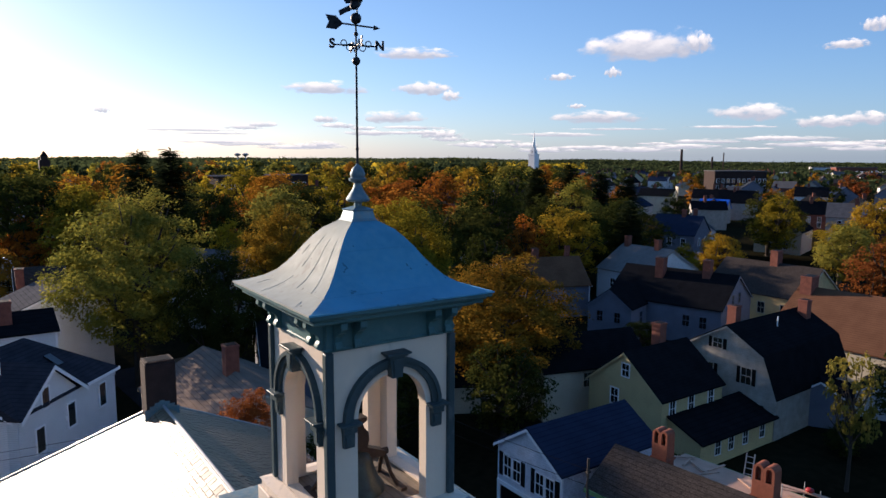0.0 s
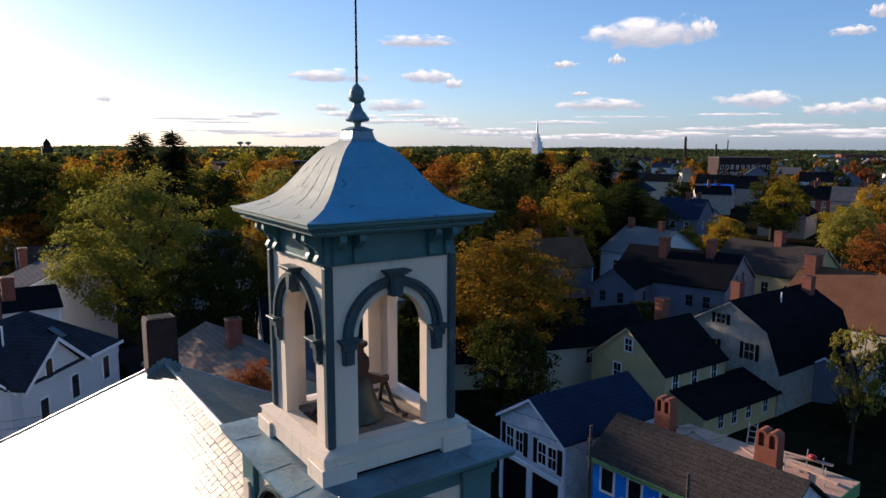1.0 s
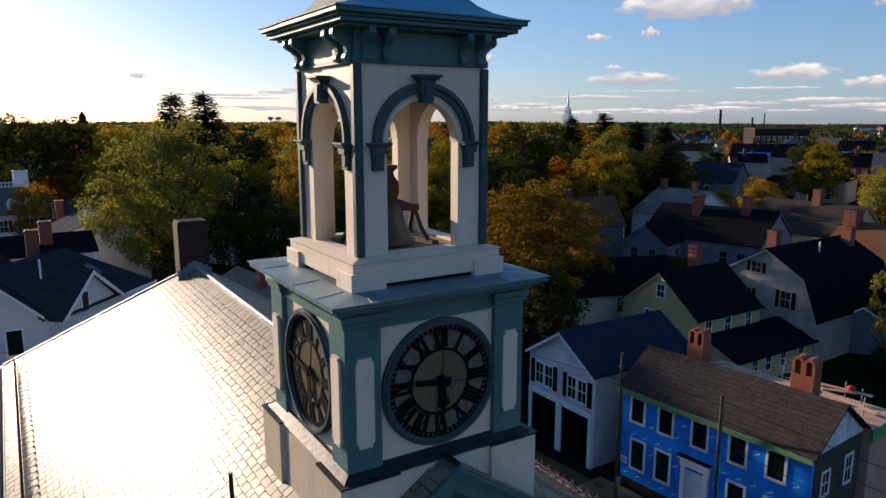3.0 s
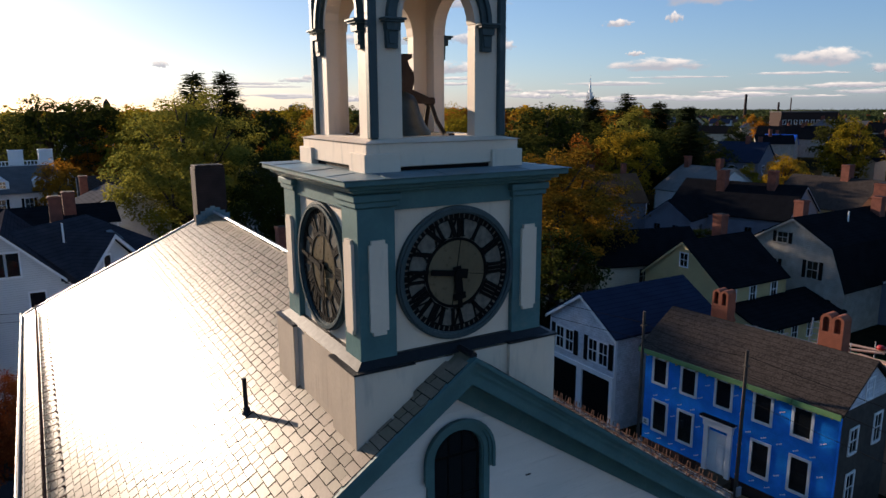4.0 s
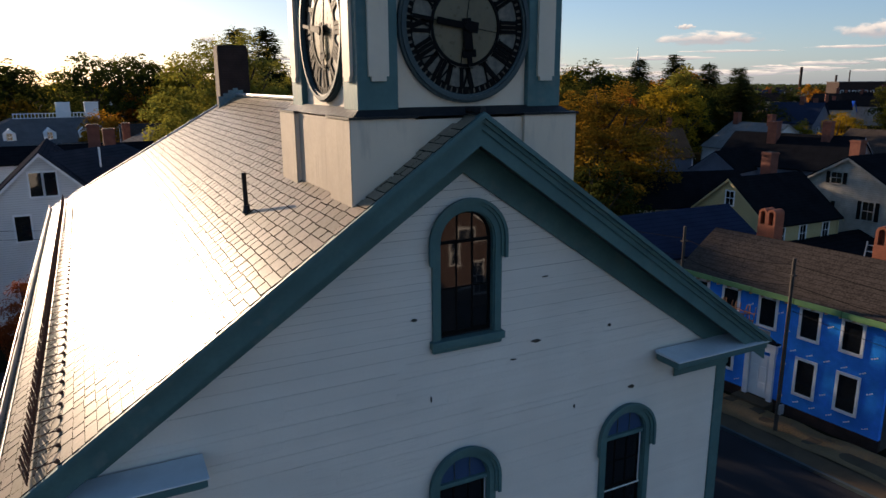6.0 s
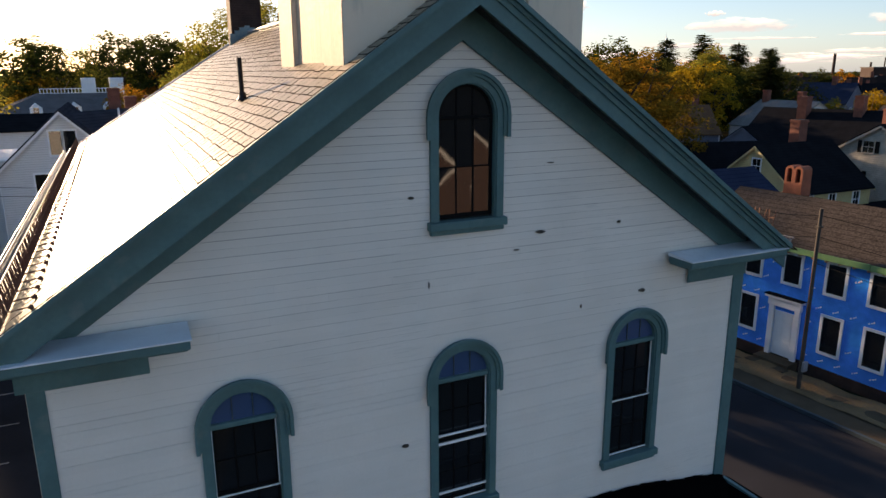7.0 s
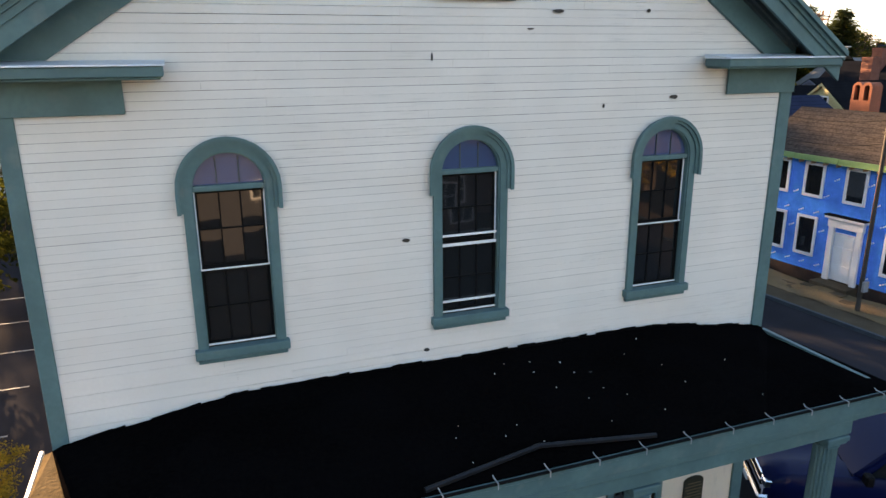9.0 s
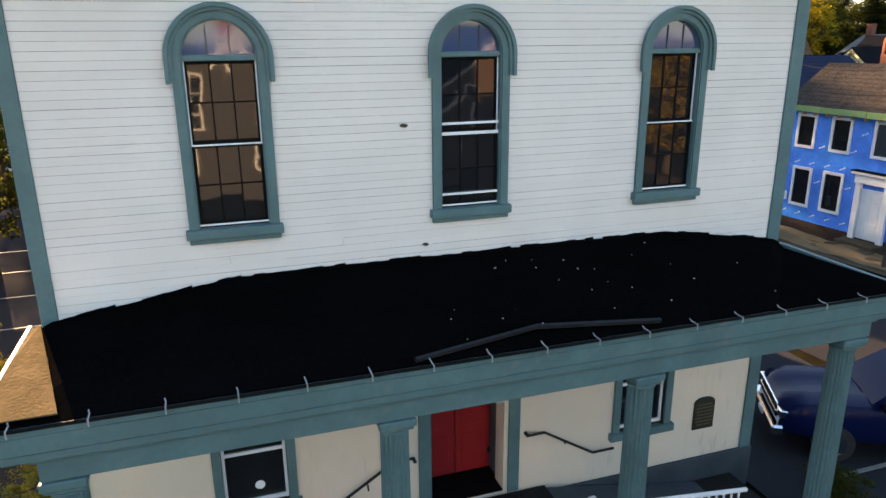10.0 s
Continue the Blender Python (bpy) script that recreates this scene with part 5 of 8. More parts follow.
# number on the door stands as plain bars
part("number_marks", boxes((-0.36, -0.31, 0.69, 0.696, 1.5, 1.6), (-0.28, -0.23, 0.69, 0.696, 1.5, 1.6), (-0.2, -0.15, 0.69, 0.696, 1.5, 1.6)), IRON, door)
for s in (-1, 1):
    a, b = sorted((s * 0.645, s * 0.84))
    part("door_surround", boxes((a, b, -0.045, -0.002, 0.9 - 0.92, 2.4), bevel=0.008), TEAL, door, "teal door surround")
part("door_head", boxes((-0.9, 0.9, -0.06, -0.002, 2.402, 2.65), bevel=0.01), TEAL, door)
bin_ = thing("letter_box", "dark metal bin beside the entrance door", "box", Matrix.Translation((-0.72, -0.55, 0.9)))
part("box_body", boxes((-0.15, 0.17, -0.15, 0.15, 0, 0.3), (-0.17, 0.19, -0.17, 0.17, 0.3, 0.34), bevel=0.02), LEADW, bin_)

for cx, sticker in ((-3.18, True), (3.18, False)):
    win = part("window", boxes((cx - 0.57, cx - 0.44, -0.05, 0.1, 1.5, 3.37), (cx + 0.44, cx + 0.57, -0.05, 0.1, 1.5, 3.37), (cx - 0.44, cx + 0.44, -0.05, 0.1, 3.25, 3.37), (cx - 0.62, cx + 0.62, -0.1, 0.1, 1.46, 1.6), bevel=0.006), TEAL, church, "sash window with a teal casing under the porch")
    part("sash", boxes((cx - 0.44, cx - 0.4, 0.06, 0.1, 1.6, 3.25), (cx + 0.4, cx + 0.44, 0.06, 0.1, 1.6, 3.25), (cx - 0.4, cx + 0.4, 0.06, 0.1, 1.6, 1.66), (cx - 0.4, cx + 0.4, 0.06, 0.1, 2.4, 2.45), (cx - 0.4, cx + 0.4, 0.06, 0.1, 3.21, 3.25)), WHITE, win, "white sash")
    for z0, z1 in ((1.66, 2.4), (2.45, 3.21)):
        sheet_pane(cx - 0.4, cx + 0.4, z0, z1, 0.085, win, GLASS, 0.3)
    # another black sheet in place of the dark room
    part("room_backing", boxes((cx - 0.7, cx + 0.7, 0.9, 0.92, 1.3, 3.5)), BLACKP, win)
    if sticker:
        part("round_sticker", rod((cx + 0.05, 0.078, 1.86), (cx + 0.05, 0.083, 1.86), 0.07, steps=20), WHITE, win, "round white sticker")

plaque = thing("wall_plaque", "dark bronze plaque with an arched top", "plaque", Matrix.Translation((4.4, 0, 1.33)))
part("plate", plate([(-0.21, 0), (0.21, 0), (0.21, 0.52)] + [(0.21 * math.cos(a), 0.52 + 0.1 * math.sin(a)) for a in [math.pi * k / 8 for k in range(1, 8)]] + [(-0.21, 0.52)], [], lambda u, v, w: (u, -0.035 + w, v), 0.03), BRONZE, plaque)
bm = bmesh.new()
for k in range(7):
    w = 0.14 + 0.03 * ((k * 5) % 3)
    box(bm, -w, w, -0.04, -0.037, 0.47 - k * 0.065, 0.49 - k * 0.065)
part("lettering", bm, DIAL_IN, plaque)
rail = thing("wall_handrail", "black iron handrail fixed to the porch wall", "handrail", Matrix.Translation((0.95, 0, 0)))
part("rail", pipe([(0.0, -0.1, 1.92), (0.3, -0.1, 1.92), (1.2, -0.1, 1.36), (1.6, -0.1, 1.36)], 0.022), IRON, rail, smooth=True)
part("rail_bracket", pipe([(0.72, -0.002, 1.58), (0.72, -0.1, 1.66)], 0.014), IRON, rail)
part("rail_end", rod((0.0, -0.1, 1.92), (0.0, -0.002, 1.92), 0.03), IRON, rail)
copy_thing(rail, Matrix.Translation((-0.95, 0, 0)) @ Matrix.Rotation(math.pi, 4, "Z") @ Matrix.Translation((0, 0.2, 0)))
lamp = thing("porch_lamp", "small white wall lamp beside the entrance", "lamp", Matrix.Translation((0.42, -0.05, 2.72)))
bm = bmesh.new()
bmesh.ops.create_uvsphere(bm, u_segments=16, v_segments=10, radius=0.1, matrix=Matrix.Translation((0, -0.12, 0)) @ Matrix.Diagonal((1.4, 0.9, 0.6, 1)))
part("shade", bm, WHITE, lamp, smooth=True)
part("arm", rod((0, -0.01, 0.02), (0, -0.1, 0.02), 0.03), IRON, lamp)

strip = thing("loose_flashing_strip", "bent black metal strip lying on the porch roof", "metal strip", Matrix.Translation((0, 0, 0)))
pts = [(-1.55, -2.46, 4.74), (0.0, -2.18, 4.79), (1.5, -2.44, 4.76)]
bm = bmesh.new()
for a, b in zip(pts, pts[1:]):
    rod(a, b, 0.035, steps=6, bm=bm)
part("strip", bm, IRON, strip)
bm = bmesh.new()
for k in range(26):
    x, y = rng.uniform(-1, 4.6), rng.uniform(-2.2, -0.3)
    z = 4.7 + (PY - y) / (PY + 0.04) * 0.345 if abs(x) < 3.2 else 4.7 + (PY - y) / (PY + 0.04) * 0.2
    s = rng.uniform(0.004, 0.012)
    bmesh.ops.create_cone(bm, cap_ends=True, segments=5, radius1=s, radius2=s * 0.6, depth=0.008, matrix=Matrix.Translation((x, y, z + 0.012)))
tagged(part("paint_flakes", bm, WHITE, None), "white paint flakes scattered on the porch roof", "paint flakes", kind="stuff")


# ---- ground and streets ----
def low(d):
    """Drop of the land beyond the town, set to fit the horizon from the camera."""
    return -25.0 * max(0.0, d - 300.0) / 3700.0


bm = bmesh.new()
rings = []
for r in (0.01, 30, 80, 200, 300, 600, 1500, 4600):
    rings.append([bm.verts.new((r * math.cos(a), r * math.sin(a) + 20, -0.06 + low(r))) for a in [2 * math.pi * k / 48 for k in range(48)]])
for a, b in zip(rings, rings[1:]):
    for k in range(48):
        bm.faces.new((a[k], a[(k + 1) % 48], b[(k + 1) % 48], b[k]))
tagged(part("ground", bm, GROUND), "mixed grass and leaf-strewn ground reaching the horizon", "ground", kind="structure")


def strip_mesh(pts, width, z, thick=0.04):
    """A flat band along a polyline."""
    bm = bmesh.new()
    left, right = [], []
    for i, p in enumerate(pts):
        p = Vector(p)
        d = (Vector(pts[min(i + 1, len(pts) - 1)]) - Vector(pts[max(i - 1, 0)])).normalized()
        n = Vector((-d.y, d.x))
        left.append(bm.verts.new((*(p + n * width / 2), z)))
        right.append(bm.verts.new((*(p - n * width / 2), z)))
    for i in range(len(pts) - 1):
        bm.faces.new((left[i], left[i + 1], right[i + 1], right[i]))
    r = bmesh.ops.extrude_face_region(bm, geom=list(bm.faces))
    for v in r["geom"]:
        if isinstance(v, bmesh.types.BMVert):
            v.co.z -= thick
    bmesh.ops.recalc_face_normals(bm, faces=bm.faces)
    return bm


AX = Vector((0.092, -1.0)).normalized()      # the side street's run
C0 = Vector((14.0, 7.0))
tagged(part("road", strip_mesh([C0 - AX * 60, C0, C0 + AX * 60], 6.6, 0.0), ASPHALT), "grey asphalt side street", "road", kind="structure")
tagged(part("road_front", strip_mesh([(-60, -8.5), (60, -8.5)], 7.5, -0.005), ASPHALT), "asphalt street before the church", "road", kind="structure")
tagged(part("parking_lot", strip_mesh([(-9.6, -4.5), (-9.6, 30)], 7.6, -0.01), ASPHALT), "asphalt lot beside the church with white lines", "parking lot", kind="structure")
tagged(part("side_yard", strip_mesh([(8.05, -4.0), (8.05, 24)], 5.0, -0.015), ASPHALT), "asphalt side yard beside the church", "yard", kind="structure")
bm = bmesh.new()
for k in range(7):
    box(bm, -13.2, -8.6, 4 + k * 2.9, 4.07 + k * 2.9, -0.01, -0.002)
box(bm, 7.3, 10.5, -0.55, -0.45, -0.015, -0.006)
tagged(part("painted_lines", bm, mat("worn_line_paint", (0.26, 0.26, 0.25), 0.8, vary=0.5, scale=1.5, fine=20, bump=0.1)), "worn white parking lines on asphalt", "road marking", kind="structure")
for k, off in enumerate((4.5,)):
    n = Vector((-AX.y, AX.x))
    c = C0 + n * off
    tagged(part("pavement", strip_mesh([c - AX * 60, c + AX * 60], 2.1, 0.11, 0.2), CONCRETE), "worn concrete pavement with earth and leaves", "pavement", kind="structure")
    c = C0 + n * (off - 1.13)
    tagged(part("kerb", strip_mesh([c - AX * 60, c + AX * 60], 0.14, 0.13, 0.25), GRANITE), "granite kerb", "kerb", kind="structure")
bm = bmesh.new()
bmesh.ops.create_grid(bm, x_segments=60, y_segments=12, size=0.5, matrix=Matrix.Translation((19.25, 8.0, 0.1)) @ Matrix.Rotation(math.atan2(AX.y, AX.x), 4, "Z") @ Matrix.Diagonal((15, 1.8, 1, 1)))
for v in bm.verts:
    v.co.z += 0.03 + 0.1 * noise.noise(v.co * 0.9)
tagged(part("dug_earth", bm, DIRT, smooth=True), "dug brown earth with fallen leaves by the house", "earth", kind="structure")


# ---- houses ----
def window(parent, m, w, h, frame_mat, pane_mat=GLASS, bars=True, shutters=None, fw=0.09):
    """A framed sash window; m puts its foot's middle on the wall, looking along -y."""
    o = boxes((-w / 2 - fw, -w / 2, -0.05, 0.03, -fw, h + fw), (w / 2, w / 2 + fw, -0.05, 0.03, -fw, h + fw), (-w / 2, w / 2, -0.05, 0.03, h, h + fw), (-w / 2, w / 2, -0.07, 0.03, -fw, 0))
    o.transform(m)
    win = part("window", o, frame_mat, parent)
    p = boxes((-w / 2, w / 2, -0.012, 0.02, 0, h))
    p.transform(m)
    part("pane", p, pane_mat, win)
    if bars:
        b = boxes((-w / 2, w / 2, -0.03, -0.013, h / 2 - 0.025, h / 2 + 0.025), (-0.015, 0.015, -0.026, -0.013, 0, h))
        b.transform(m)
        part("sash_bar", b, frame_mat, win)
    if shutters:
        for s in (-1, 1):
            a, c = sorted((s * (w / 2 + fw + 0.01), s * (w / 2 + fw + 0.3)))
            b = boxes((a, c, -0.045, 0.0, -0.03, h + 0.03))
            b.transform(m)
            part("shutter", b, shutters, win)


def chimney(parent, x, y, z0, z1, w=0.7, d=0.55, material=BRICK, capped=True):
    bm = boxes((x - w / 2, x + w / 2, y - d / 2, y + d / 2, z0, z1 - 0.16), (x - w / 2 - 0.05, x + w / 2 + 0.05, y - d / 2 - 0.05, y + d / 2 + 0.05, z1 - 0.16, z1 - 0.06), (x - w / 2 - 0.01, x + w / 2 + 0.01, y - d / 2 - 0.01, y + d / 2 + 0.01, z1 - 0.06, z1))
    c = part("chimney", bm, material, parent)
    part("flue", boxes((x - w / 2 + 0.1, x + w / 2 - 0.1, y - d / 2 + 0.1, y + d / 2 - 0.1, z1 - 0.02, z1 + 0.02)), BLACKP, c)
    return c


def gable_house(label, at, w, length, eave, ridge, wall_mat, roof_mat, wins=(), chimneys=(), trim=WHITE, over=0.22, knee=None, shutters=None, name="house", group="", detail=True, rake=None):
    """Ridge along local y from 0 to length; gable end at y = 0 looks along -y. wins: (face, u, z, w, h) with face f, b, l, r."""
    h = thing(name, label, name.split("_")[-1], at, group)
    hw = w / 2
    if knee:
        kx, kz = knee
        prof = [(-hw, -0.6), (hw, -0.6), (hw, eave), (kx, kz), (0, ridge), (-kx, kz), (-hw, eave)]
    else:
        prof = [(-hw, -0.6), (hw, -0.6), (hw, eave), (0, ridge), (-hw, eave)]
    part("wall", plate(prof, [], lambda u, v, k: (u, k, v), length), wall_mat, h)
    for s in (-1, 1):
        legs = [(hw + over, eave - over * (ridge - eave) / hw if not knee else eave - 0.25), (0, ridge)] if not knee else [(hw + 0.16, eave - 0.2), (kx + 0.03, kz + 0.02), (0, ridge)]
        out = [(s * x, z + 0.02) for x, z in legs] + [(s * x, z + 0.14) for x, z in legs[::-1]]
        part("roof", plate(out, [], lambda u, v, k: (u, -over + k, v), length + 2 * over), roof_mat, h)
        if detail:
            for y0 in (-over - 0.03, length + over):
                out = [(s * x, z - 0.14) for x, z in legs] + [(s * x, z + 0.03) for x, z in legs[::-1]]
                part("rake_board", plate(out, [], lambda u, v, k, y0=y0: (u, y0 + k, v), 0.03), rake or trim, h)
            a, b = sorted((s * (hw - 0.02), s * (hw + 0.03)))
            for y0 in (-0.03, length - 0.12):
                part("corner_board", boxes((a, b, y0, y0 + 0.15, -0.3, eave - 0.1)), rake or trim, h)
    for face, u, z, ww, hh in wins:
        m = {"f": Matrix.Translation((u, 0, z)), "b": Matrix.Translation((u, length, z)) @ Matrix.Rotation(math.pi, 4, "Z"), "r": Matrix.Translation((hw, u, z)) @ Matrix.Rotation(math.pi / 2, 4, "Z"), "l": Matrix.Translation((-hw, u, z)) @ Matrix.Rotation(-math.pi / 2, 4, "Z")}[face]
        window(h, m, ww, hh, trim, shutters=shutters)
    for c in chimneys:
        chimney(h, *c)
    return h


# the house being rebuilt, wrapped in blue
BA = math.degrees(math.atan2(0.092, 1.0))
blue = thing("house_under_repair", "two-storey house wrapped in bright blue sheeting with a brown roof", "house", pose(20.0, 14.75, 0, 0, 0, BA - 90))
# local x runs along the street front (to the right of it), local y into the house
BL, BD, BE, BR = 9.25, 4.5, 5.2, 6.75
part("wall", boxes((0, BL, 0.0, 0.2, 0.45, BE)), BLUE_WRAP, blue, "bright blue house wrap over sheathing")
part("base_wall", boxes((-0.02, BL + 0.02, 0.02, 0.2, -0.4, 0.45)), BRICK_DK, blue)
part("wall", plate([(0.0, -0.4), (BD, -0.4), (BD, BE - 0.1), (BD / 2, BR - 0.05), (0.0, BE)], [], lambda u, v, k: (BL - 0.2 + k, 0.2 + u * (BD - 0.2) / BD, v), 0.2), SHEATH, blue, "dark end wall")
part("wall", plate([(0.0, -0.4), (BD, -0.4), (BD, BE - 0.1), (BD / 2, BR - 0.05), (0.0, BE)], [], lambda u, v, k: (k, 0.2 + u * (BD - 0.2) / BD, v), 0.2), BARE_WOOD, blue)
part("wall", boxes((0.2, BL - 0.2, BD - 0.2, BD, -0.4, BE - 0.1)), BARE_WOOD, blue)
for y0, y1, z0, z1 in ((-0.3, BD / 2, BE - 0.1, BR), (BD + 0.25, BD / 2, BE - 0.15, BR)):
    part("roof", plate([(y0, z0), (y1, z1), (y1, z1 + 0.11), (y0, z0 + 0.11)], [], lambda u, v, k: (-0.25 + k, u, v), BL + 0.5), ROOF_BROWN, blue, "mottled brown shingle roof")
for k in range(5):
    a = -0.2 + k * (BL + 0.4) / 5
    part("eave_board", boxes((a, a + (BL + 0.4) / 5 - 0.03, -0.36, -0.315, BE - 0.2 - 0.012 * k, BE + 0.03 - 0.012 * k)), GREEN_WRAP, blue, "green sheathing along the eave")
    part("eave_soffit", boxes((a, a + (BL + 0.4) / 5 - 0.03, -0.31, -0.02, BE - 0.16, BE - 0.13)), GREEN_WRAP, blue)
for k in range(17):
    x = 0.2 + k * 0.55
    part("rafter_tail", boxes((x, x + 0.07, -0.24, 0.0, BE - 0.34, BE - 0.17)), BARE_WOOD, blue)
for i, u in enumerate((0.85, 2.45, 4.25, 6.1, 7.8)):
    window(blue, Matrix.Translation((u + 0.05, 0, 3.6)), 0.7, 1.18, WHITE, bars=False, fw=0.11)
for u in (0.95, 2.4, 6.15, 7.85):
    window(blue, Matrix.Translation((u + 0.05, 0, 1.15)), 0.72, 1.45, WHITE, bars=False, fw=0.11)
bdoor = part("door", boxes((3.75, 4.65, -0.03, 0.02, 0.35, 2.3), bevel=0.01), WHITE, blue, "white panelled front door")
for x0 in (3.85, 4.25):
    for z0, z1 in ((0.5, 1.0), (1.1, 1.75), (1.85, 2.2)):
        part("door_panel", boxes((x0, x0 + 0.3, -0.045, -0.031, z0, z1), bevel=0.005), WHITE, bdoor)
part("door_surround", boxes((3.5, 3.73, -0.12, 0.02, 0.3, 2.5), (4.67, 4.9, -0.12, 0.02, 0.3, 2.5), (3.46, 4.94, -0.16, 0.02, 2.5, 2.85), (3.36, 5.04, -0.28, 0.02, 2.85, 2.95), bevel=0.012), WHITE, bdoor, "white classical door surround")
part("door_hood", boxes((3.34, 5.06, -0.3, 0.0, 2.952, 3.0)), ROOF_DK, bdoor)
part("doorstep", boxes((3.4, 5.0, -0.7, 0.0, -0.1, 0.3), (3.3, 5.1, -1.1, -0.702, -0.1, 0.17), bevel=0.015), CONCRETE, blue, "stone doorstep")
# marks on the wrap: plain slanting bars
wr = random.Random(3)
bm = bmesh.new()
for i in range(13):
    for j in range(6):
        u, z = 0.35 + i * 0.7 + (0.35 if j % 2 else 0), 0.75 + j * 0.72
        if u > BL - 0.3:
            continue
        clear = all(not (abs(u - c) < 0.62 and z0 - 0.2 < z < z1 + 0.2) for c, z0, z1 in [(0.85, 3.35, 4.7), (2.45, 3.35, 4.7), (4.25, 3.35, 4.7), (6.1, 3.35, 4.7), (7.8, 3.35, 4.7), (0.95, 0.95, 2.55), (2.4, 0.95, 2.55), (6.15, 0.95, 2.55), (7.85, 0.95, 2.55)]) and not (3.2 < u < 5.2 and z < 3.2)
        if clear:
            b = bmesh.new()
            for k in range(3):
                box(b, -0.15 + k * 0.1, -0.09 + k * 0.1 + 0.02 * (k % 2), -0.006, -0.003, -0.03, 0.03 - 0.012 * (k % 2))
            b.transform(Matrix.Translation((u, 0, z)) @ Matrix.Rotation(radians(-28), 4, "Y"))
            me_ = bpy.data.meshes.new("tmp")
            b.to_mesh(me_)
            b.free()
            bm.from_mesh(me_)
            bpy.data.meshes.remove(me_)
tagged(part("wrap_print", bm, WHITE, blue), kind="stuff")
for z in (2.72, 3.2):
    part("wrap_seam", boxes((0.02, BL - 0.02, -0.004, 0.0, z, z + 0.02)), BLUE_WRAP, blue)


def arch_chimney(x, w):
    y = BD / 2 + 1.3
    c = part("chimney", boxes((x - w / 2, x + w / 2, y - 0.35, y + 0.35, 4.8, 7.2), (x - w / 2 - 0.05, x + w / 2 + 0.05, y - 0.4, y + 0.4, 6.35, 6.45), bevel=0.01), BRICK_NEW, blue, "new orange brick chimney with twin arched flues")
    for s in (-1, 1):
        cx = x + s * w * 0.24
        part("flue_arch", plate(arch_band(cx, w * 0.13, w * 0.25, 7.2, 7.72, 10), [], lambda u, v, k: (u, y - 0.34 + k, v), 0.68), BRICK_NEW, c)
        part("flue_back", boxes((cx - w * 0.12, cx + w * 0.12, y - 0.1, y + 0.1, 7.2, 7.8)), BRICK_NEW if x > 5 else BLACKP, c)


arch_chimney(1.75, 0.88)
arch_chimney(7.1, 1.02)
# rear deck of raw boards with green edge
part("rear_deck", boxes((0.6, BL + 0.3, BD + 0.3, BD + 3.2, 4.95, 5.05)), BARE_WOOD, blue, "raw plywood deck behind the roof")
part("rear_wall", boxes((0.6, BL + 0.25, BD + 0.35, BD + 3.15, -0.4, 4.94)), BARE_WOOD, blue)
part("deck_edge", boxes((BL + 0.302, BL + 0.34, BD + 0.3, BD + 3.2, 4.4, 5.05), (0.6, BL + 0.3, BD + 3.202, BD + 3.24, 4.4, 5.05)), GREEN_WRAP, blue)
for k in range(10):
    x = 0.8 + wr.random() * (BL - 1)
    b = boxes((-0.7, 0.7, -0.07, 0.07, 0, 0.04))
    b.transform(Matrix.Translation((x, BD + 0.6 + wr.random() * 2.2, 5.06 + 0.045 * (k % 3))) @ Matrix.Rotation(wr.uniform(0, 3), 4, "Z"))
    part("loose_board", b, BARE_WOOD, blue)
lad = thing("ladder", "short aluminium ladder leaning on the rear deck", "ladder", blue.matrix_basis @ pose(4.4, BD + 2.9, 5.06, -20, 0, 12))
for x in (-0.2, 0.2):
    part("stile", boxes((x - 0.025, x + 0.025, -0.03, 0.03, 0, 1.3)), LEADW, lad)
for k in range(4):
    part("rung", boxes((-0.175, 0.175, -0.02, 0.02, 0.2 + k * 0.3, 0.24 + k * 0.3)), LEADW, lad)
plank_c = thing("scaffold", "scaffold planks and red tool bag beside the chimney", "scaffold", blue.matrix_basis @ pose(7.3, BD + 1.9, 5.05))
for k, (x, y, z, a) in enumerate(((0.2, 0.2, 0.75, 8), (0.9, -0.4, 0.45, -14), (-0.7, 0.5, 0.4, 30))):
    b = boxes((-1.2, 1.2, -0.12, 0.12, 0, 0.05))
    b.transform(pose(x, y, z, 0, 0, a))
    part("plank", b, BARE_WOOD, plank_c)
for x, y in ((-0.6, -0.2), (0.9, 0.5), (1.4, -0.5), (0, 0.9)):
    part("upright", rod((x, y, 0), (x, y, 0.95), 0.025, steps=6), LEADW, plank_c)
b = bmesh.new()
bmesh.ops.create_uvsphere(b, u_segments=12, v_segments=8, radius=0.16, matrix=Matrix.Translation((0.5, 0.25, 0.92)) @ Matrix.Diagonal((1.3, 1, 0.8, 1)))
part("tool_bag", b, DOOR_RED, plank_c, smooth=True)
part("gable_sheathing", plate([(0.05, BE - 0.1), (BD + 0.1, BE - 0.2), (BD / 2, BR - 0.02)], [], lambda u, v, k: (BL + 0.003 + k, u, v), 0.02), SID_BLUEGREY, blue, "pale weathered gable boarding")
# end wall windows
for y, z, w, h in ((1.3, 3.1, 0.6, 1.0), (2.25, 5.2, 0.55, 0.8), (3.4, 3.0, 0.6, 1.2), (1.4, 0.9, 0.6, 1.2)):
    window(blue, Matrix.Translation((BL, y, z)) @ Matrix.Rotation(math.pi / 2, 4, "Z"), w, h, WHITE)
sign = thing("round_sign", "small white sign board on the blue wall", "sign", blue.matrix_basis @ pose(0.0, -0.05, 1.2))
part("board", boxes((0.05, 0.42, -0.02, 0.0, 0, 0.36), bevel=0.004), WHITE, sign)
part("sign_mark", boxes((0.13, 0.34, -0.026, -0.021, 0.1, 0.15), (0.13, 0.3, -0.026, -0.021, 0.2, 0.26)), BLACKP, sign)

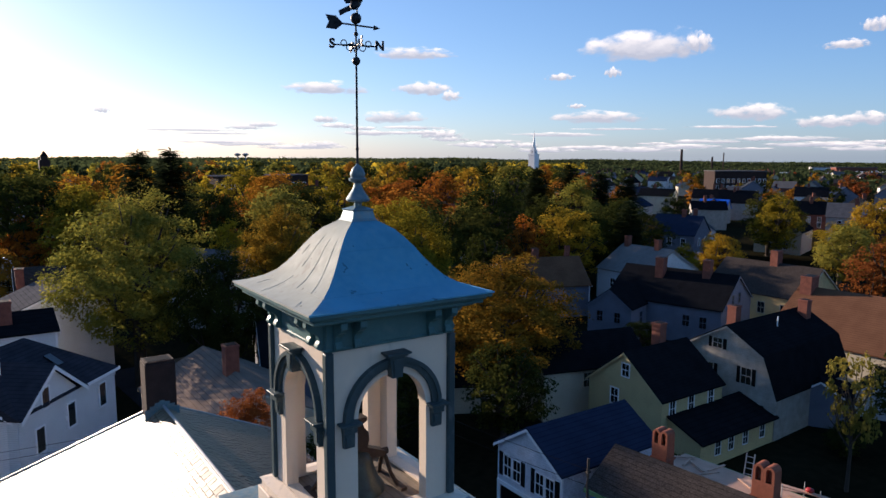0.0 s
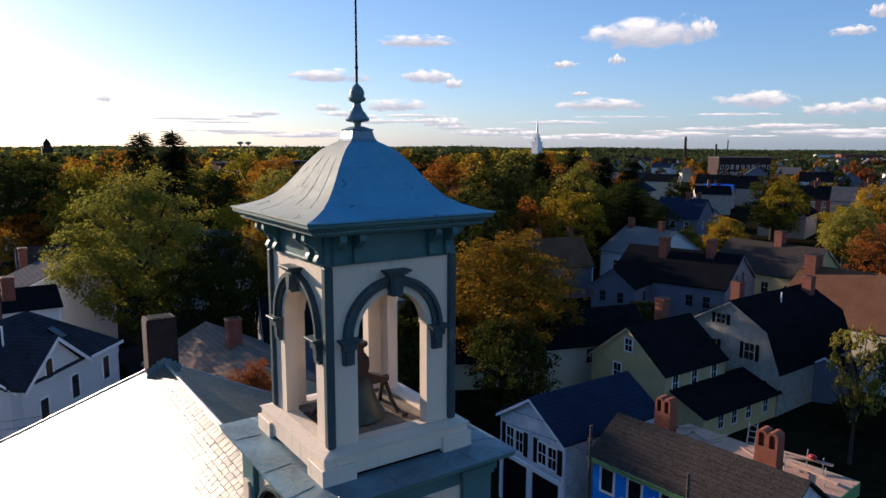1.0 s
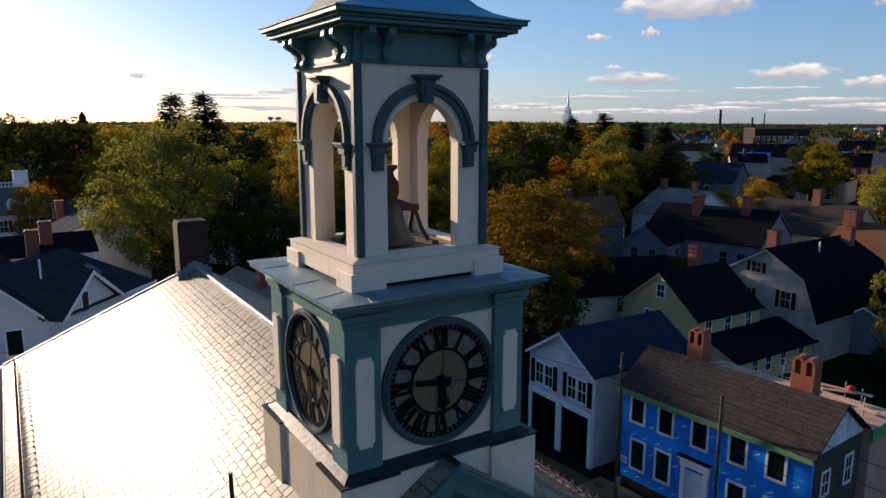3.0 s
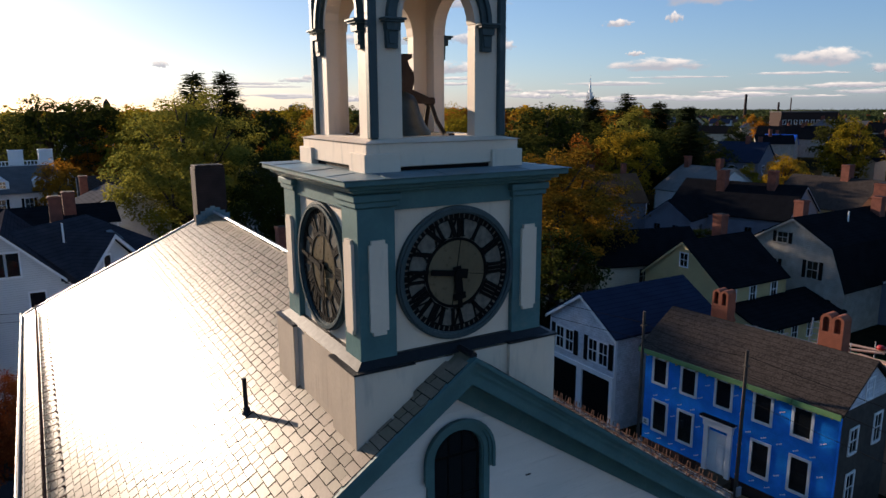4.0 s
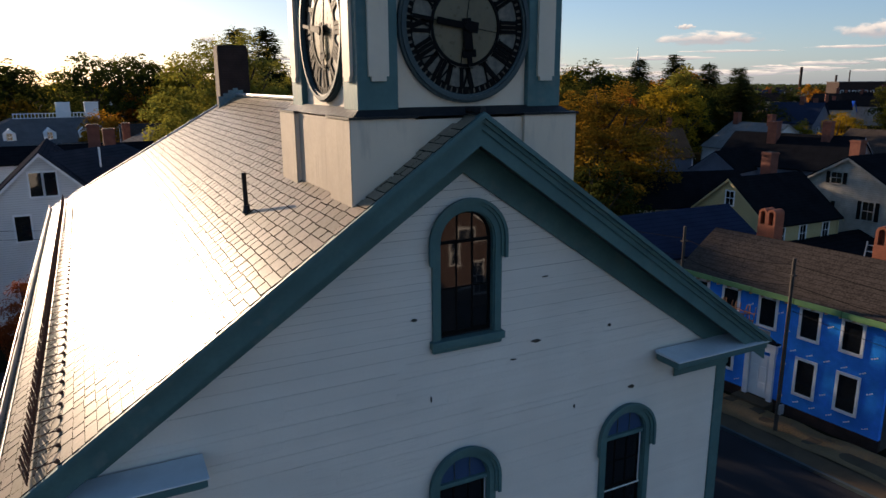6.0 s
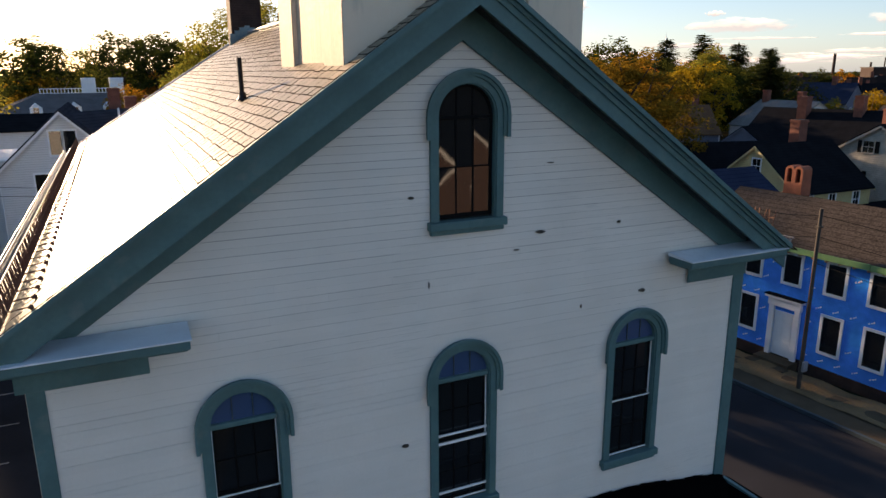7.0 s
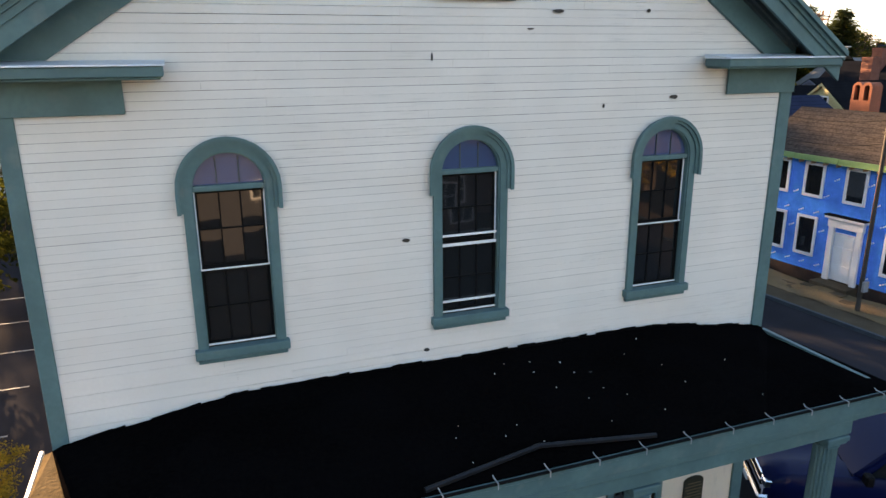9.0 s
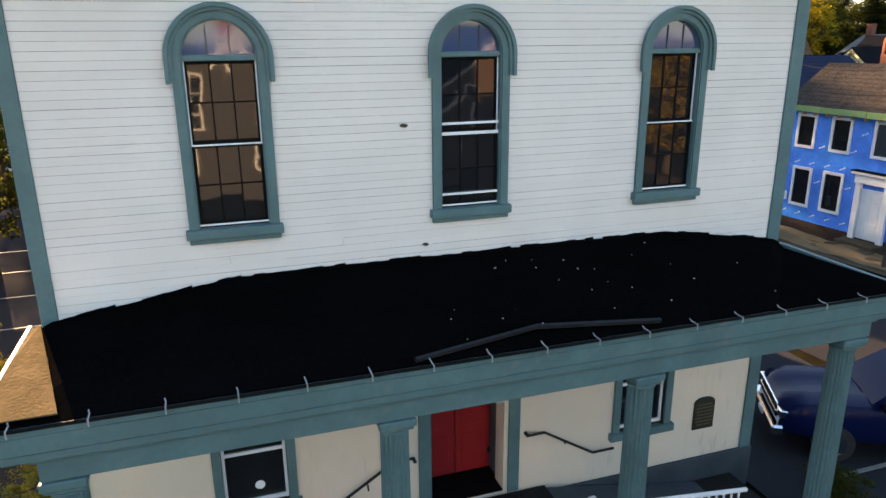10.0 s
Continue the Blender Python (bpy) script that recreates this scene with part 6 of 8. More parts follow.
# carriage barn with a weathered gable front
barn = gable_house("weathered pale blue-white carriage barn with dark blue roof", pose(19.75, 19.2, 0, 0, 0, -90), 5.2, 7.6, 5.2, 6.85, SID_BLUEGREY, ROOF_NAVY, name="carriage_barn")
for u in (-1.75, -0.95, 0.95, 1.75):
    window(barn, Matrix.Translation((u, 0, 3.4)), 0.62, 1.2, WHITE, fw=0.06)
for u in (-2.32, -0.42, 0.42, 2.32):
    part("shutter", boxes((u - 0.16, u + 0.16, -0.05, -0.002, 3.3, 4.7)), BLACKP, barn)
# the dark inside each bay is a flat black panel on the wall
for s in (-1, 1):
    part("garage_opening", boxes((s * 1.28 - 1.05, s * 1.28 + 1.05, -0.012, 0.0, -0.1, 2.7)), BLACKP, barn, "flat black panel standing in for a dark garage bay")
part("bay_post", boxes((-0.22, 0.22, -0.1, -0.013, -0.1, 2.72), (-2.6, -2.34, -0.1, -0.013, -0.1, 2.72), (2.34, 2.6, -0.1, -0.013, -0.1, 2.72), (-2.6, 2.6, -0.12, -0.013, 2.72, 2.98), bevel=0.01), WHITE, barn)

yel = gable_house("pale yellow clapboard house with a dark roof", pose(35.2, 25.75, 0, 0, 0, -90), 7.0, 7.2, 4.35, 7.1, SID_YELLOW, ROOF_DK, wins=[("f", 0.1, 5.3, 0.65, 0.95), ("f", -0.9, 2.9, 0.7, 1.2), ("r", 1.2, 3.0, 0.6, 1.1), ("r", 3.4, 3.0, 0.6, 1.1), ("r", 5.8, 3.0, 0.6, 1.1)], chimneys=[(-0.6, 4.6, 5.5, 8.7, 0.8, 0.8)], rake=SID_YELLOW)
part("lean_to", plate([(3.48, -0.5), (6.3, -0.5), (6.3, 1.9), (3.48, 3.0)], [], lambda u, v, k: (u, 0.8 + k, v), 9.2), SID_YELLOW, yel)
part("lean_to_roof", plate([(3.4, 3.05), (6.6, 1.82), (6.6, 1.95), (3.4, 3.18)], [], lambda u, v, k: (u, 0.6 + k, v), 9.6), ROOF_DK, yel)
for u in (2.0, 3.6, 5.4, 7.6):
    window(yel, Matrix.Translation((6.3, u + 0.8, 0.7)) @ Matrix.Rotation(math.pi / 2, 4, "Z"), 0.6, 1.05, WHITE, fw=0.05)
gam = gable_house("weathered grey shingled gambrel house with a dark roof", pose(45.0, 23.7, 0, 0, 0, -88), 8.6, 12, 3.4, 8.25, SID_GREY, ROOF_DK, wins=[("f", -0.8, 6.3, 0.8, 0.8), ("f", 1.8, 3.9, 0.8, 1.3), ("f", 2.6, 1.2, 0.8, 1.3), ("f", -1.5, 3.6, 0.8, 1.3)], chimneys=[(-1.4, 3.2, 6.5, 9.3, 0.8, 0.8), (0.9, 10.6, 6.0, 9.3, 0.8, 0.8)], knee=(3.2, 6.35), shutters=BLACKP, rake=SID_GREY, trim=SID_GREY)
part("vent_pipe", rod((1.2, 5.5, 7.4), (1.2, 5.5, 8.5), 0.06), WHITE, gam)

gable_house("grey-roofed pale house with brick chimneys among trees", pose(81.5, 56.8, 0, 0, 0, 0), 12.0, 9.2, 4.5, 7.8, SID_WHITE, ROOF_PALE, chimneys=[(-0.3, 8.2, 6.5, 9.3, 0.8, 0.8), (-0.3, 2.4, 6.5, 9.2, 0.8, 0.8)], wins=[("l", 2, 2.0, 0.9, 1.3), ("l", 6, 2.0, 0.9, 1.3), ("f", 0, 2.0, 0.9, 1.3)], rake=SID_GREY)
gable_house("slate-blue gabled house in deep shade", pose(57.2, 47.0, 0, 0, 0, -72), 5.4, 9, 4.1, 6.1, SID_SLATEBLUE, ROOF_DK, wins=[("f", -1.2, 2.2, 0.7, 1.2), ("f", 1.0, 2.2, 0.7, 1.2), ("r", 3, 2.0, 0.8, 1.3), ("r", 6, 2.0, 0.8, 1.3)], rake=SID_SLATEBLUE, trim=SID_SLATEBLUE)
# slate-blue siding here carries the shade lying on the walls
gable_house("long dark-roofed house with a pale grey gable end", pose(70.0, 38.7, 0, 0, 0, 15), 10.6, 14, 4.4, 7.7, SID_SLATEBLUE, ROOF_DK, chimneys=[(-0.6, 3.4, 6, 9.4, 1.1, 0.9), (-1.2, 9.0, 6, 9.2, 1.3, 1.0)], wins=[("f", -1.5, 4.4, 0.7, 1.2), ("f", 0.8, 4.4, 0.7, 1.2), ("l", 2, 2, 0.8, 1.3), ("l", 4, 2, 0.8, 1.3)], rake=SID_SLATEBLUE, trim=SID_SLATEBLUE)
gable_house("yellow house with a wide dark brown roof and brick chimney", pose(84.0, 36.0, 0, 0, 0, 2), 10, 13, 4.2, 7.6, SID_YELLOW, ROOF_BROWN, chimneys=[(0, 6.0, 6, 9.4, 1.3, 1.0)], wins=[("l", 2, 1.8, 0.9, 1.4), ("l", 5, 1.8, 0.9, 1.4), ("f", 0, 1.8, 0.9, 1.4)], rake=SID_BEIGE, trim=SID_BEIGE)
gable_house("large low house with a rust-brown roof", pose(73.0, 13.0, 0, 0, 0, 4), 15, 19, 3.2, 7.4, SID_BEIGE, ROOF_RUST, chimneys=[(-0.5, 18.0, 6, 8.8, 1.8, 1.2)], wins=[("l", 3, 1.0, 0.9, 1.3), ("l", 8, 1.0, 0.9, 1.3)], rake=SID_BEIGE, trim=SID_BEIGE)
gable_house("beige house wall behind the maple", pose(43.5, 32.5, 0, 0, 0, 75), 6.0, 10, 4.2, 6.4, SID_BEIGE, ROOF_DK, wins=[("l", 2, 2.6, 0.7, 1.2), ("l", 6, 2.6, 0.7, 1.2), ("b", 0, 2.6, 0.7, 1.2)], rake=SID_BEIGE, trim=SID_BEIGE)
gable_house("low beige outbuilding behind the maple", pose(36.0, 36.5, 0, 0, 0, 62), 5.0, 9, 2.4, 4.0, SID_BEIGE, ROOF_DK)
gable_house("house with a tan shingle roof and blue gable", pose(66.0, 61.0, 0, 0, 0, 70), 8.0, 12, 4.3, 7.6, SID_SLATEBLUE, ROOF_RUST, chimneys=[(0.0, 6.5, 6, 9.0, 0.8, 0.8), (1.5, 1.0, 5, 9.0, 0.6, 0.6)])
gable_house("dark shed with a pale gable in shade", pose(51.0, 19.0, 0, 0, 0, -60), 5.0, 6, 2.2, 3.8, SID_SLATEBLUE, ROOF_DK, name="shed")
gable_house("white gabled house with a small round window", pose(58.0, 74.0, 0, 0, 0, -35), 8, 9, 5.0, 8.6, SID_BEIGE, ROOF_DK, chimneys=[(0.6, 5, 6, 9.9, 1.2, 0.8)])
gable_house("dark grey garden shed behind the gambrel house", pose(57.0, 16.5, 0, 0, 0, -75), 4.6, 5, 2.0, 3.6, SID_BLUEGREY, ROOF_DK, name="shed")

# left side: white house with two front gables
white = thing("house", "white clapboard house with an oblique gabled wing and a dark roof lightened as by haze", "house", Matrix.Translation((0, 0, 0)))
part("wall", boxes((-16, -4.4, 41.5, 49, -0.5, 7.0)), SID_WHITE, white)
WF = pose(-1.57, 37.75, 0, 0, 0, 50)   # the oblique wing: local x along its front, y inwards


def oblique(bm):
    bm.transform(WF)
    return bm


part("wing_wall", oblique(boxes((-2.9, 6.7, 0.05, 8.0, -0.5, 7.2))), SID_WHITE, white)
bm = bmesh.new()
lo = [bm.verts.new(p) for p in ((-3.2, -0.2, 7.15), (6.95, -0.2, 7.15), (6.95, 8.3, 7.15), (-3.2, 8.3, 7.15))]
hi = [bm.verts.new(p) for p in ((-3.2, 4.2, 9.95), (3.6, 4.2, 9.95))]
for f in ((lo[0], lo[1], hi[1], hi[0]), (lo[1], lo[2], hi[1]), (lo[2], lo[3], hi[0], hi[1]), (lo[3], lo[0], hi[0]), lo[::-1]):
    bm.faces.new(f)
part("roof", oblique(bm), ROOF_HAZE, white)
part("eave_board", oblique(boxes((2.95, 6.97, -0.24, -0.2, 6.98, 7.17), (6.955, 6.99, -0.2, 8.3, 6.98, 7.17))), WHITE, white)
part("gable_wall", oblique(plate([(-2.85, 6.9), (2.85, 6.9), (0, 9.25)], [], lambda u, v, k: (u, k, v), 3.0)), SID_WHITE, white)
for e in (-1, 1):
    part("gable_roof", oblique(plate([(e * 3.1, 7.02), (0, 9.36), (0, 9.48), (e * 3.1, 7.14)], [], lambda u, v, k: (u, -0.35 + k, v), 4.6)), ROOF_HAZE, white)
    part("rake_board", oblique(plate([(e * 3.1, 6.78), (0, 9.12), (0, 9.37), (e * 3.1, 7.03)], [], lambda u, v, k: (u, -0.38 + k, v), 0.03)), WHITE, white)
    part("rake_soffit", oblique(plate([(e * 3.1, 6.98), (0, 9.32), (0, 9.35), (e * 3.1, 7.01)], [], lambda u, v, k: (u, -0.345 + k, v), 0.34)), WHITE, white)
for u, z, w, h in ((-0.55, 7.0, 0.62, 1.15), (1.75, 4.95, 0.72, 1.45), (-1.2, 4.5, 0.72, 1.45), (5.1, 5.05, 0.7, 1.5), (5.1, 1.8, 0.7, 1.5), (1.75, 1.8, 0.72, 1.5)):
    window(white, WF @ Matrix.Translation((u, 0.0, z)), w, h, WHITE, bars=False)
part("wall_lamp", oblique(boxes((1.05, 1.2, -0.12, -0.002, 5.5, 5.75), bevel=0.02)), WHITE, white)
part("vent_pipe", oblique(rod((-0.75, 2.6, 8.5), (-0.75, 2.6, 10.1), 0.06)), WHITE, white)
chimney(white, -4.2, 44.0, 9.0, 11.2, 0.75, 0.75)
part("skylight", boxes((-0.3, 0.3, -0.55, 0.55, 0.0, 0.1)), GLASS, white).matrix_basis = WF @ pose(3.2, 2.0, 8.62, 32.5, 0, 0)
g = gable_house("white front gable of the clapboard house with a wide window", pose(-7.1, 36.0, 0, 0, 0, 0), 6.6, 11.0, 6.95, 10.1, SID_WHITE, ROOF_HAZE, name="gable_wing")
for u, z, w, h in ((-0.32, 7.75, 0.6, 1.3), (0.4, 7.75, 0.6, 1.3), (-1.2, 5.3, 0.75, 1.4), (1.4, 5.3, 0.75, 1.4), (-1.4, 1.4, 0.85, 1.5), (1.2, 1.4, 0.85, 1.5)):
    window(g, Matrix.Translation((u, 0, z)), w, h, WHITE, bars=False)
gable_house("low dark-roofed house with a white eave and brick chimney", pose(0.3, 57.0, 0, 0, 0, 90), 8, 14, 7.9, 8.9, SID_WHITE, ROOF_DK, chimneys=[(-1.9, 3.3, 7.5, 10.3, 0.9, 0.9)], wins=[("l", 3, 5, 0.8, 1.3)])
gable_house("pale house with a shallow gable and light grey roof", pose(2.0, 65.0, 0, 0, 0, 4), 8.4, 8, 7.2, 9.0, SID_WHITE, ROOF_GREY)
gable_house("brick-walled house beside a white mansion", pose(3.6, 79.0, 0, 0, 0, 88), 7, 4.6, 7.0, 9.3, BRICK, ROOF_BROWN, chimneys=[(-2.6, 4.2, 5, 9.7, 1.3, 0.8)])
gable_house("low house with a mottled, sun-toned tan roof and brick chimney", pose(9.65, 33.4, 0, 0, 0, 0), 9.4, 12.6, 4.3, 6.7, SID_BEIGE, ROOF_TAN, chimneys=[(-0.15, 5.4, 5.5, 8.7, 0.95, 0.85)], rake=SID_BEIGE)
gable_house("dark grey house with a pointed dormer", pose(22.0, 47.5, 0, 0, 0, 75), 8.0, 7, 4.6, 8.2, SID_SLATEBLUE, ROOF_DK, wins=[("l", 2.0, 3.0, 0.7, 1.3), ("l", 5.0, 3.0, 0.7, 1.3)])
gable_house("pointed blue dormer with a white-framed window", pose(17.0, 47.8, 0, 0, 0, -12), 1.7, 3.0, 6.3, 7.8, SID_SLATEBLUE, ROOF_DK, wins=[("f", 0, 5.3, 0.6, 1.1)], name="dormer", over=0.15)
gable_house("white-gabled house seen between trees", pose(24.0, 77.0, 0, 0, 0, 30), 8, 10, 5.5, 9.4, SID_WHITE, ROOF_GREY, wins=[("f", -1.5, 4, 0.8, 1.3), ("f", 1.5, 4, 0.8, 1.3)])

# the mansion with a hipped roof, white chimneys and dormers
man = thing("mansion", "white mansion with hipped roof, white chimneys, dormers and roof balustrade", "house", pose(-7.9, 101, 0.9, 0, 0, 6))
part("wall", boxes((-12, 7.2, -8, 6, -1.5, 5.6)), SID_WHITE, man)
bm = bmesh.new()
lo = [bm.verts.new(p) for p in ((-12.5, -8.5, 5.6), (7.7, -8.5, 5.6), (7.7, 6.5, 5.6), (-12.5, 6.5, 5.6))]
hi = [bm.verts.new(p) for p in ((-5.5, -3, 8.6), (4.5, -3, 8.6), (4.5, 2, 8.6), (-5.5, 2, 8.6))]
for i in range(4):
    bm.faces.new((lo[i], lo[(i + 1) % 4], hi[(i + 1) % 4], hi[i]))
bm.faces.new(hi)
bm.faces.new(lo[::-1])
part("roof", bm, ROOF_GREY, man)
for x in (0.8, 4.3):
    chimney(man, x, 0, 8.0, 10.6, 1.7, 1.1, WHITE)
part("balustrade", boxes((-5.3, 4.3, -2.9, -2.8, 9.2, 9.3), (-5.3, 4.3, -2.9, -2.8, 8.65, 8.72)), WHITE, man)
for k in range(24):
    x = -5.2 + k * 0.41
    part("baluster", boxes((x - 0.05, x + 0.05, -2.9, -2.8, 8.72, 9.2)), WHITE, man)
for x in (-6, -1.6, 2.4, 4.3, 6.2):
    d = part("dormer", plate([(-0.7, 0), (0.7, 0), (0.7, 1.0), (0, 1.6), (-0.7, 1.0)], [], lambda u, v, k, x=x: (x + u, -7.4 + k, 6.0 + v), 3.0), WHITE, man)
    window(d, Matrix.Translation((x, -7.4, 6.25)), 0.6, 0.8, WHITE)
for x in (-10, -7.5, -5, -2, 1, 3.4, 5.8):
    for z in (1.0, 3.5):
        window(man, Matrix.Translation((x, -8, z)), 0.9, 1.4, WHITE, shutters=BLACKP)


# ---- across the street, behind the camera: what the panes mirror ----
gable_house("dark grey house with white trim across the front street", pose(-2.0, -30.0, 0, 0, 0, 180), 8.5, 9, 5.0, 7.8, mat("dark_grey_siding", (0.05, 0.05, 0.053), 0.7, boards=0.13), ROOF_DK, wins=[("f", -2.2, 4.0, 1.0, 1.5), ("f", 2.2, 4.0, 1.0, 1.5), ("f", -2.2, 1.0, 1.0, 1.5), ("f", 2.2, 1.0, 1.0, 1.5), ("f", 0, 6.8, 0.9, 1.3)], chimneys=[(0, 5, 8, 10.8, 0.9, 0.9)])
gable_house("white house with grey shutters across the front street", pose(-16.0, -32.0, 0, 0, 0, 180), 9.0, 10, 5.0, 8.0, SID_WHITE, ROOF_GREY, wins=[("f", -2.4, 3.6, 0.9, 1.5), ("f", 0, 3.6, 0.9, 1.5), ("f", 2.4, 3.6, 0.9, 1.5), ("f", -2.4, 0.9, 0.9, 1.5), ("f", 2.4, 0.9, 0.9, 1.5)])
gable_house("brown house with white trim across the front street", pose(12.5, -27.0, 0, 0, 0, 180), 9.0, 9, 5.0, 8.6, mat("brown_siding", (0.1, 0.06, 0.042), 0.7, boards=0.13), ROOF_DK, wins=[("f", 0, 6.0, 0.8, 1.2), ("f", -2.4, 3.8, 0.9, 1.5), ("f", 2.4, 3.8, 0.9, 1.5), ("f", -2.4, 0.9, 0.9, 1.5), ("f", 2.4, 0.9, 0.9, 1.5)])


# ---- poles and wires ----
def utility_pole(x, y, top, label):
    p = thing("utility_pole", label, "pole", Matrix.Translation((x, y, 0)), "utility poles")
    part("post", rod((0, 0, -0.2), (0, 0, top), 0.085, 0.065, 12), POLE, p, smooth=True)
    part("bracket", boxes((-0.12, 0.12, -0.09, 0.09, top - 0.7, top - 0.64)), POLE, p)
    part("meter_box", boxes((-0.12, 0.12, -0.2, -0.1, 0.9, 1.3), bevel=0.01), LEADW, p)


utility_pole(18.74, 8.32, 7.25, "bare wooden utility pole before the blue house")
utility_pole(18.5, 13.6, 7.55, "bare wooden utility pole beside the barn")


def wire(a, b, sag, r=0.012):
    pts = []
    for k in range(13):
        t = k / 12
        p = Vector(a).lerp(Vector(b), t)
        p.z -= sag * 4 * t * (1 - t)
        pts.append(p)
    w = part("overhead_wire", pipe(pts, r, 5), BLACKP)
    tagged(w, "thin black overhead wire between poles", "wire", "overhead wires")


wire((18.74, 8.32, 7.0), (18.5, 13.6, 7.0), 0.25)
wire((18.74, 8.32, 6.2), (18.5, 13.6, 6.2), 0.3)
wire((18.74, 8.32, 7.0), (20.6, -20, 7.0), 0.5)
wire((18.74, 8.32, 6.2), (20.6, -20, 6.2), 0.6)
wire((18.74, 8.32, 5.2), (20.6, -20, 5.0), 0.7)
wire((18.5, 13.6, 7.0), (14.5, 45, 7.5), 0.6)
wire((18.5, 13.6, 6.2), (14.5, 45, 6.6), 0.6)
wire((-14, 20, 6.5), (-12, -8, 6.6), 0.6)
wire((-14, 34, 6.8), (6, 34.5, 5.6), 0.3)
wire((-14, 34, 6.3), (6, 34.5, 5.2), 0.3)


# ---- the pickup ----
def pickup(m, paint, label):
    """Nose at local x = 0 looking along -x; y across."""
    t = thing("pickup_truck", label, "truck", m)
    W = 0.96
    secs = [(0.0, 0.55, 0.98, 0.80), (0.12, 0.5, 1.1, 0.9), (0.5, 0.45, 1.17, W), (1.5, 0.45, 1.22, W), (1.75, 0.45, 1.24, W), (3.9, 0.45, 1.22, W), (5.6, 0.5, 1.22, W)]
    bm = bmesh.new()
    rows = []
    for x, z0, z1, w in secs:
        rows.append([bm.verts.new((x, y, z)) for y, z in ((-w * 0.93, z0), (-w, z0 + 0.2), (-w, z1 - 0.22), (-w * 0.9, z1 - 0.03), (-w * 0.45, z1 + 0.02), (-w * 0.3, z1 - 0.005), (w * 0.3, z1 - 0.005), (w * 0.45, z1 + 0.02), (w * 0.9, z1 - 0.03), (w, z1 - 0.22), (w, z0 + 0.2), (w * 0.93, z0))])
    for a, b in zip(rows, rows[1:]):
        for k in range(12):
            bm.faces.new((a[k], a[(k + 1) % 12], b[(k + 1) % 12], b[k]))
    bm.faces.new(rows[0])
    bm.faces.new(rows[-1][::-1])
    bmesh.ops.recalc_face_normals(bm, faces=bm.faces)
    body = part("body", bm, paint, t, smooth=True)
    cab = bmesh.new()
    v = [cab.verts.new(p) for p in ((1.55, -0.9, 1.2), (1.55, 0.9, 1.2), (3.95, 0.9, 1.2), (3.95, -0.9, 1.2), (2.35, -0.72, 1.86), (2.35, 0.72, 1.86), (3.75, 0.74, 1.88), (3.75, -0.74, 1.88))]
    for f in ((0, 3, 2, 1), (4, 5, 6, 7), (0, 1, 5, 4), (1, 2, 6, 5), (2, 3, 7, 6), (3, 0, 4, 7)):
        cab.faces.new([v[i] for i in f])
    bmesh.ops.bevel(cab, geom=list(cab.edges), offset=0.06, segments=2, affect="EDGES")
    part("cab", cab, paint, t, smooth=True)
    ws = bmesh.new()
    for q in (((1.66, -0.78, 1.27), (1.66, 0.78, 1.27), (2.31, 0.65, 1.8), (2.31, -0.65, 1.8)),):
        n = Vector((-0.64, 0, 0.78)) * 0.012
        ws.faces.new([ws.verts.new(Vector(p) + n) for p in q])
    part("windscreen", ws, GLASS, t)
    for s in (-1, 1):
        sw = bmesh.new()
        for x0, x1, x2, x3 in ((1.85, 2.75, 2.75, 2.42), (2.83, 3.75, 3.62, 2.83)):
            sw.faces.new([sw.verts.new((x, s * (0.905 - (z - 1.2) * 0.25 + 0.012), z)) for x, z in ((x0, 1.26), (x1, 1.26), (x2, 1.78), (x3, 1.78))])
        part("side_window", sw, GLASS, t)
        part("mirror", boxes((1.7, 1.86, min(s * 0.98, s * 1.2), max(s * 0.98, s * 1.2), 1.2, 1.42), bevel=0.03), BLACKP, t)
        part("headlight", boxes((-0.02, 0.14, min(s * 0.62, s * 0.88), max(s * 0.62, s * 0.88), 0.78, 0.95), bevel=0.02), CHROME, t)
        part("door_handle", boxes((2.55, 2.75, min(s * 0.95, s * 0.985), max(s * 0.95, s * 0.985), 1.05, 1.09), bevel=0.008), CHROME, t)
        for x in (1.0, 4.6):
            wh = rod((x, s * 0.78, 0.38), (x, s * 0.985, 0.38), 0.38, steps=24)
            tyre = part("wheel", wh, TYRE, t, smooth=True)
            part("rim", rod((x, s * 0.97, 0.38), (x, s * 0.995, 0.38), 0.24, steps=20), CHROME, tyre)
    part("grille", boxes((-0.03, 0.04, -0.6, 0.6, 0.68, 0.98), bevel=0.01), BLACKP, t)
    part("grille_trim", boxes((-0.05, -0.01, -0.66, 0.66, 0.97, 1.02), (-0.05, -0.01, -0.66, 0.66, 0.81, 0.85), bevel=0.008), CHROME, t)
    part("bumper", boxes((-0.14, 0.1, -0.9, 0.9, 0.42, 0.62), bevel=0.04), CHROME, t)
    part("plate_bar", boxes((-0.16, -0.142, -0.15, 0.15, 0.47, 0.57)), WHITE, t)
    bed = bmesh.new()
    box(bed, 4.05, 5.5, -0.8, 0.8, 1.1, 1.235)
    part("bed_floor", bed, BLACKP, t)
    return t


pickup(pose(7.15, 1.25, 0, 0, 0, -30), CAR_BLUE, "dark blue pickup truck with chrome grille parked beside the church")


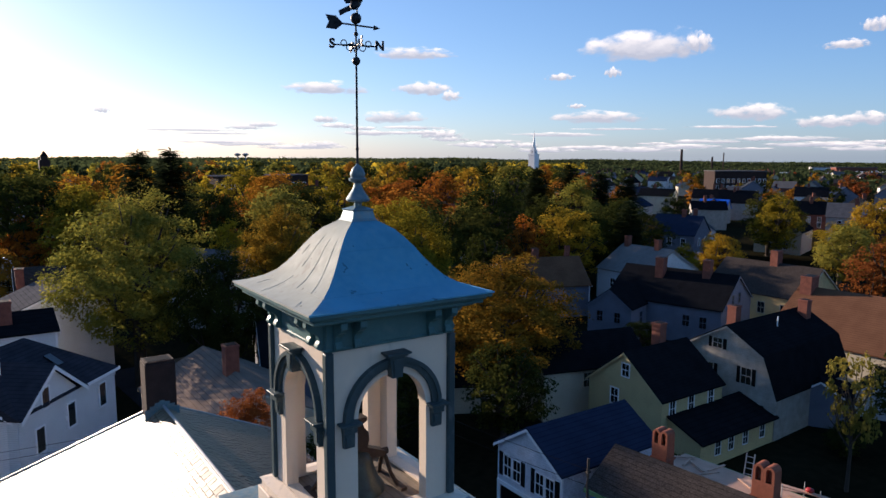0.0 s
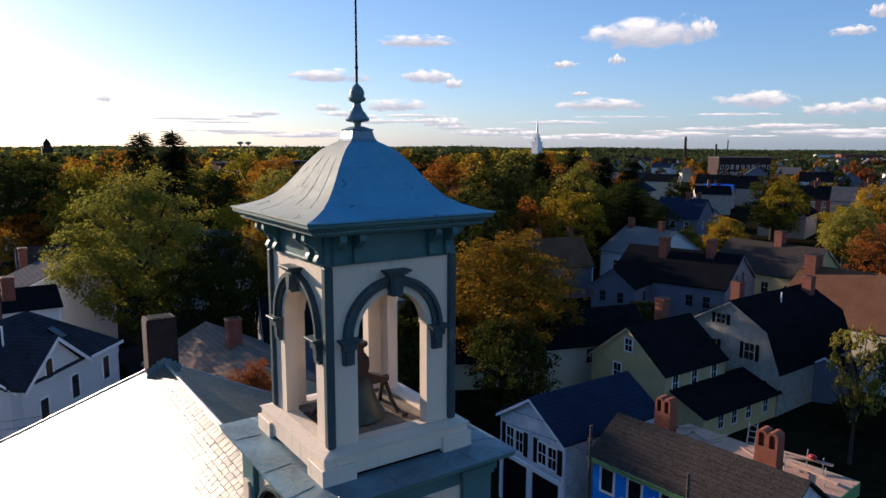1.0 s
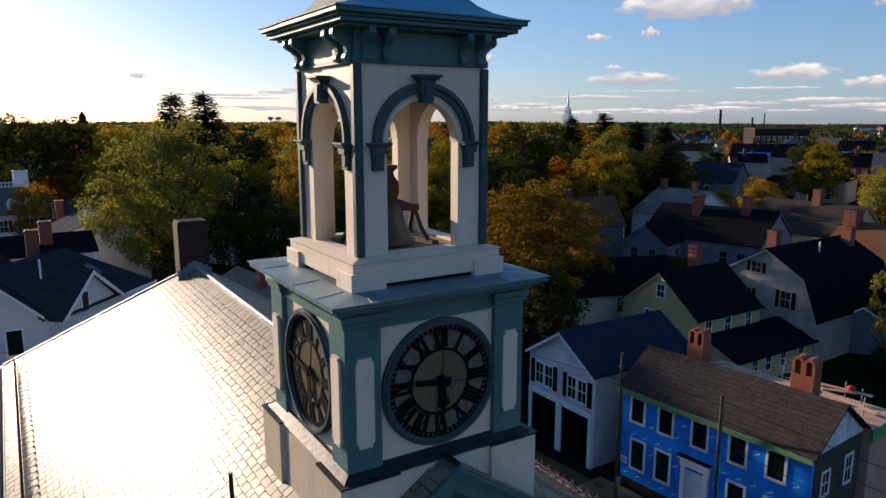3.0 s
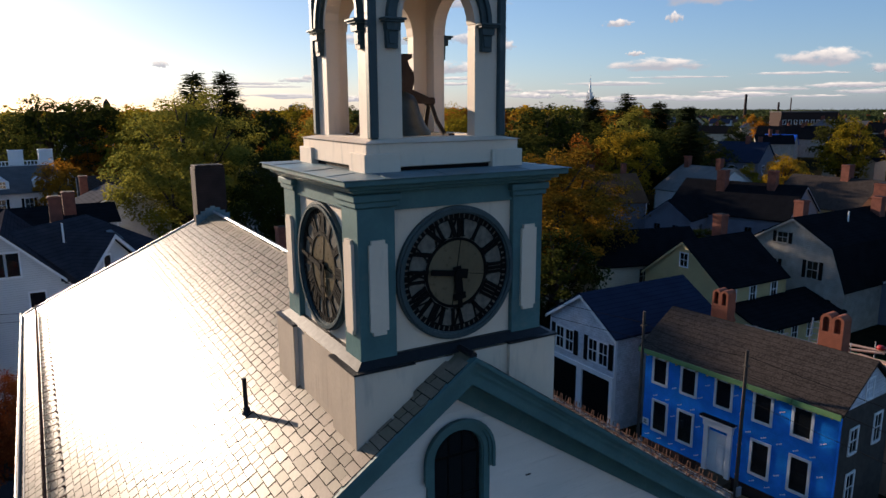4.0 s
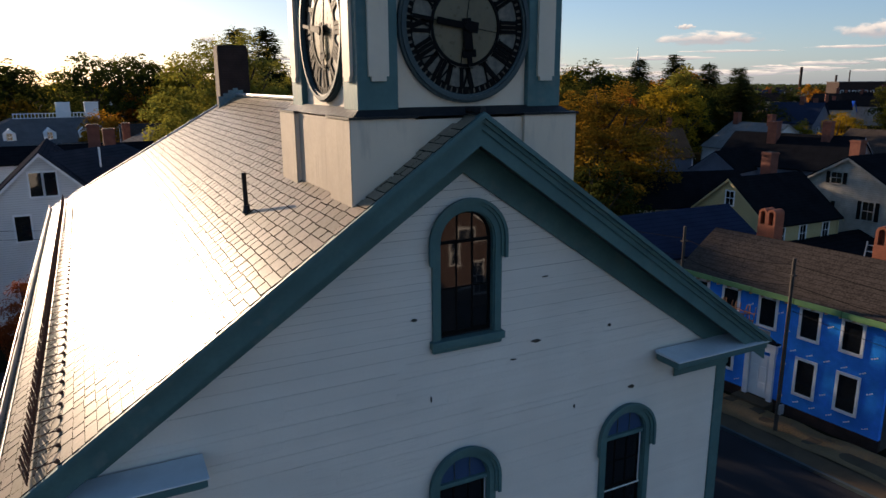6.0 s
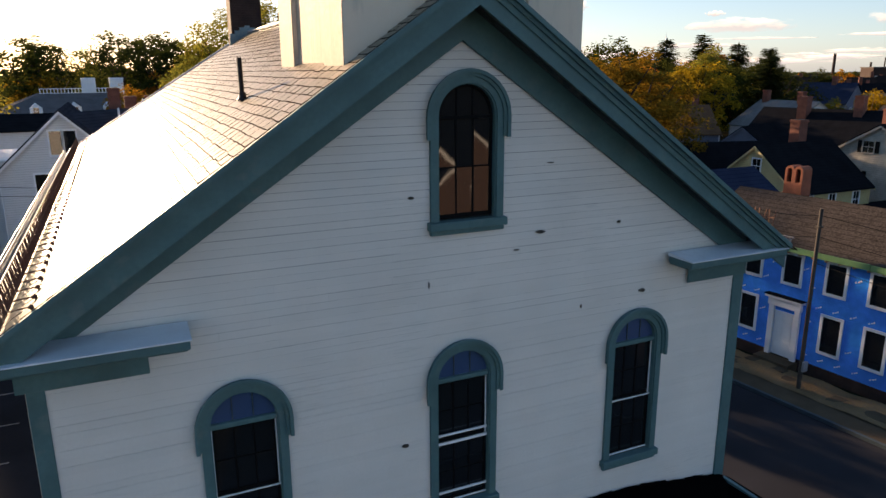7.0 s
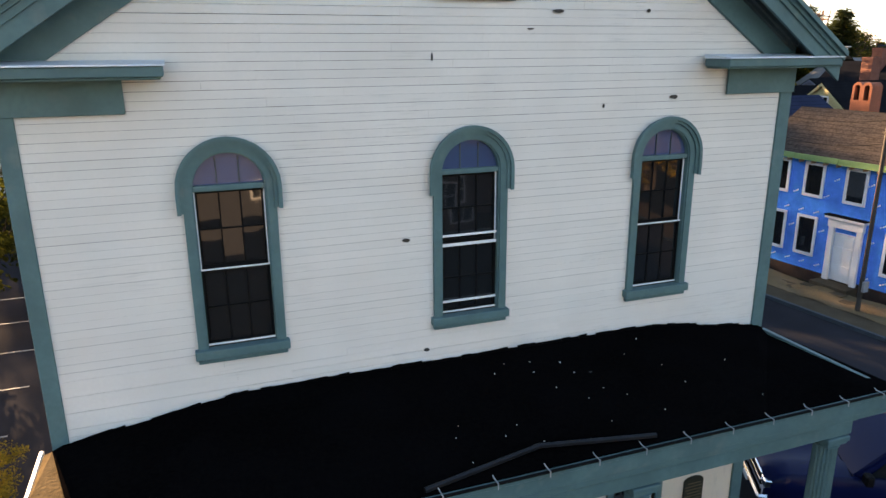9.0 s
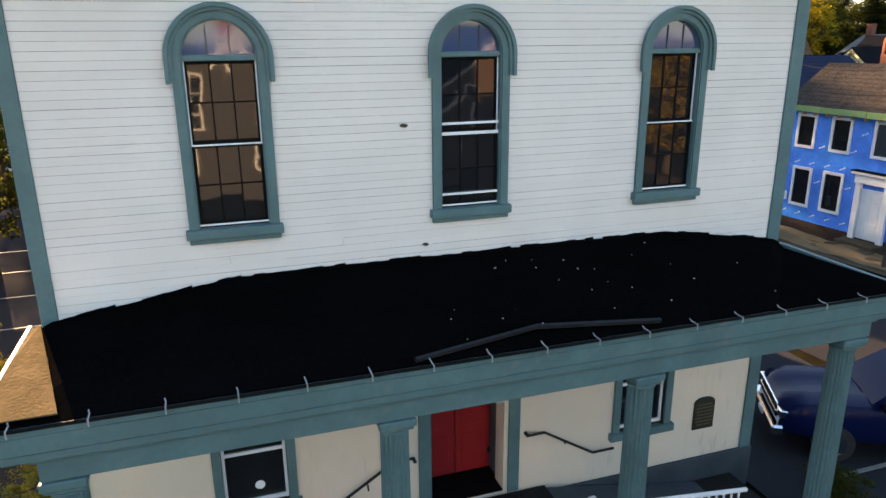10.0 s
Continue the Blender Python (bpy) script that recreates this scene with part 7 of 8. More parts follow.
# ---- trees ----
def crown_mesh(seed, clumps, per, leaf, low=0.28, spread=1.0, puff=1.0):
    """Leaves in flattened sprays on an uneven, gappy crown: unit tree, 1 high, crown about 0.66 across."""
    r = random.Random(seed)
    vs, fs = [], []
    for c in range(clumps):
        p = Vector((r.gauss(0, 1), r.gauss(0, 1), r.gauss(0, 1))).normalized()
        wob = 1 + 0.3 * noise.noise(p * 1.9 + Vector((seed * 3.1, 0, 0))) + 0.22 * noise.noise(p * 4.7 + Vector((0, seed * 1.7, 0)))
        p = p * (0.3 + 0.7 * r.random() ** 0.45)
        taper = 1.0 - 0.22 * max(0, p.z) - 0.12 * max(0, -p.z - 0.4)
        centre = Vector((p.x * 0.32 * wob * taper * spread, p.y * 0.32 * wob * taper * spread, low + (1 - low) * 0.5 + p.z * (1 - low) * 0.5 * min(1.08, wob)))
        size = r.uniform(0.035, 0.075) * puff
        out = (Vector((p.x, p.y, 0.55 + 0.5 * p.z))).normalized()
        for k in range(per):
            while True:
                q = Vector((r.uniform(-1, 1), r.uniform(-1, 1), r.uniform(-1, 1)))
                if q.length < 1:
                    break
            q = Vector((q.x, q.y, q.z * 0.75 - 0.15 * (q.x * q.x + q.y * q.y))) * size
            n = (out + Vector((r.uniform(-1, 1), r.uniform(-1, 1), r.uniform(-0.6, 0.9))) * 0.9).normalized()
            u = Matrix.Rotation(r.uniform(0, 6.28), 3, n) @ n.orthogonal().normalized()
            v = n.cross(u)
            s = leaf * r.uniform(0.6, 1.25)
            o = centre + q
            i = len(vs)
            vs += [tuple(o - u * s), tuple(o - v * s * 0.6 + n * s * 0.15), tuple(o + u * s), tuple(o + v * s * 0.6 + n * s * 0.15)]
            fs.append((i, i + 1, i + 2, i + 3))
    a = np.array(vs)
    lo, hi = a[:, 2].min(), a[:, 2].max()
    a[:, 2] = low * 0.9 + (a[:, 2] - lo) / (hi - lo) * (1 - low * 0.9)
    a[:, :2] *= 0.33 * spread / np.percentile(np.hypot(a[:, 0], a[:, 1]), 97)
    me = bpy.data.meshes.new("crown")
    me.from_pydata([tuple(p) for p in a.tolist()], [], fs)
    me.materials.append(None)
    return me


def trunk_mesh(seed, fork=0.3):
    r = random.Random(seed)
    bm = rod((0, 0, -0.02), (0.005, 0.005, fork), 0.026, 0.019, 9)
    rod((0.005, 0.005, fork), (r.uniform(-0.03, 0.03), r.uniform(-0.03, 0.03), 0.86), 0.018, 0.003, 7, bm)
    for k in range(11):
        a = r.uniform(0, 6.28)
        z = fork * 0.9 + 0.36 * k / 10
        L = 0.3 - 0.13 * k / 10
        mid = (math.cos(a) * L * 0.5, math.sin(a) * L * 0.5, z + 0.09)
        end = (math.cos(a + 0.3) * L, math.sin(a + 0.3) * L, z + 0.2 + r.uniform(-0.03, 0.1))
        rod((0, 0, z), mid, 0.011, 0.007, 6, bm)
        rod(mid, end, 0.007, 0.002, 5, bm)
        rod(mid, (mid[0] * 1.5 + r.uniform(-0.08, 0.08), mid[1] * 1.5 + r.uniform(-0.08, 0.08), z + 0.3), 0.006, 0.002, 5, bm)
    me = bpy.data.meshes.new("trunk")
    bm.to_mesh(me)
    bm.free()
    me.materials.append(BARK)
    return me


def conifer_mesh(seed, whorls=52, ragged=0.5):
    """Whorls of drooping boughs with flat twigs, sparse towards a thin leader."""
    r = random.Random(seed)
    vs, fs = [], []

    def blade(o, d, w, s):
        i = len(vs)
        vs.extend((tuple(o - w * s * 0.4), tuple(o + w * s * 0.4), tuple(o + d * s * 2.2 + w * s * 0.25), tuple(o + d * s * 2.2 - w * s * 0.25)))
        fs.append((i, i + 1, i + 2, i + 3))
    for t in range(whorls):
        z = 0.06 + 0.93 * (t / whorls) ** 0.9
        rad = 0.25 * (1 - z) ** 0.72 + 0.012
        for k in range(11 if z < 0.85 else 6):
            a = r.uniform(0, 6.283)
            L = rad * (1 - ragged * r.random()) * (1.15 if r.random() < 0.15 else 1.0)
            rise = -0.22 + 0.5 * z + r.uniform(-0.12, 0.12)
            d = Vector((math.cos(a), math.sin(a), 0))
            w = Vector((-math.sin(a), math.cos(a), 0))
            zz = z + r.uniform(-0.012, 0.012)
            n = max(4, int(L / 0.018))
            for j in range(n):
                f = (j + 0.6) / n
                o = d * L * f + Vector((0, 0, zz + rise * L * f + 0.1 * L * f * f))
                s = 0.02 * (1.15 - 0.5 * f)
                for e in (-1, 1):
                    dd = (d * 0.75 + w * e * r.uniform(0.5, 1.1) + Vector((0, 0, r.uniform(-0.5, 0.1)))).normalized()
                    blade(o, dd, dd.cross(Vector((0, 0, 1))).normalized() * 0.8 + Vector((0, 0, r.uniform(-0.4, 0.4))), s * r.uniform(0.7, 1.2))
    for k in range(10):
        blade(Vector((0, 0, 0.95 + 0.005 * k)), Vector((r.uniform(-0.4, 0.4), r.uniform(-0.4, 0.4), 1)).normalized(), Vector((1, 0, 0)), 0.008)
    me = bpy.data.meshes.new("needles")
    me.from_pydata(vs, [], fs)
    me.materials.append(None)
    return me


NEAR_CROWNS = [crown_mesh(11, 330, 120, 0.0075), crown_mesh(12, 320, 120, 0.0075, 0.22)]
MID_CROWNS = [crown_mesh(21, 170, 46, 0.0145, 0.18, 1.0, 1.15), crown_mesh(22, 160, 46, 0.015, 0.14, 1.0, 1.15), crown_mesh(23, 165, 46, 0.015, 0.2, 1.0, 1.15)]
FAR_CROWNS = [crown_mesh(31, 60, 14, 0.042, 0.08, 1.0, 1.5), crown_mesh(32, 58, 14, 0.044, 0.05, 1.0, 1.5)]
BARE_CROWN = crown_mesh(41, 170, 40, 0.0055, 0.3)
SPARSE_CROWN = crown_mesh(42, 60, 24, 0.022, 0.3)
CONIFERS = [conifer_mesh(51), conifer_mesh(52, 46, 0.6)]
TRUNKS = [trunk_mesh(61), trunk_mesh(62, 0.25)]
CONIFER_TRUNK = bpy.data.meshes.new("trunk")
bm = rod((0, 0, -0.02), (0, 0, 0.97), 0.02, 0.002, 8)
bm.to_mesh(CONIFER_TRUNK)
bm.free()
CONIFER_TRUNK.materials.append(BARK)
# olive and needle tones are raised a little to hold haze
LEAF = {
    "olive": leaf_mat("olive_green_leaves", (0.105, 0.114, 0.026), (0.36, 0.285, 0.05), 0.015),
    "green": leaf_mat("dark_green_leaves", (0.017, 0.024, 0.007), (0.075, 0.08, 0.017), 0.015),
    "gold": leaf_mat("golden_leaves", (0.2, 0.13, 0.015), (0.56, 0.34, 0.03), 0.015),
    "orange": leaf_mat("orange_leaves", (0.16, 0.065, 0.012), (0.55, 0.22, 0.028), 0.015),
    "mixed": leaf_mat("turning_green_and_orange_leaves", (0.055, 0.057, 0.01), (0.46, 0.275, 0.028), 0.02),
    "red": leaf_mat("red_leaves", (0.3, 0.03, 0.012), (0.65, 0.1, 0.03), 0.01),
    "brown": leaf_mat("russet_leaves", (0.14, 0.04, 0.015), (0.36, 0.12, 0.03), 0.015),
    "needle": leaf_mat("dark_conifer_needles", (0.02, 0.031, 0.016), (0.06, 0.075, 0.03), 0.01),
}
WORDS = {"olive": "olive-green broadleaf tree touched with yellow", "green": "dark green broadleaf tree in shade", "gold": "golden yellow autumn tree", "orange": "orange autumn maple tree", "mixed": "autumn tree turning from green to orange", "red": "bright red autumn maple tree", "brown": "small russet-leaved autumn tree", "needle": "tall dark conifer tree"}


def tree(x, y, height, width, colour, crowns, seed, z=-0.1):
    r = random.Random(seed)
    t = thing("tree", WORDS[colour], "tree", Matrix.Translation((x, y, z)), "trees")
    conifer = colour == "needle"
    for nm, me in (("trunk", CONIFER_TRUNK if conifer else r.choice(TRUNKS)), ("crown", r.choice(CONIFERS if conifer else crowns))):
        o = new(nm, me)
        o.parent = t
        s = width / (0.46 if conifer else 0.66)
        o.matrix_basis = Matrix.Rotation(r.uniform(0, 6.28), 4, "Z") @ Matrix.Diagonal((s, s, height, 1))
        if nm == "crown":
            o.material_slots[0].link = "OBJECT"
            o.material_slots[0].material = LEAF[colour]
    return t


TREES = [
    (7.6, 60, 18.8, 14.0, "olive", "N"), (31.7, 36, 14.0, 13.0, "mixed", "N"), (7.7, 30, 8.6, 4.6, "brown", "N"), (-7.0, 24, 6.6, 4.0, "brown", "N"),
    (13.2, 52, 14.5, 9, "green", "N"), (24.6, 68, 16.5, 10, "mixed", "N"), (35, 57, 17.5, 12, "mixed", "N"), (41, 62, 16.5, 11, "green", "M"), (23, 58, 11, 8, "green", "M"),
    (56, 72, 13.0, 10, "green", "M"), (62, 79, 14.0, 11, "green", "M"), (50, 62, 12.0, 10, "green", "M"), (-2.5, 92, 11.0, 7, "orange", "M"), (17.4, 106, 22.3, 15, "needle", "M"), (22.6, 108, 22.6, 16, "needle", "M"), (23.7, 84, 13.5, 5, "gold", "M"), (26, 96, 17, 11, "green", "M"),
    (72.7, 69.4, 13.5, 11, "gold", "M"), (66, 72, 13, 8, "orange", "M"), (80, 78, 13.5, 11, "mixed", "M"), (57.8, 93.8, 16.3, 13, "orange", "M"), (50, 84, 15.5, 12, "mixed", "M"), (64, 100, 15.5, 13, "green", "M"),
    (103.5, 147.5, 17.7, 15, "orange", "M"), (114.9, 112, 19.8, 17, "needle", "M"), (108, 116, 18.8, 16, "needle", "M"), (121, 108, 17.8, 16, "needle", "M"), (126, 104, 16.8, 15, "needle", "M"), (94.9, 57.9, 9.6, 8, "gold", "M"), (101, 62, 9.0, 7, "gold", "M"), (89, 60, 8.5, 6, "mixed", "M"),
    (134, 70.7, 15, 11, "mixed", "M"), (140, 76, 14.5, 12, "green", "M"), (93, 32.5, 12, 9, "brown", "M"), (98, 30, 12.0, 11, "mixed", "M"), (132.6, 51.1, 14.6, 11, "gold", "M"), (110, 45, 12, 10, "olive", "M"), (118, 50, 11, 10, "mixed", "M"), (79, 22, 9.2, 4.5, "red", "M"),
    (41.5, 12.2, 9.6, 3.6, "olive", "B"), (52, 12, 9, 7, "green", "M"), (60, 8, 10, 8, "green", "M"), (47, 5, 8, 6, "olive", "M"),
    (4.6, 121, 19, 15, "green", "M"), (-2, 128, 19.5, 14, "green", "M"), (14.9, 160, 18, 16, "orange", "M"), (10, 112, 17.5, 13, "mixed", "M"), (3, 116, 12.5, 9, "orange", "M"), (-14, 114, 12.5, 9, "mixed", "M"), (-14, 118, 18, 15, "green", "M"),
    (55.6, 117.8, 18.5, 15, "mixed", "M"), (45, 110, 17.5, 14, "green", "M"), (70, 130, 17.5, 15, "mixed", "M"), (36, 98, 17, 13, "olive", "M"), (94.9, 74.6, 13, 12, "green", "M"), (101, 84, 14, 13, "green", "M"), (88, 92, 14.5, 13, "green", "M"),
    (85, 68, 14.6, 12, "needle", "M"), (81, 73, 13.5, 10, "green", "M"), (52, 38, 5, 5, "green", "M"), (27, 30, 8.5, 7, "green", "M"), (28, 44, 9.5, 8, "green", "M"), (20, 34, 7, 6, "green", "M"), (38, 44, 11, 9, "mixed", "M"),
    (-8.6, 5.0, 3.4, 2.6, "olive", "N"), (-12, 9, 5.0, 4.0, "mixed", "N"), (-11, 18, 7.0, 5.0, "green", "M"), (-16, 25, 9, 7, "olive", "M"), (-22, 38, 13, 10, "mixed", "M"), (-18, 60, 15, 11, "olive", "M"),
    # unseen, added: the first shades the street, the rest serve window reflections
    (11.5, 28, 5.5, 6, "green", "M"), (-24, -30, 8.5, 9, "green", "M"), (24, -28, 8, 9, "mixed", "M"), (4, -42, 8.5, 9, "green", "M"), (-10, -40, 8, 9, "green", "M"),
]
for k, (x, y, h, w, c, kind) in enumerate(TREES):
    tree(x, y, h, w, c, {"N": NEAR_CROWNS, "M": MID_CROWNS, "B": [SPARSE_CROWN]}[kind], 100 + k)

# half-bare tree behind the big one
t = thing("tree", "half-bare autumn tree with fine upper branches", "tree", Matrix.Translation((8.6, 64, 0)), "trees")
for nm, me, s in (("trunk", TRUNKS[0], 15), ("crown", BARE_CROWN, 15)):
    o = new(nm, me)
    o.parent = t
    o.matrix_basis = Matrix.Diagonal((s, s, 19.6, 1))
    if nm == "crown":
        o.material_slots[0].link = "OBJECT"
        o.material_slots[0].material = LEAF["olive"]

# shrubs
for k, (x, y, s, c) in enumerate(((6.0, -1.5, 1.2, "green"), (5.2, -2.6, 1.2, "green"), (4.2, -3.1, 1.1, "green"), (-6.4, 0.8, 1.1, "olive"), (-6.6, 3.0, 1.4, "olive"), (-6.5, -1.6, 1.3, "gold"), (24, 4, 2.0, "green"), (26, 1, 2.6, "olive"), (30, 16, 2.4, "green"), (33, 19, 2.2, "green"), (47, 15, 3, "green"), (29, 12, 2.6, "green"))):
    b = thing("shrub", "dense dark garden shrub" if c == "green" else "olive and yellow garden shrub", "shrub", Matrix.Translation((x, y, -0.1)), "shrubs")
    o = new("foliage", MID_CROWNS[k % 3])
    o.parent = b
    o.matrix_basis = Matrix.Rotation(k * 1.3, 4, "Z") @ Matrix.Translation((0, 0, -0.15 * s)) @ Matrix.Diagonal((s * 1.5, s * 1.5, s * 1.2, 1))
    o.material_slots[0].link = "OBJECT"
    o.material_slots[0].material = LEAF[c]
    part("stem", rod((0, 0, 0), (0, 0, s * 0.4), 0.05 * s, steps=6), BARK, b)


# ---- the town beyond ----
tr = random.Random(5)
keep = [(x, y) for x, y, *_ in TREES]
walls = [SID_WHITE, SID_BEIGE, SID_GREY, SID_GREY, BRICK, SID_SLATEBLUE, BRICK]
roofs = [ROOF_DK, ROOF_GREY, ROOF_DK, ROOF_BROWN, ROOF_NAVY, ROOF_DK]
eye = Vector((-5.2, -8.4))
spots = []
n_h = 0
while n_h < 190:
    az = radians(tr.choice((tr.uniform(44, 75), tr.uniform(44, 75), tr.uniform(2, 75))))
    d = 150 + 800 * tr.random() ** 1.2
    p = eye + Vector((math.sin(az), math.cos(az))) * d
    if any((p - q).length < 15 for q in spots):
        continue
    spots.append(p)
    hgt = tr.uniform(4.6, 7.2)
    w, L = tr.uniform(7, 10), tr.uniform(9, 14)
    wins = [("f", u, z, 0.9, 1.4) for u in (-1.8, 1.8) for z in (1.0, hgt - 2.2)] + [("l", u, z, 0.9, 1.4) for u in (2.2, 5.0, 7.6) for z in (1.0, hgt - 2.2)] if d < 330 else [("f", u, hgt - 2.4, 1.0, 1.5) for u in (-1.8, 1.8)] + [("l", u, hgt - 2.4, 1.0, 1.5) for u in (2.2, 6)]
    wm, rm = tr.choice(walls), tr.choice(roofs)
    name = {SID_WHITE: "white", SID_BEIGE: "beige", SID_GREY: "grey", SID_BLUEGREY: "pale grey", BRICK: "red brick", SID_SLATEBLUE: "slate-blue"}[wm]
    gable_house(f"{name} town house with a shingled gable roof", pose(p.x, p.y, low(d), 0, 0, tr.choice((-60, 30, 120, 210)) + tr.uniform(-15, 15)), w, L, hgt, hgt + w * tr.uniform(0.28, 0.42), wm, rm, wins=wins if d < 450 else (), chimneys=[(tr.uniform(-1, 1), L * 0.4, hgt, hgt + w * 0.42 + 1.0, 0.9, 0.8)], group="town houses", detail=False)
    n_h += 1
gable_house("white town house with a blue tarpaulin on its roof", pose(185.0, 121.0, 0, 0, 0, -40), 8, 10, 4.4, 7.4, SID_WHITE, BLUE_TARP, group="town houses", detail=False)
gable_house("grey town house with a blue tarpaulin on its roof", pose(200.0, 125.0, 0, 0, 0, 20), 7, 9, 4.6, 7.6, SID_GREY, BLUE_TARP, group="town houses", detail=False)
gable_house("small white house with a bright gable", pose(151.0, 81.0, 0, 0, 0, -58), 7, 9, 4.6, 7.6, SID_WHITE, ROOF_DK, wins=[("f", 0, 4.2, 0.7, 1.0), ("f", -1.6, 1.4, 0.8, 1.3), ("f", 1.6, 1.4, 0.8, 1.3)], group="town houses")
n_t = 0
while n_t < 260:
    az = radians(tr.uniform(-6, 76))
    d = 110 + 560 * tr.random() ** 0.8
    p = eye + Vector((math.sin(az), math.cos(az))) * d
    if any((p - q).length < 9 for q in spots) or any((p - Vector(q)).length < 7 for q in keep):
        continue
    town = math.degrees(az) > 46
    if town and tr.random() < 0.35:
        n_t += 1
        continue
    h = tr.uniform(8, 13.5) if town else tr.uniform(11, 18.5)
    tree(p.x, p.y, h, h * tr.uniform(0.7, 0.95), tr.choice(("green", "green", "mixed", "olive", "orange", "green", "gold") if not town else ("green", "green", "green", "mixed", "orange", "brown")), FAR_CROWNS if d > 230 else MID_CROWNS, 1000 + n_t, low(d) - 0.1)
    n_t += 1


def canopy(name, label, d0, d1, az0, az1, count, size, tall, colour, seed, leaves=22):
    """A far wood as one body: each tree a loose heap of leafy sprays."""
    r = random.Random(seed)
    vs, fs = [], []
    for k in range(count):
        az, d = radians(r.uniform(az0, az1)), d0 + (d1 - d0) * r.random() ** 0.7
        c = eye + Vector((math.sin(az), math.cos(az))) * d
        s = size * r.uniform(0.6, 1.3)
        h = tall * r.uniform(0.7, 1.1) * (1 + 0.35 * noise.noise(Vector((az * 9.0, d * 0.0004, seed * 2.3))))
        for j in range(leaves):
            p = Vector((r.gauss(0, 1), r.gauss(0, 1), r.gauss(0, 1))).normalized() * r.random() ** 0.4
            o = Vector((c.x + p.x * s * 0.8, c.y + p.y * s * 0.8, low(d) + h * 0.56 + p.z * h * 0.4))
            u = Vector((r.uniform(-1, 1), r.uniform(-1, 1), r.uniform(-0.5, 0.5))).normalized() * s * 0.42
            w = Vector((r.uniform(-0.5, 0.5), r.uniform(-0.5, 0.5), 1)).normalized() * min(s * 0.3, h * 0.16)
            i = len(vs)
            vs += [tuple(o - u), tuple(o - w), tuple(o + u), tuple(o + w)]
            fs.append((i, i + 1, i + 2, i + 3))
    me = bpy.data.meshes.new(name)
    me.from_pydata(vs, [], fs)
    me.materials.append(LEAF[colour])
    tagged(new(name, me), label, "woods", kind="stuff")


canopy("far_woods", "distant dark green autumn woods to the horizon", 520, 1900, -12, 44, 3400, 8, 14.5, "needle", 1)
canopy("far_woods", "distant dark trees between the town's roofs", 420, 1900, 44, 78, 1500, 6.5, 9.5, "needle", 5)
canopy("far_woods", "distant turning woods", 420, 1500, -12, 46, 800, 7, 14, "mixed", 2)
canopy("far_woods", "low wooded ridge on the horizon", 2600, 4200, -12, 50, 2600, 30, 21, "needle", 3, 14)
canopy("far_woods", "low wooded ridge on the horizon", 2600, 4200, 50, 78, 1300, 30, 15, "needle", 4, 14)

# white steeple
sp = thing("steeple", "white church steeple with a tall spire over the town", "steeple", pose(503, 556, 0, 0, 0, 10))
part("tower", boxes((-4.0, 4.0, -4.0, 4.0, -6, 21.5), (-4.4, 4.4, -4.4, 4.4, 21.5, 22.2)), WHITE, sp)
part("belfry", boxes((-2.7, 2.7, -2.7, 2.7, 22.2, 26.5), (-3.1, 3.1, -3.1, 3.1, 26.5, 27.1), (-1.9, 1.9, -1.9, 1.9, 27.1, 30), (-2.2, 2.2, -2.2, 2.2, 30, 30.4)), WHITE, sp)
part("louvre", boxes((-0.8, 0.8, -2.74, -2.7, 23.0, 25.8), (-2.74, -2.7, -0.8, 0.8, 23.0, 25.8)), LEADW, sp)
part("spire", rod((0, 0, 30.4), (0, 0, 47.5), 1.5, 0.05, 8), WHITE, sp)
# brick mill with rows of windows
for (x, y, w, L, h, a, lab) in ((375, 232, 32, 14, 12.5, -30, "long red brick mill with rows of windows"), (110, 301, 46, 12, 11.5, 10, "long low red brick school building")):
    mill = thing("mill_building", lab, "building", pose(x, y, 0, 0, 0, a))
    part("wall", boxes((-w / 2, w / 2, 0, L, 0, h)), BRICK_DK, mill)
    part("roof", boxes((-w / 2 - 0.4, w / 2 + 0.4, -0.4, L + 0.4, h, h + 0.5)), ROOF_GREY, mill)
    for i in range(int(w / 3.2)):
        for z in (2.0, 6.0, 10.0):
            if z < h - 2.5:
                window(mill, Matrix.Translation((-w / 2 + 2 + i * 3.2, 0, z)), 1.4, 2.2, WHITE, bars=False, fw=0.2)
for (x, y, h, r) in ((799, 589, 30, 2.0), (878, 596, 20, 1.6), (893, 588, 26, 0.9)):
    st = thing("smokestack", "tall dark industrial smokestack on the skyline", "chimney", Matrix.Translation((x, y, 0)), "smokestacks")
    part("shaft", rod((0, 0, -9), (0, 0, h), r, r * 0.8, 14), BRICK_DK, st)
    part("rim", rod((0, 0, h - 1), (0, 0, h), r * 0.9, r * 0.9, 14), IRON, st)
for (x, y) in ((467, 1415), (480, 1405)):
    wt = thing("water_tower", "water tower on the horizon", "water tower", Matrix.Translation((x, y, -9)), "water towers")
    part("tank", revolve([(1.5, 0), (6, 2.5), (6.5, 5), (1, 7)], 0, 0, 24, 14), LEADW, wt)
    part("leg", rod((0, 0, -12), (0, 0, 24), 1.2), LEADW, wt)
lt = thing("church_tower", "dark square church tower above the trees", "tower", pose(38.8, 489, -5))
part("tower", boxes((-3, 3, -3, 3, 0, 22), (-2, 2, -2, 2, 22, 24.5)), BRICK_DK, lt)
part("cap", rod((0, 0, 24.5), (0, 0, 27.5), 2.2, 0.3, 8), ROOF_DK, lt)
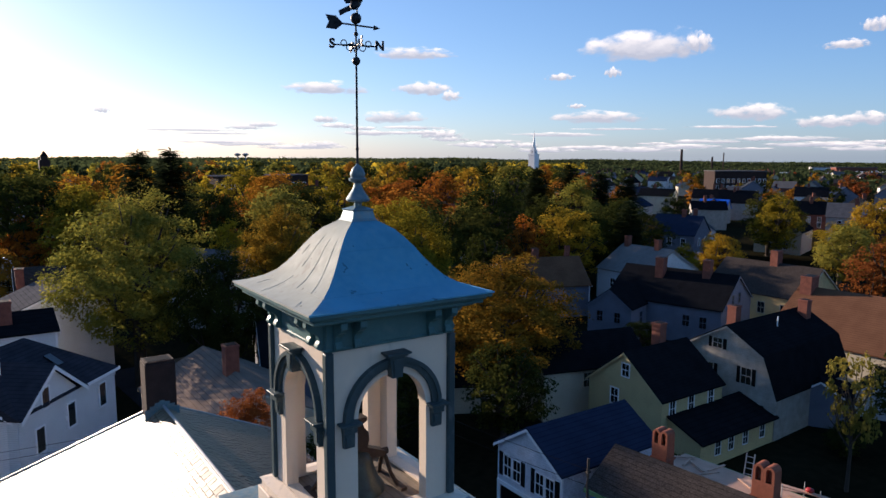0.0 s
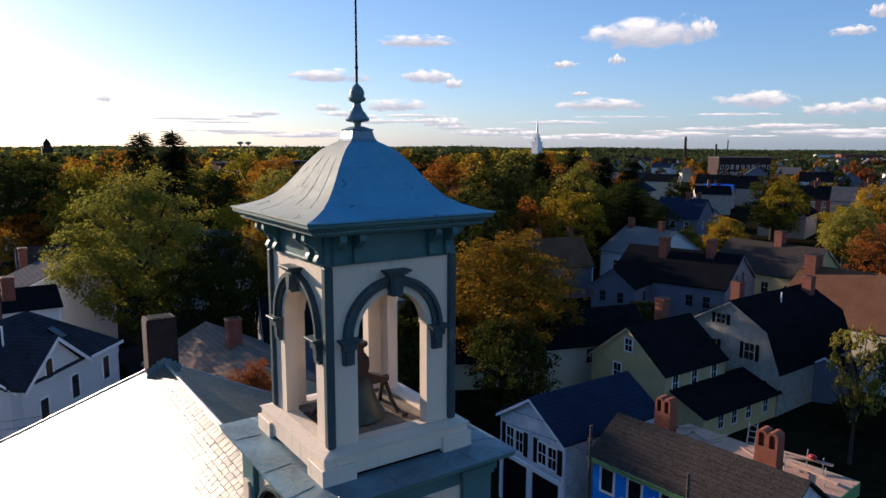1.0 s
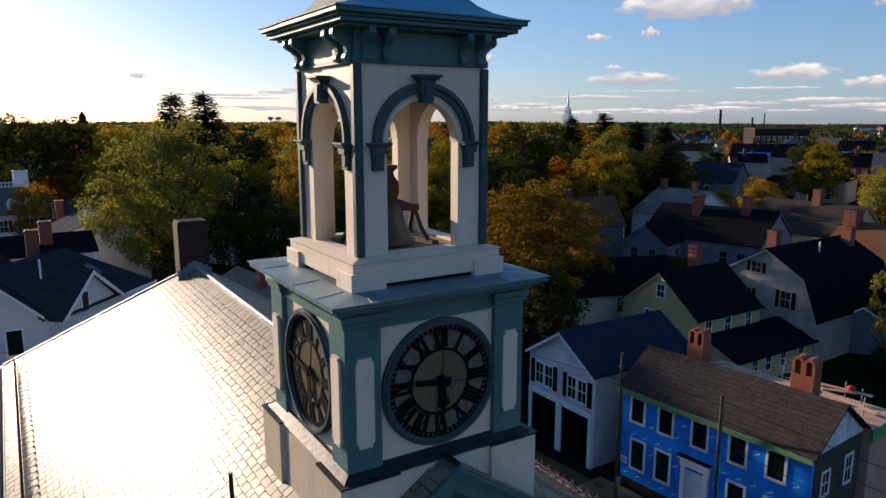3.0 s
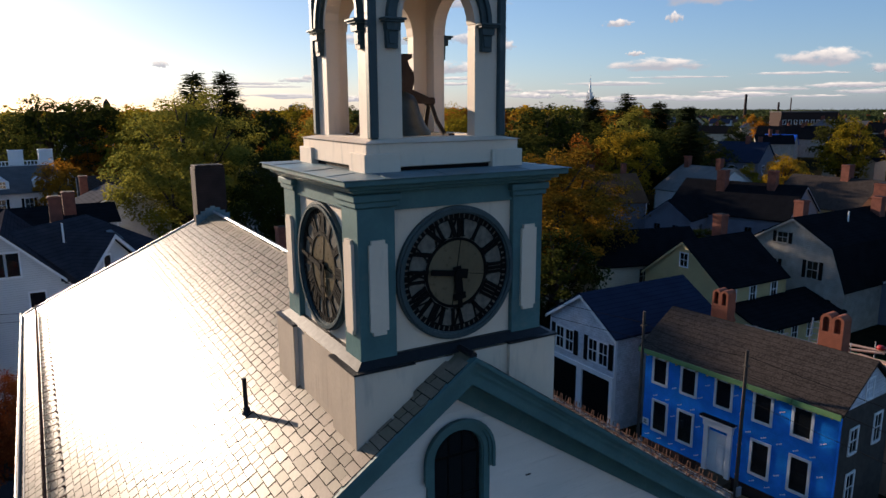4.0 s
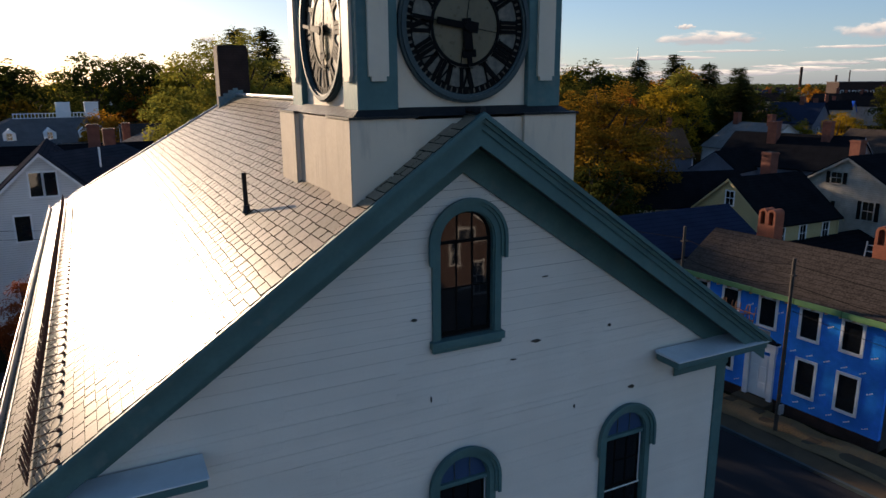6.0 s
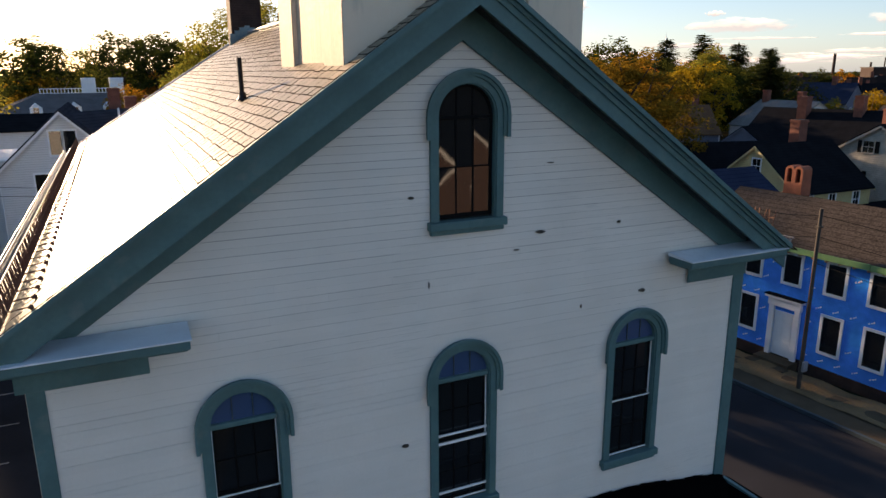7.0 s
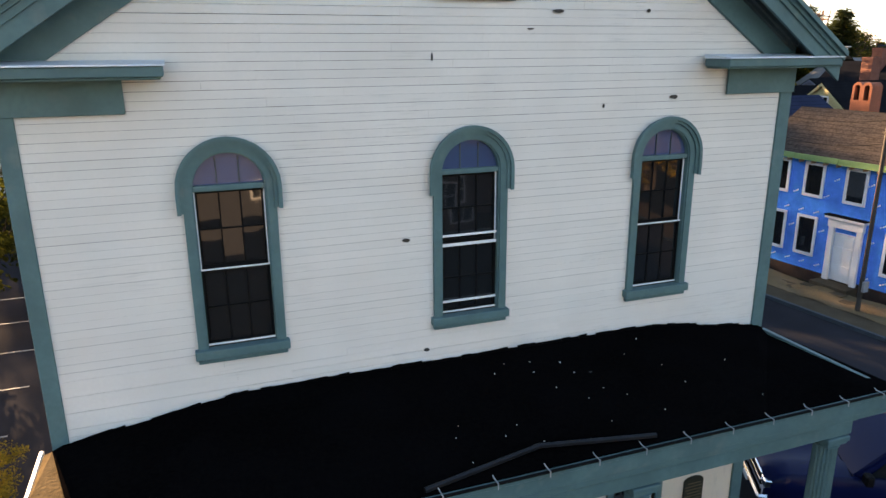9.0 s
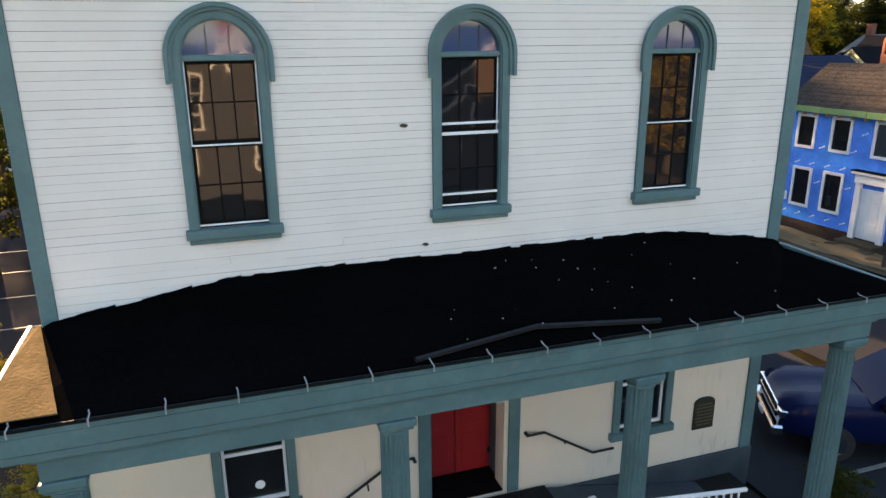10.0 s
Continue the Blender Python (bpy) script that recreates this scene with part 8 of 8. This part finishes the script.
for k in range(9):
    az = radians(62 + k * 1.6)
    p = eye + Vector((math.sin(az), math.cos(az))) * (900 + 120 * ((k * 7) % 4))
    b = thing("warehouse", "long pale flat-roofed building near the horizon", "building", pose(p.x, p.y, -6, 0, 0, -60 + 11 * (k % 3)), "warehouses")
    part("wall", boxes((-28, 28, 0, 16, 0, 8 + 2 * (k % 3))), SID_WHITE if k % 2 else BRICK, b)
    part("roof", boxes((-28.5, 28.5, -0.5, 16.5, 8 + 2 * (k % 3), 8.8 + 2 * (k % 3))), WHITE if k % 3 == 0 else ROOF_GREY, b)

# ---- clouds: far glowing cards, soft at the edge ----
cm = bpy.data.materials.new("cloud")
cm.use_nodes = True
n, l = cm.node_tree.nodes, cm.node_tree.links
n.remove(n["Principled BSDF"])
tc, oi = n.new("ShaderNodeTexCoord"), n.new("ShaderNodeObjectInfo")
sep = n.new("ShaderNodeSeparateXYZ")
l.new(tc.outputs["Object"], sep.inputs[0])


def m_(op, a, b=0.0, c=0.0):
    x = n.new("ShaderNodeMath")
    x.operation = op
    for s, v in zip(x.inputs, (a, b, c)):
        if isinstance(v, (int, float)):
            s.default_value = v
        else:
            l.new(v, s)
    return x.outputs[0]


nz = n.new("ShaderNodeTexNoise")
nz.noise_dimensions = "4D"
nz.inputs["Scale"].default_value, nz.inputs["Detail"].default_value = 2.2, 7
mp = n.new("ShaderNodeMapping")
mp.inputs["Scale"].default_value = (1.6, 1.0, 0.9)
l.new(tc.outputs["Object"], mp.inputs["Vector"])
l.new(mp.outputs[0], nz.inputs["Vector"])
l.new(m_("MULTIPLY", oi.outputs["Random"], 40.0), nz.inputs["W"])
rr2 = m_("ADD", m_("MULTIPLY", sep.outputs[0], sep.outputs[0]), m_("POWER", m_("MAXIMUM", sep.outputs[2], m_("MULTIPLY", sep.outputs[2], -1.7)), 2.0))
dens = m_("SUBTRACT", m_("MULTIPLY_ADD", nz.outputs["Fac"], 1.9, -0.42), rr2)
alpha = n.new("ShaderNodeMapRange")
for i, v in zip((1, 2, 3, 4), (-0.12, 0.42, 0.0, 0.92)):
    alpha.inputs[i].default_value = v
alpha.interpolation_type = "SMOOTHSTEP"
l.new(dens, alpha.inputs[0])
# bright tops and shaded undersides are put into the glow's colour
tone = n.new("ShaderNodeMapRange")
for i, v in zip((1, 2, 3, 4), (-0.25, 0.6, 1.0, 0.0)):
    tone.inputs[i].default_value = v
l.new(m_("ADD", sep.outputs[2], m_("MULTIPLY_ADD", nz.outputs["Fac"], 1.2, -0.75)), tone.inputs[0])
cx = n.new("ShaderNodeMix")
cx.data_type = "RGBA"
cx.inputs[6].default_value, cx.inputs[7].default_value = (0.95, 0.93, 0.9, 1), (0.4, 0.44, 0.52, 1)
l.new(tone.outputs[0], cx.inputs[0])
em, tp, mx = n.new("ShaderNodeEmission"), n.new("ShaderNodeBsdfTransparent"), n.new("ShaderNodeMixShader")
em.inputs[1].default_value = 0.7
l.new(cx.outputs[2], em.inputs[0])
l.new(alpha.outputs[0], mx.inputs[0])
l.new(tp.outputs[0], mx.inputs[1])
l.new(em.outputs[0], mx.inputs[2])
l.new(mx.outputs[0], n["Material Output"].inputs[0])
CLOUDS = [(25.1, 5.05, 6.8, 1.13), (32.4, 7.77, 6.5, 1.03), (33.1, 5.07, 5.0, 1.24), (35.3, 4.55, 1.8, 0.89), (25.2, 2.68, 2.1, 0.62), (30.7, 2.82, 5.2, 1.07), (34.4, 1.5, 3.7, 0.81), (50.3, 8.0, 9.4, 2.4), (54.1, 8.17, 2.4, 1.62), (43.9, 6.02, 2.2, 0.69), (48.0, 6.29, 1.3, 0.85), (45.3, 3.78, 1.4, 0.44), (47.0, 2.85, 7.8, 1.14), (58.0, 3.03, 5.8, 1.48), (63.0, 2.34, 4.6, 0.95), (65.7, 2.52, 3.7, 1.08), (8.9, 3.05, 1.3, 0.65), (18.8, 1.97, 3.2, 0.43), (65.7, 8.78, 2.0, 1.02), (64.0, 7.62, 3.1, 0.75)]
band = random.Random(17)   # long flat streaks low over the horizon
for k in range(40):
    az = 14 + 58 * (k + band.random()) / 40
    CLOUDS.append((az, 0.3 + 1.9 * band.random() ** 1.3, band.uniform(2.5, 8), band.uniform(0.2, 0.5)))
cme = bpy.data.meshes.new("cloud")
cme.from_pydata([(-1.2, 0, -1.2), (1.2, 0, -1.2), (1.2, 0, 1.2), (-1.2, 0, 1.2)], [], [(0, 1, 2, 3)])
cme.materials.append(cm)
for az, el, w, h in CLOUDS:
    D = 4300.0
    a, e = radians(az), radians(el)
    c = Vector((eye.x + D * math.sin(a) * math.cos(e), eye.y + D * math.cos(a) * math.cos(e), 21 + D * math.sin(e)))
    o = new("cloud", cme)
    o.matrix_basis = Matrix.Translation(c) @ Matrix.Rotation(-a, 4, "Z") @ Matrix.Diagonal((D * radians(w) * 0.64, 1, D * radians(h) * 0.78, 1))
    tagged(o, "small grey-white fair-weather cloud in the sky", "cloud", "clouds", "structure")
for m4 in near:
    o = new("slate", SL)
    o.parent = roof
    o.matrix_basis = m4
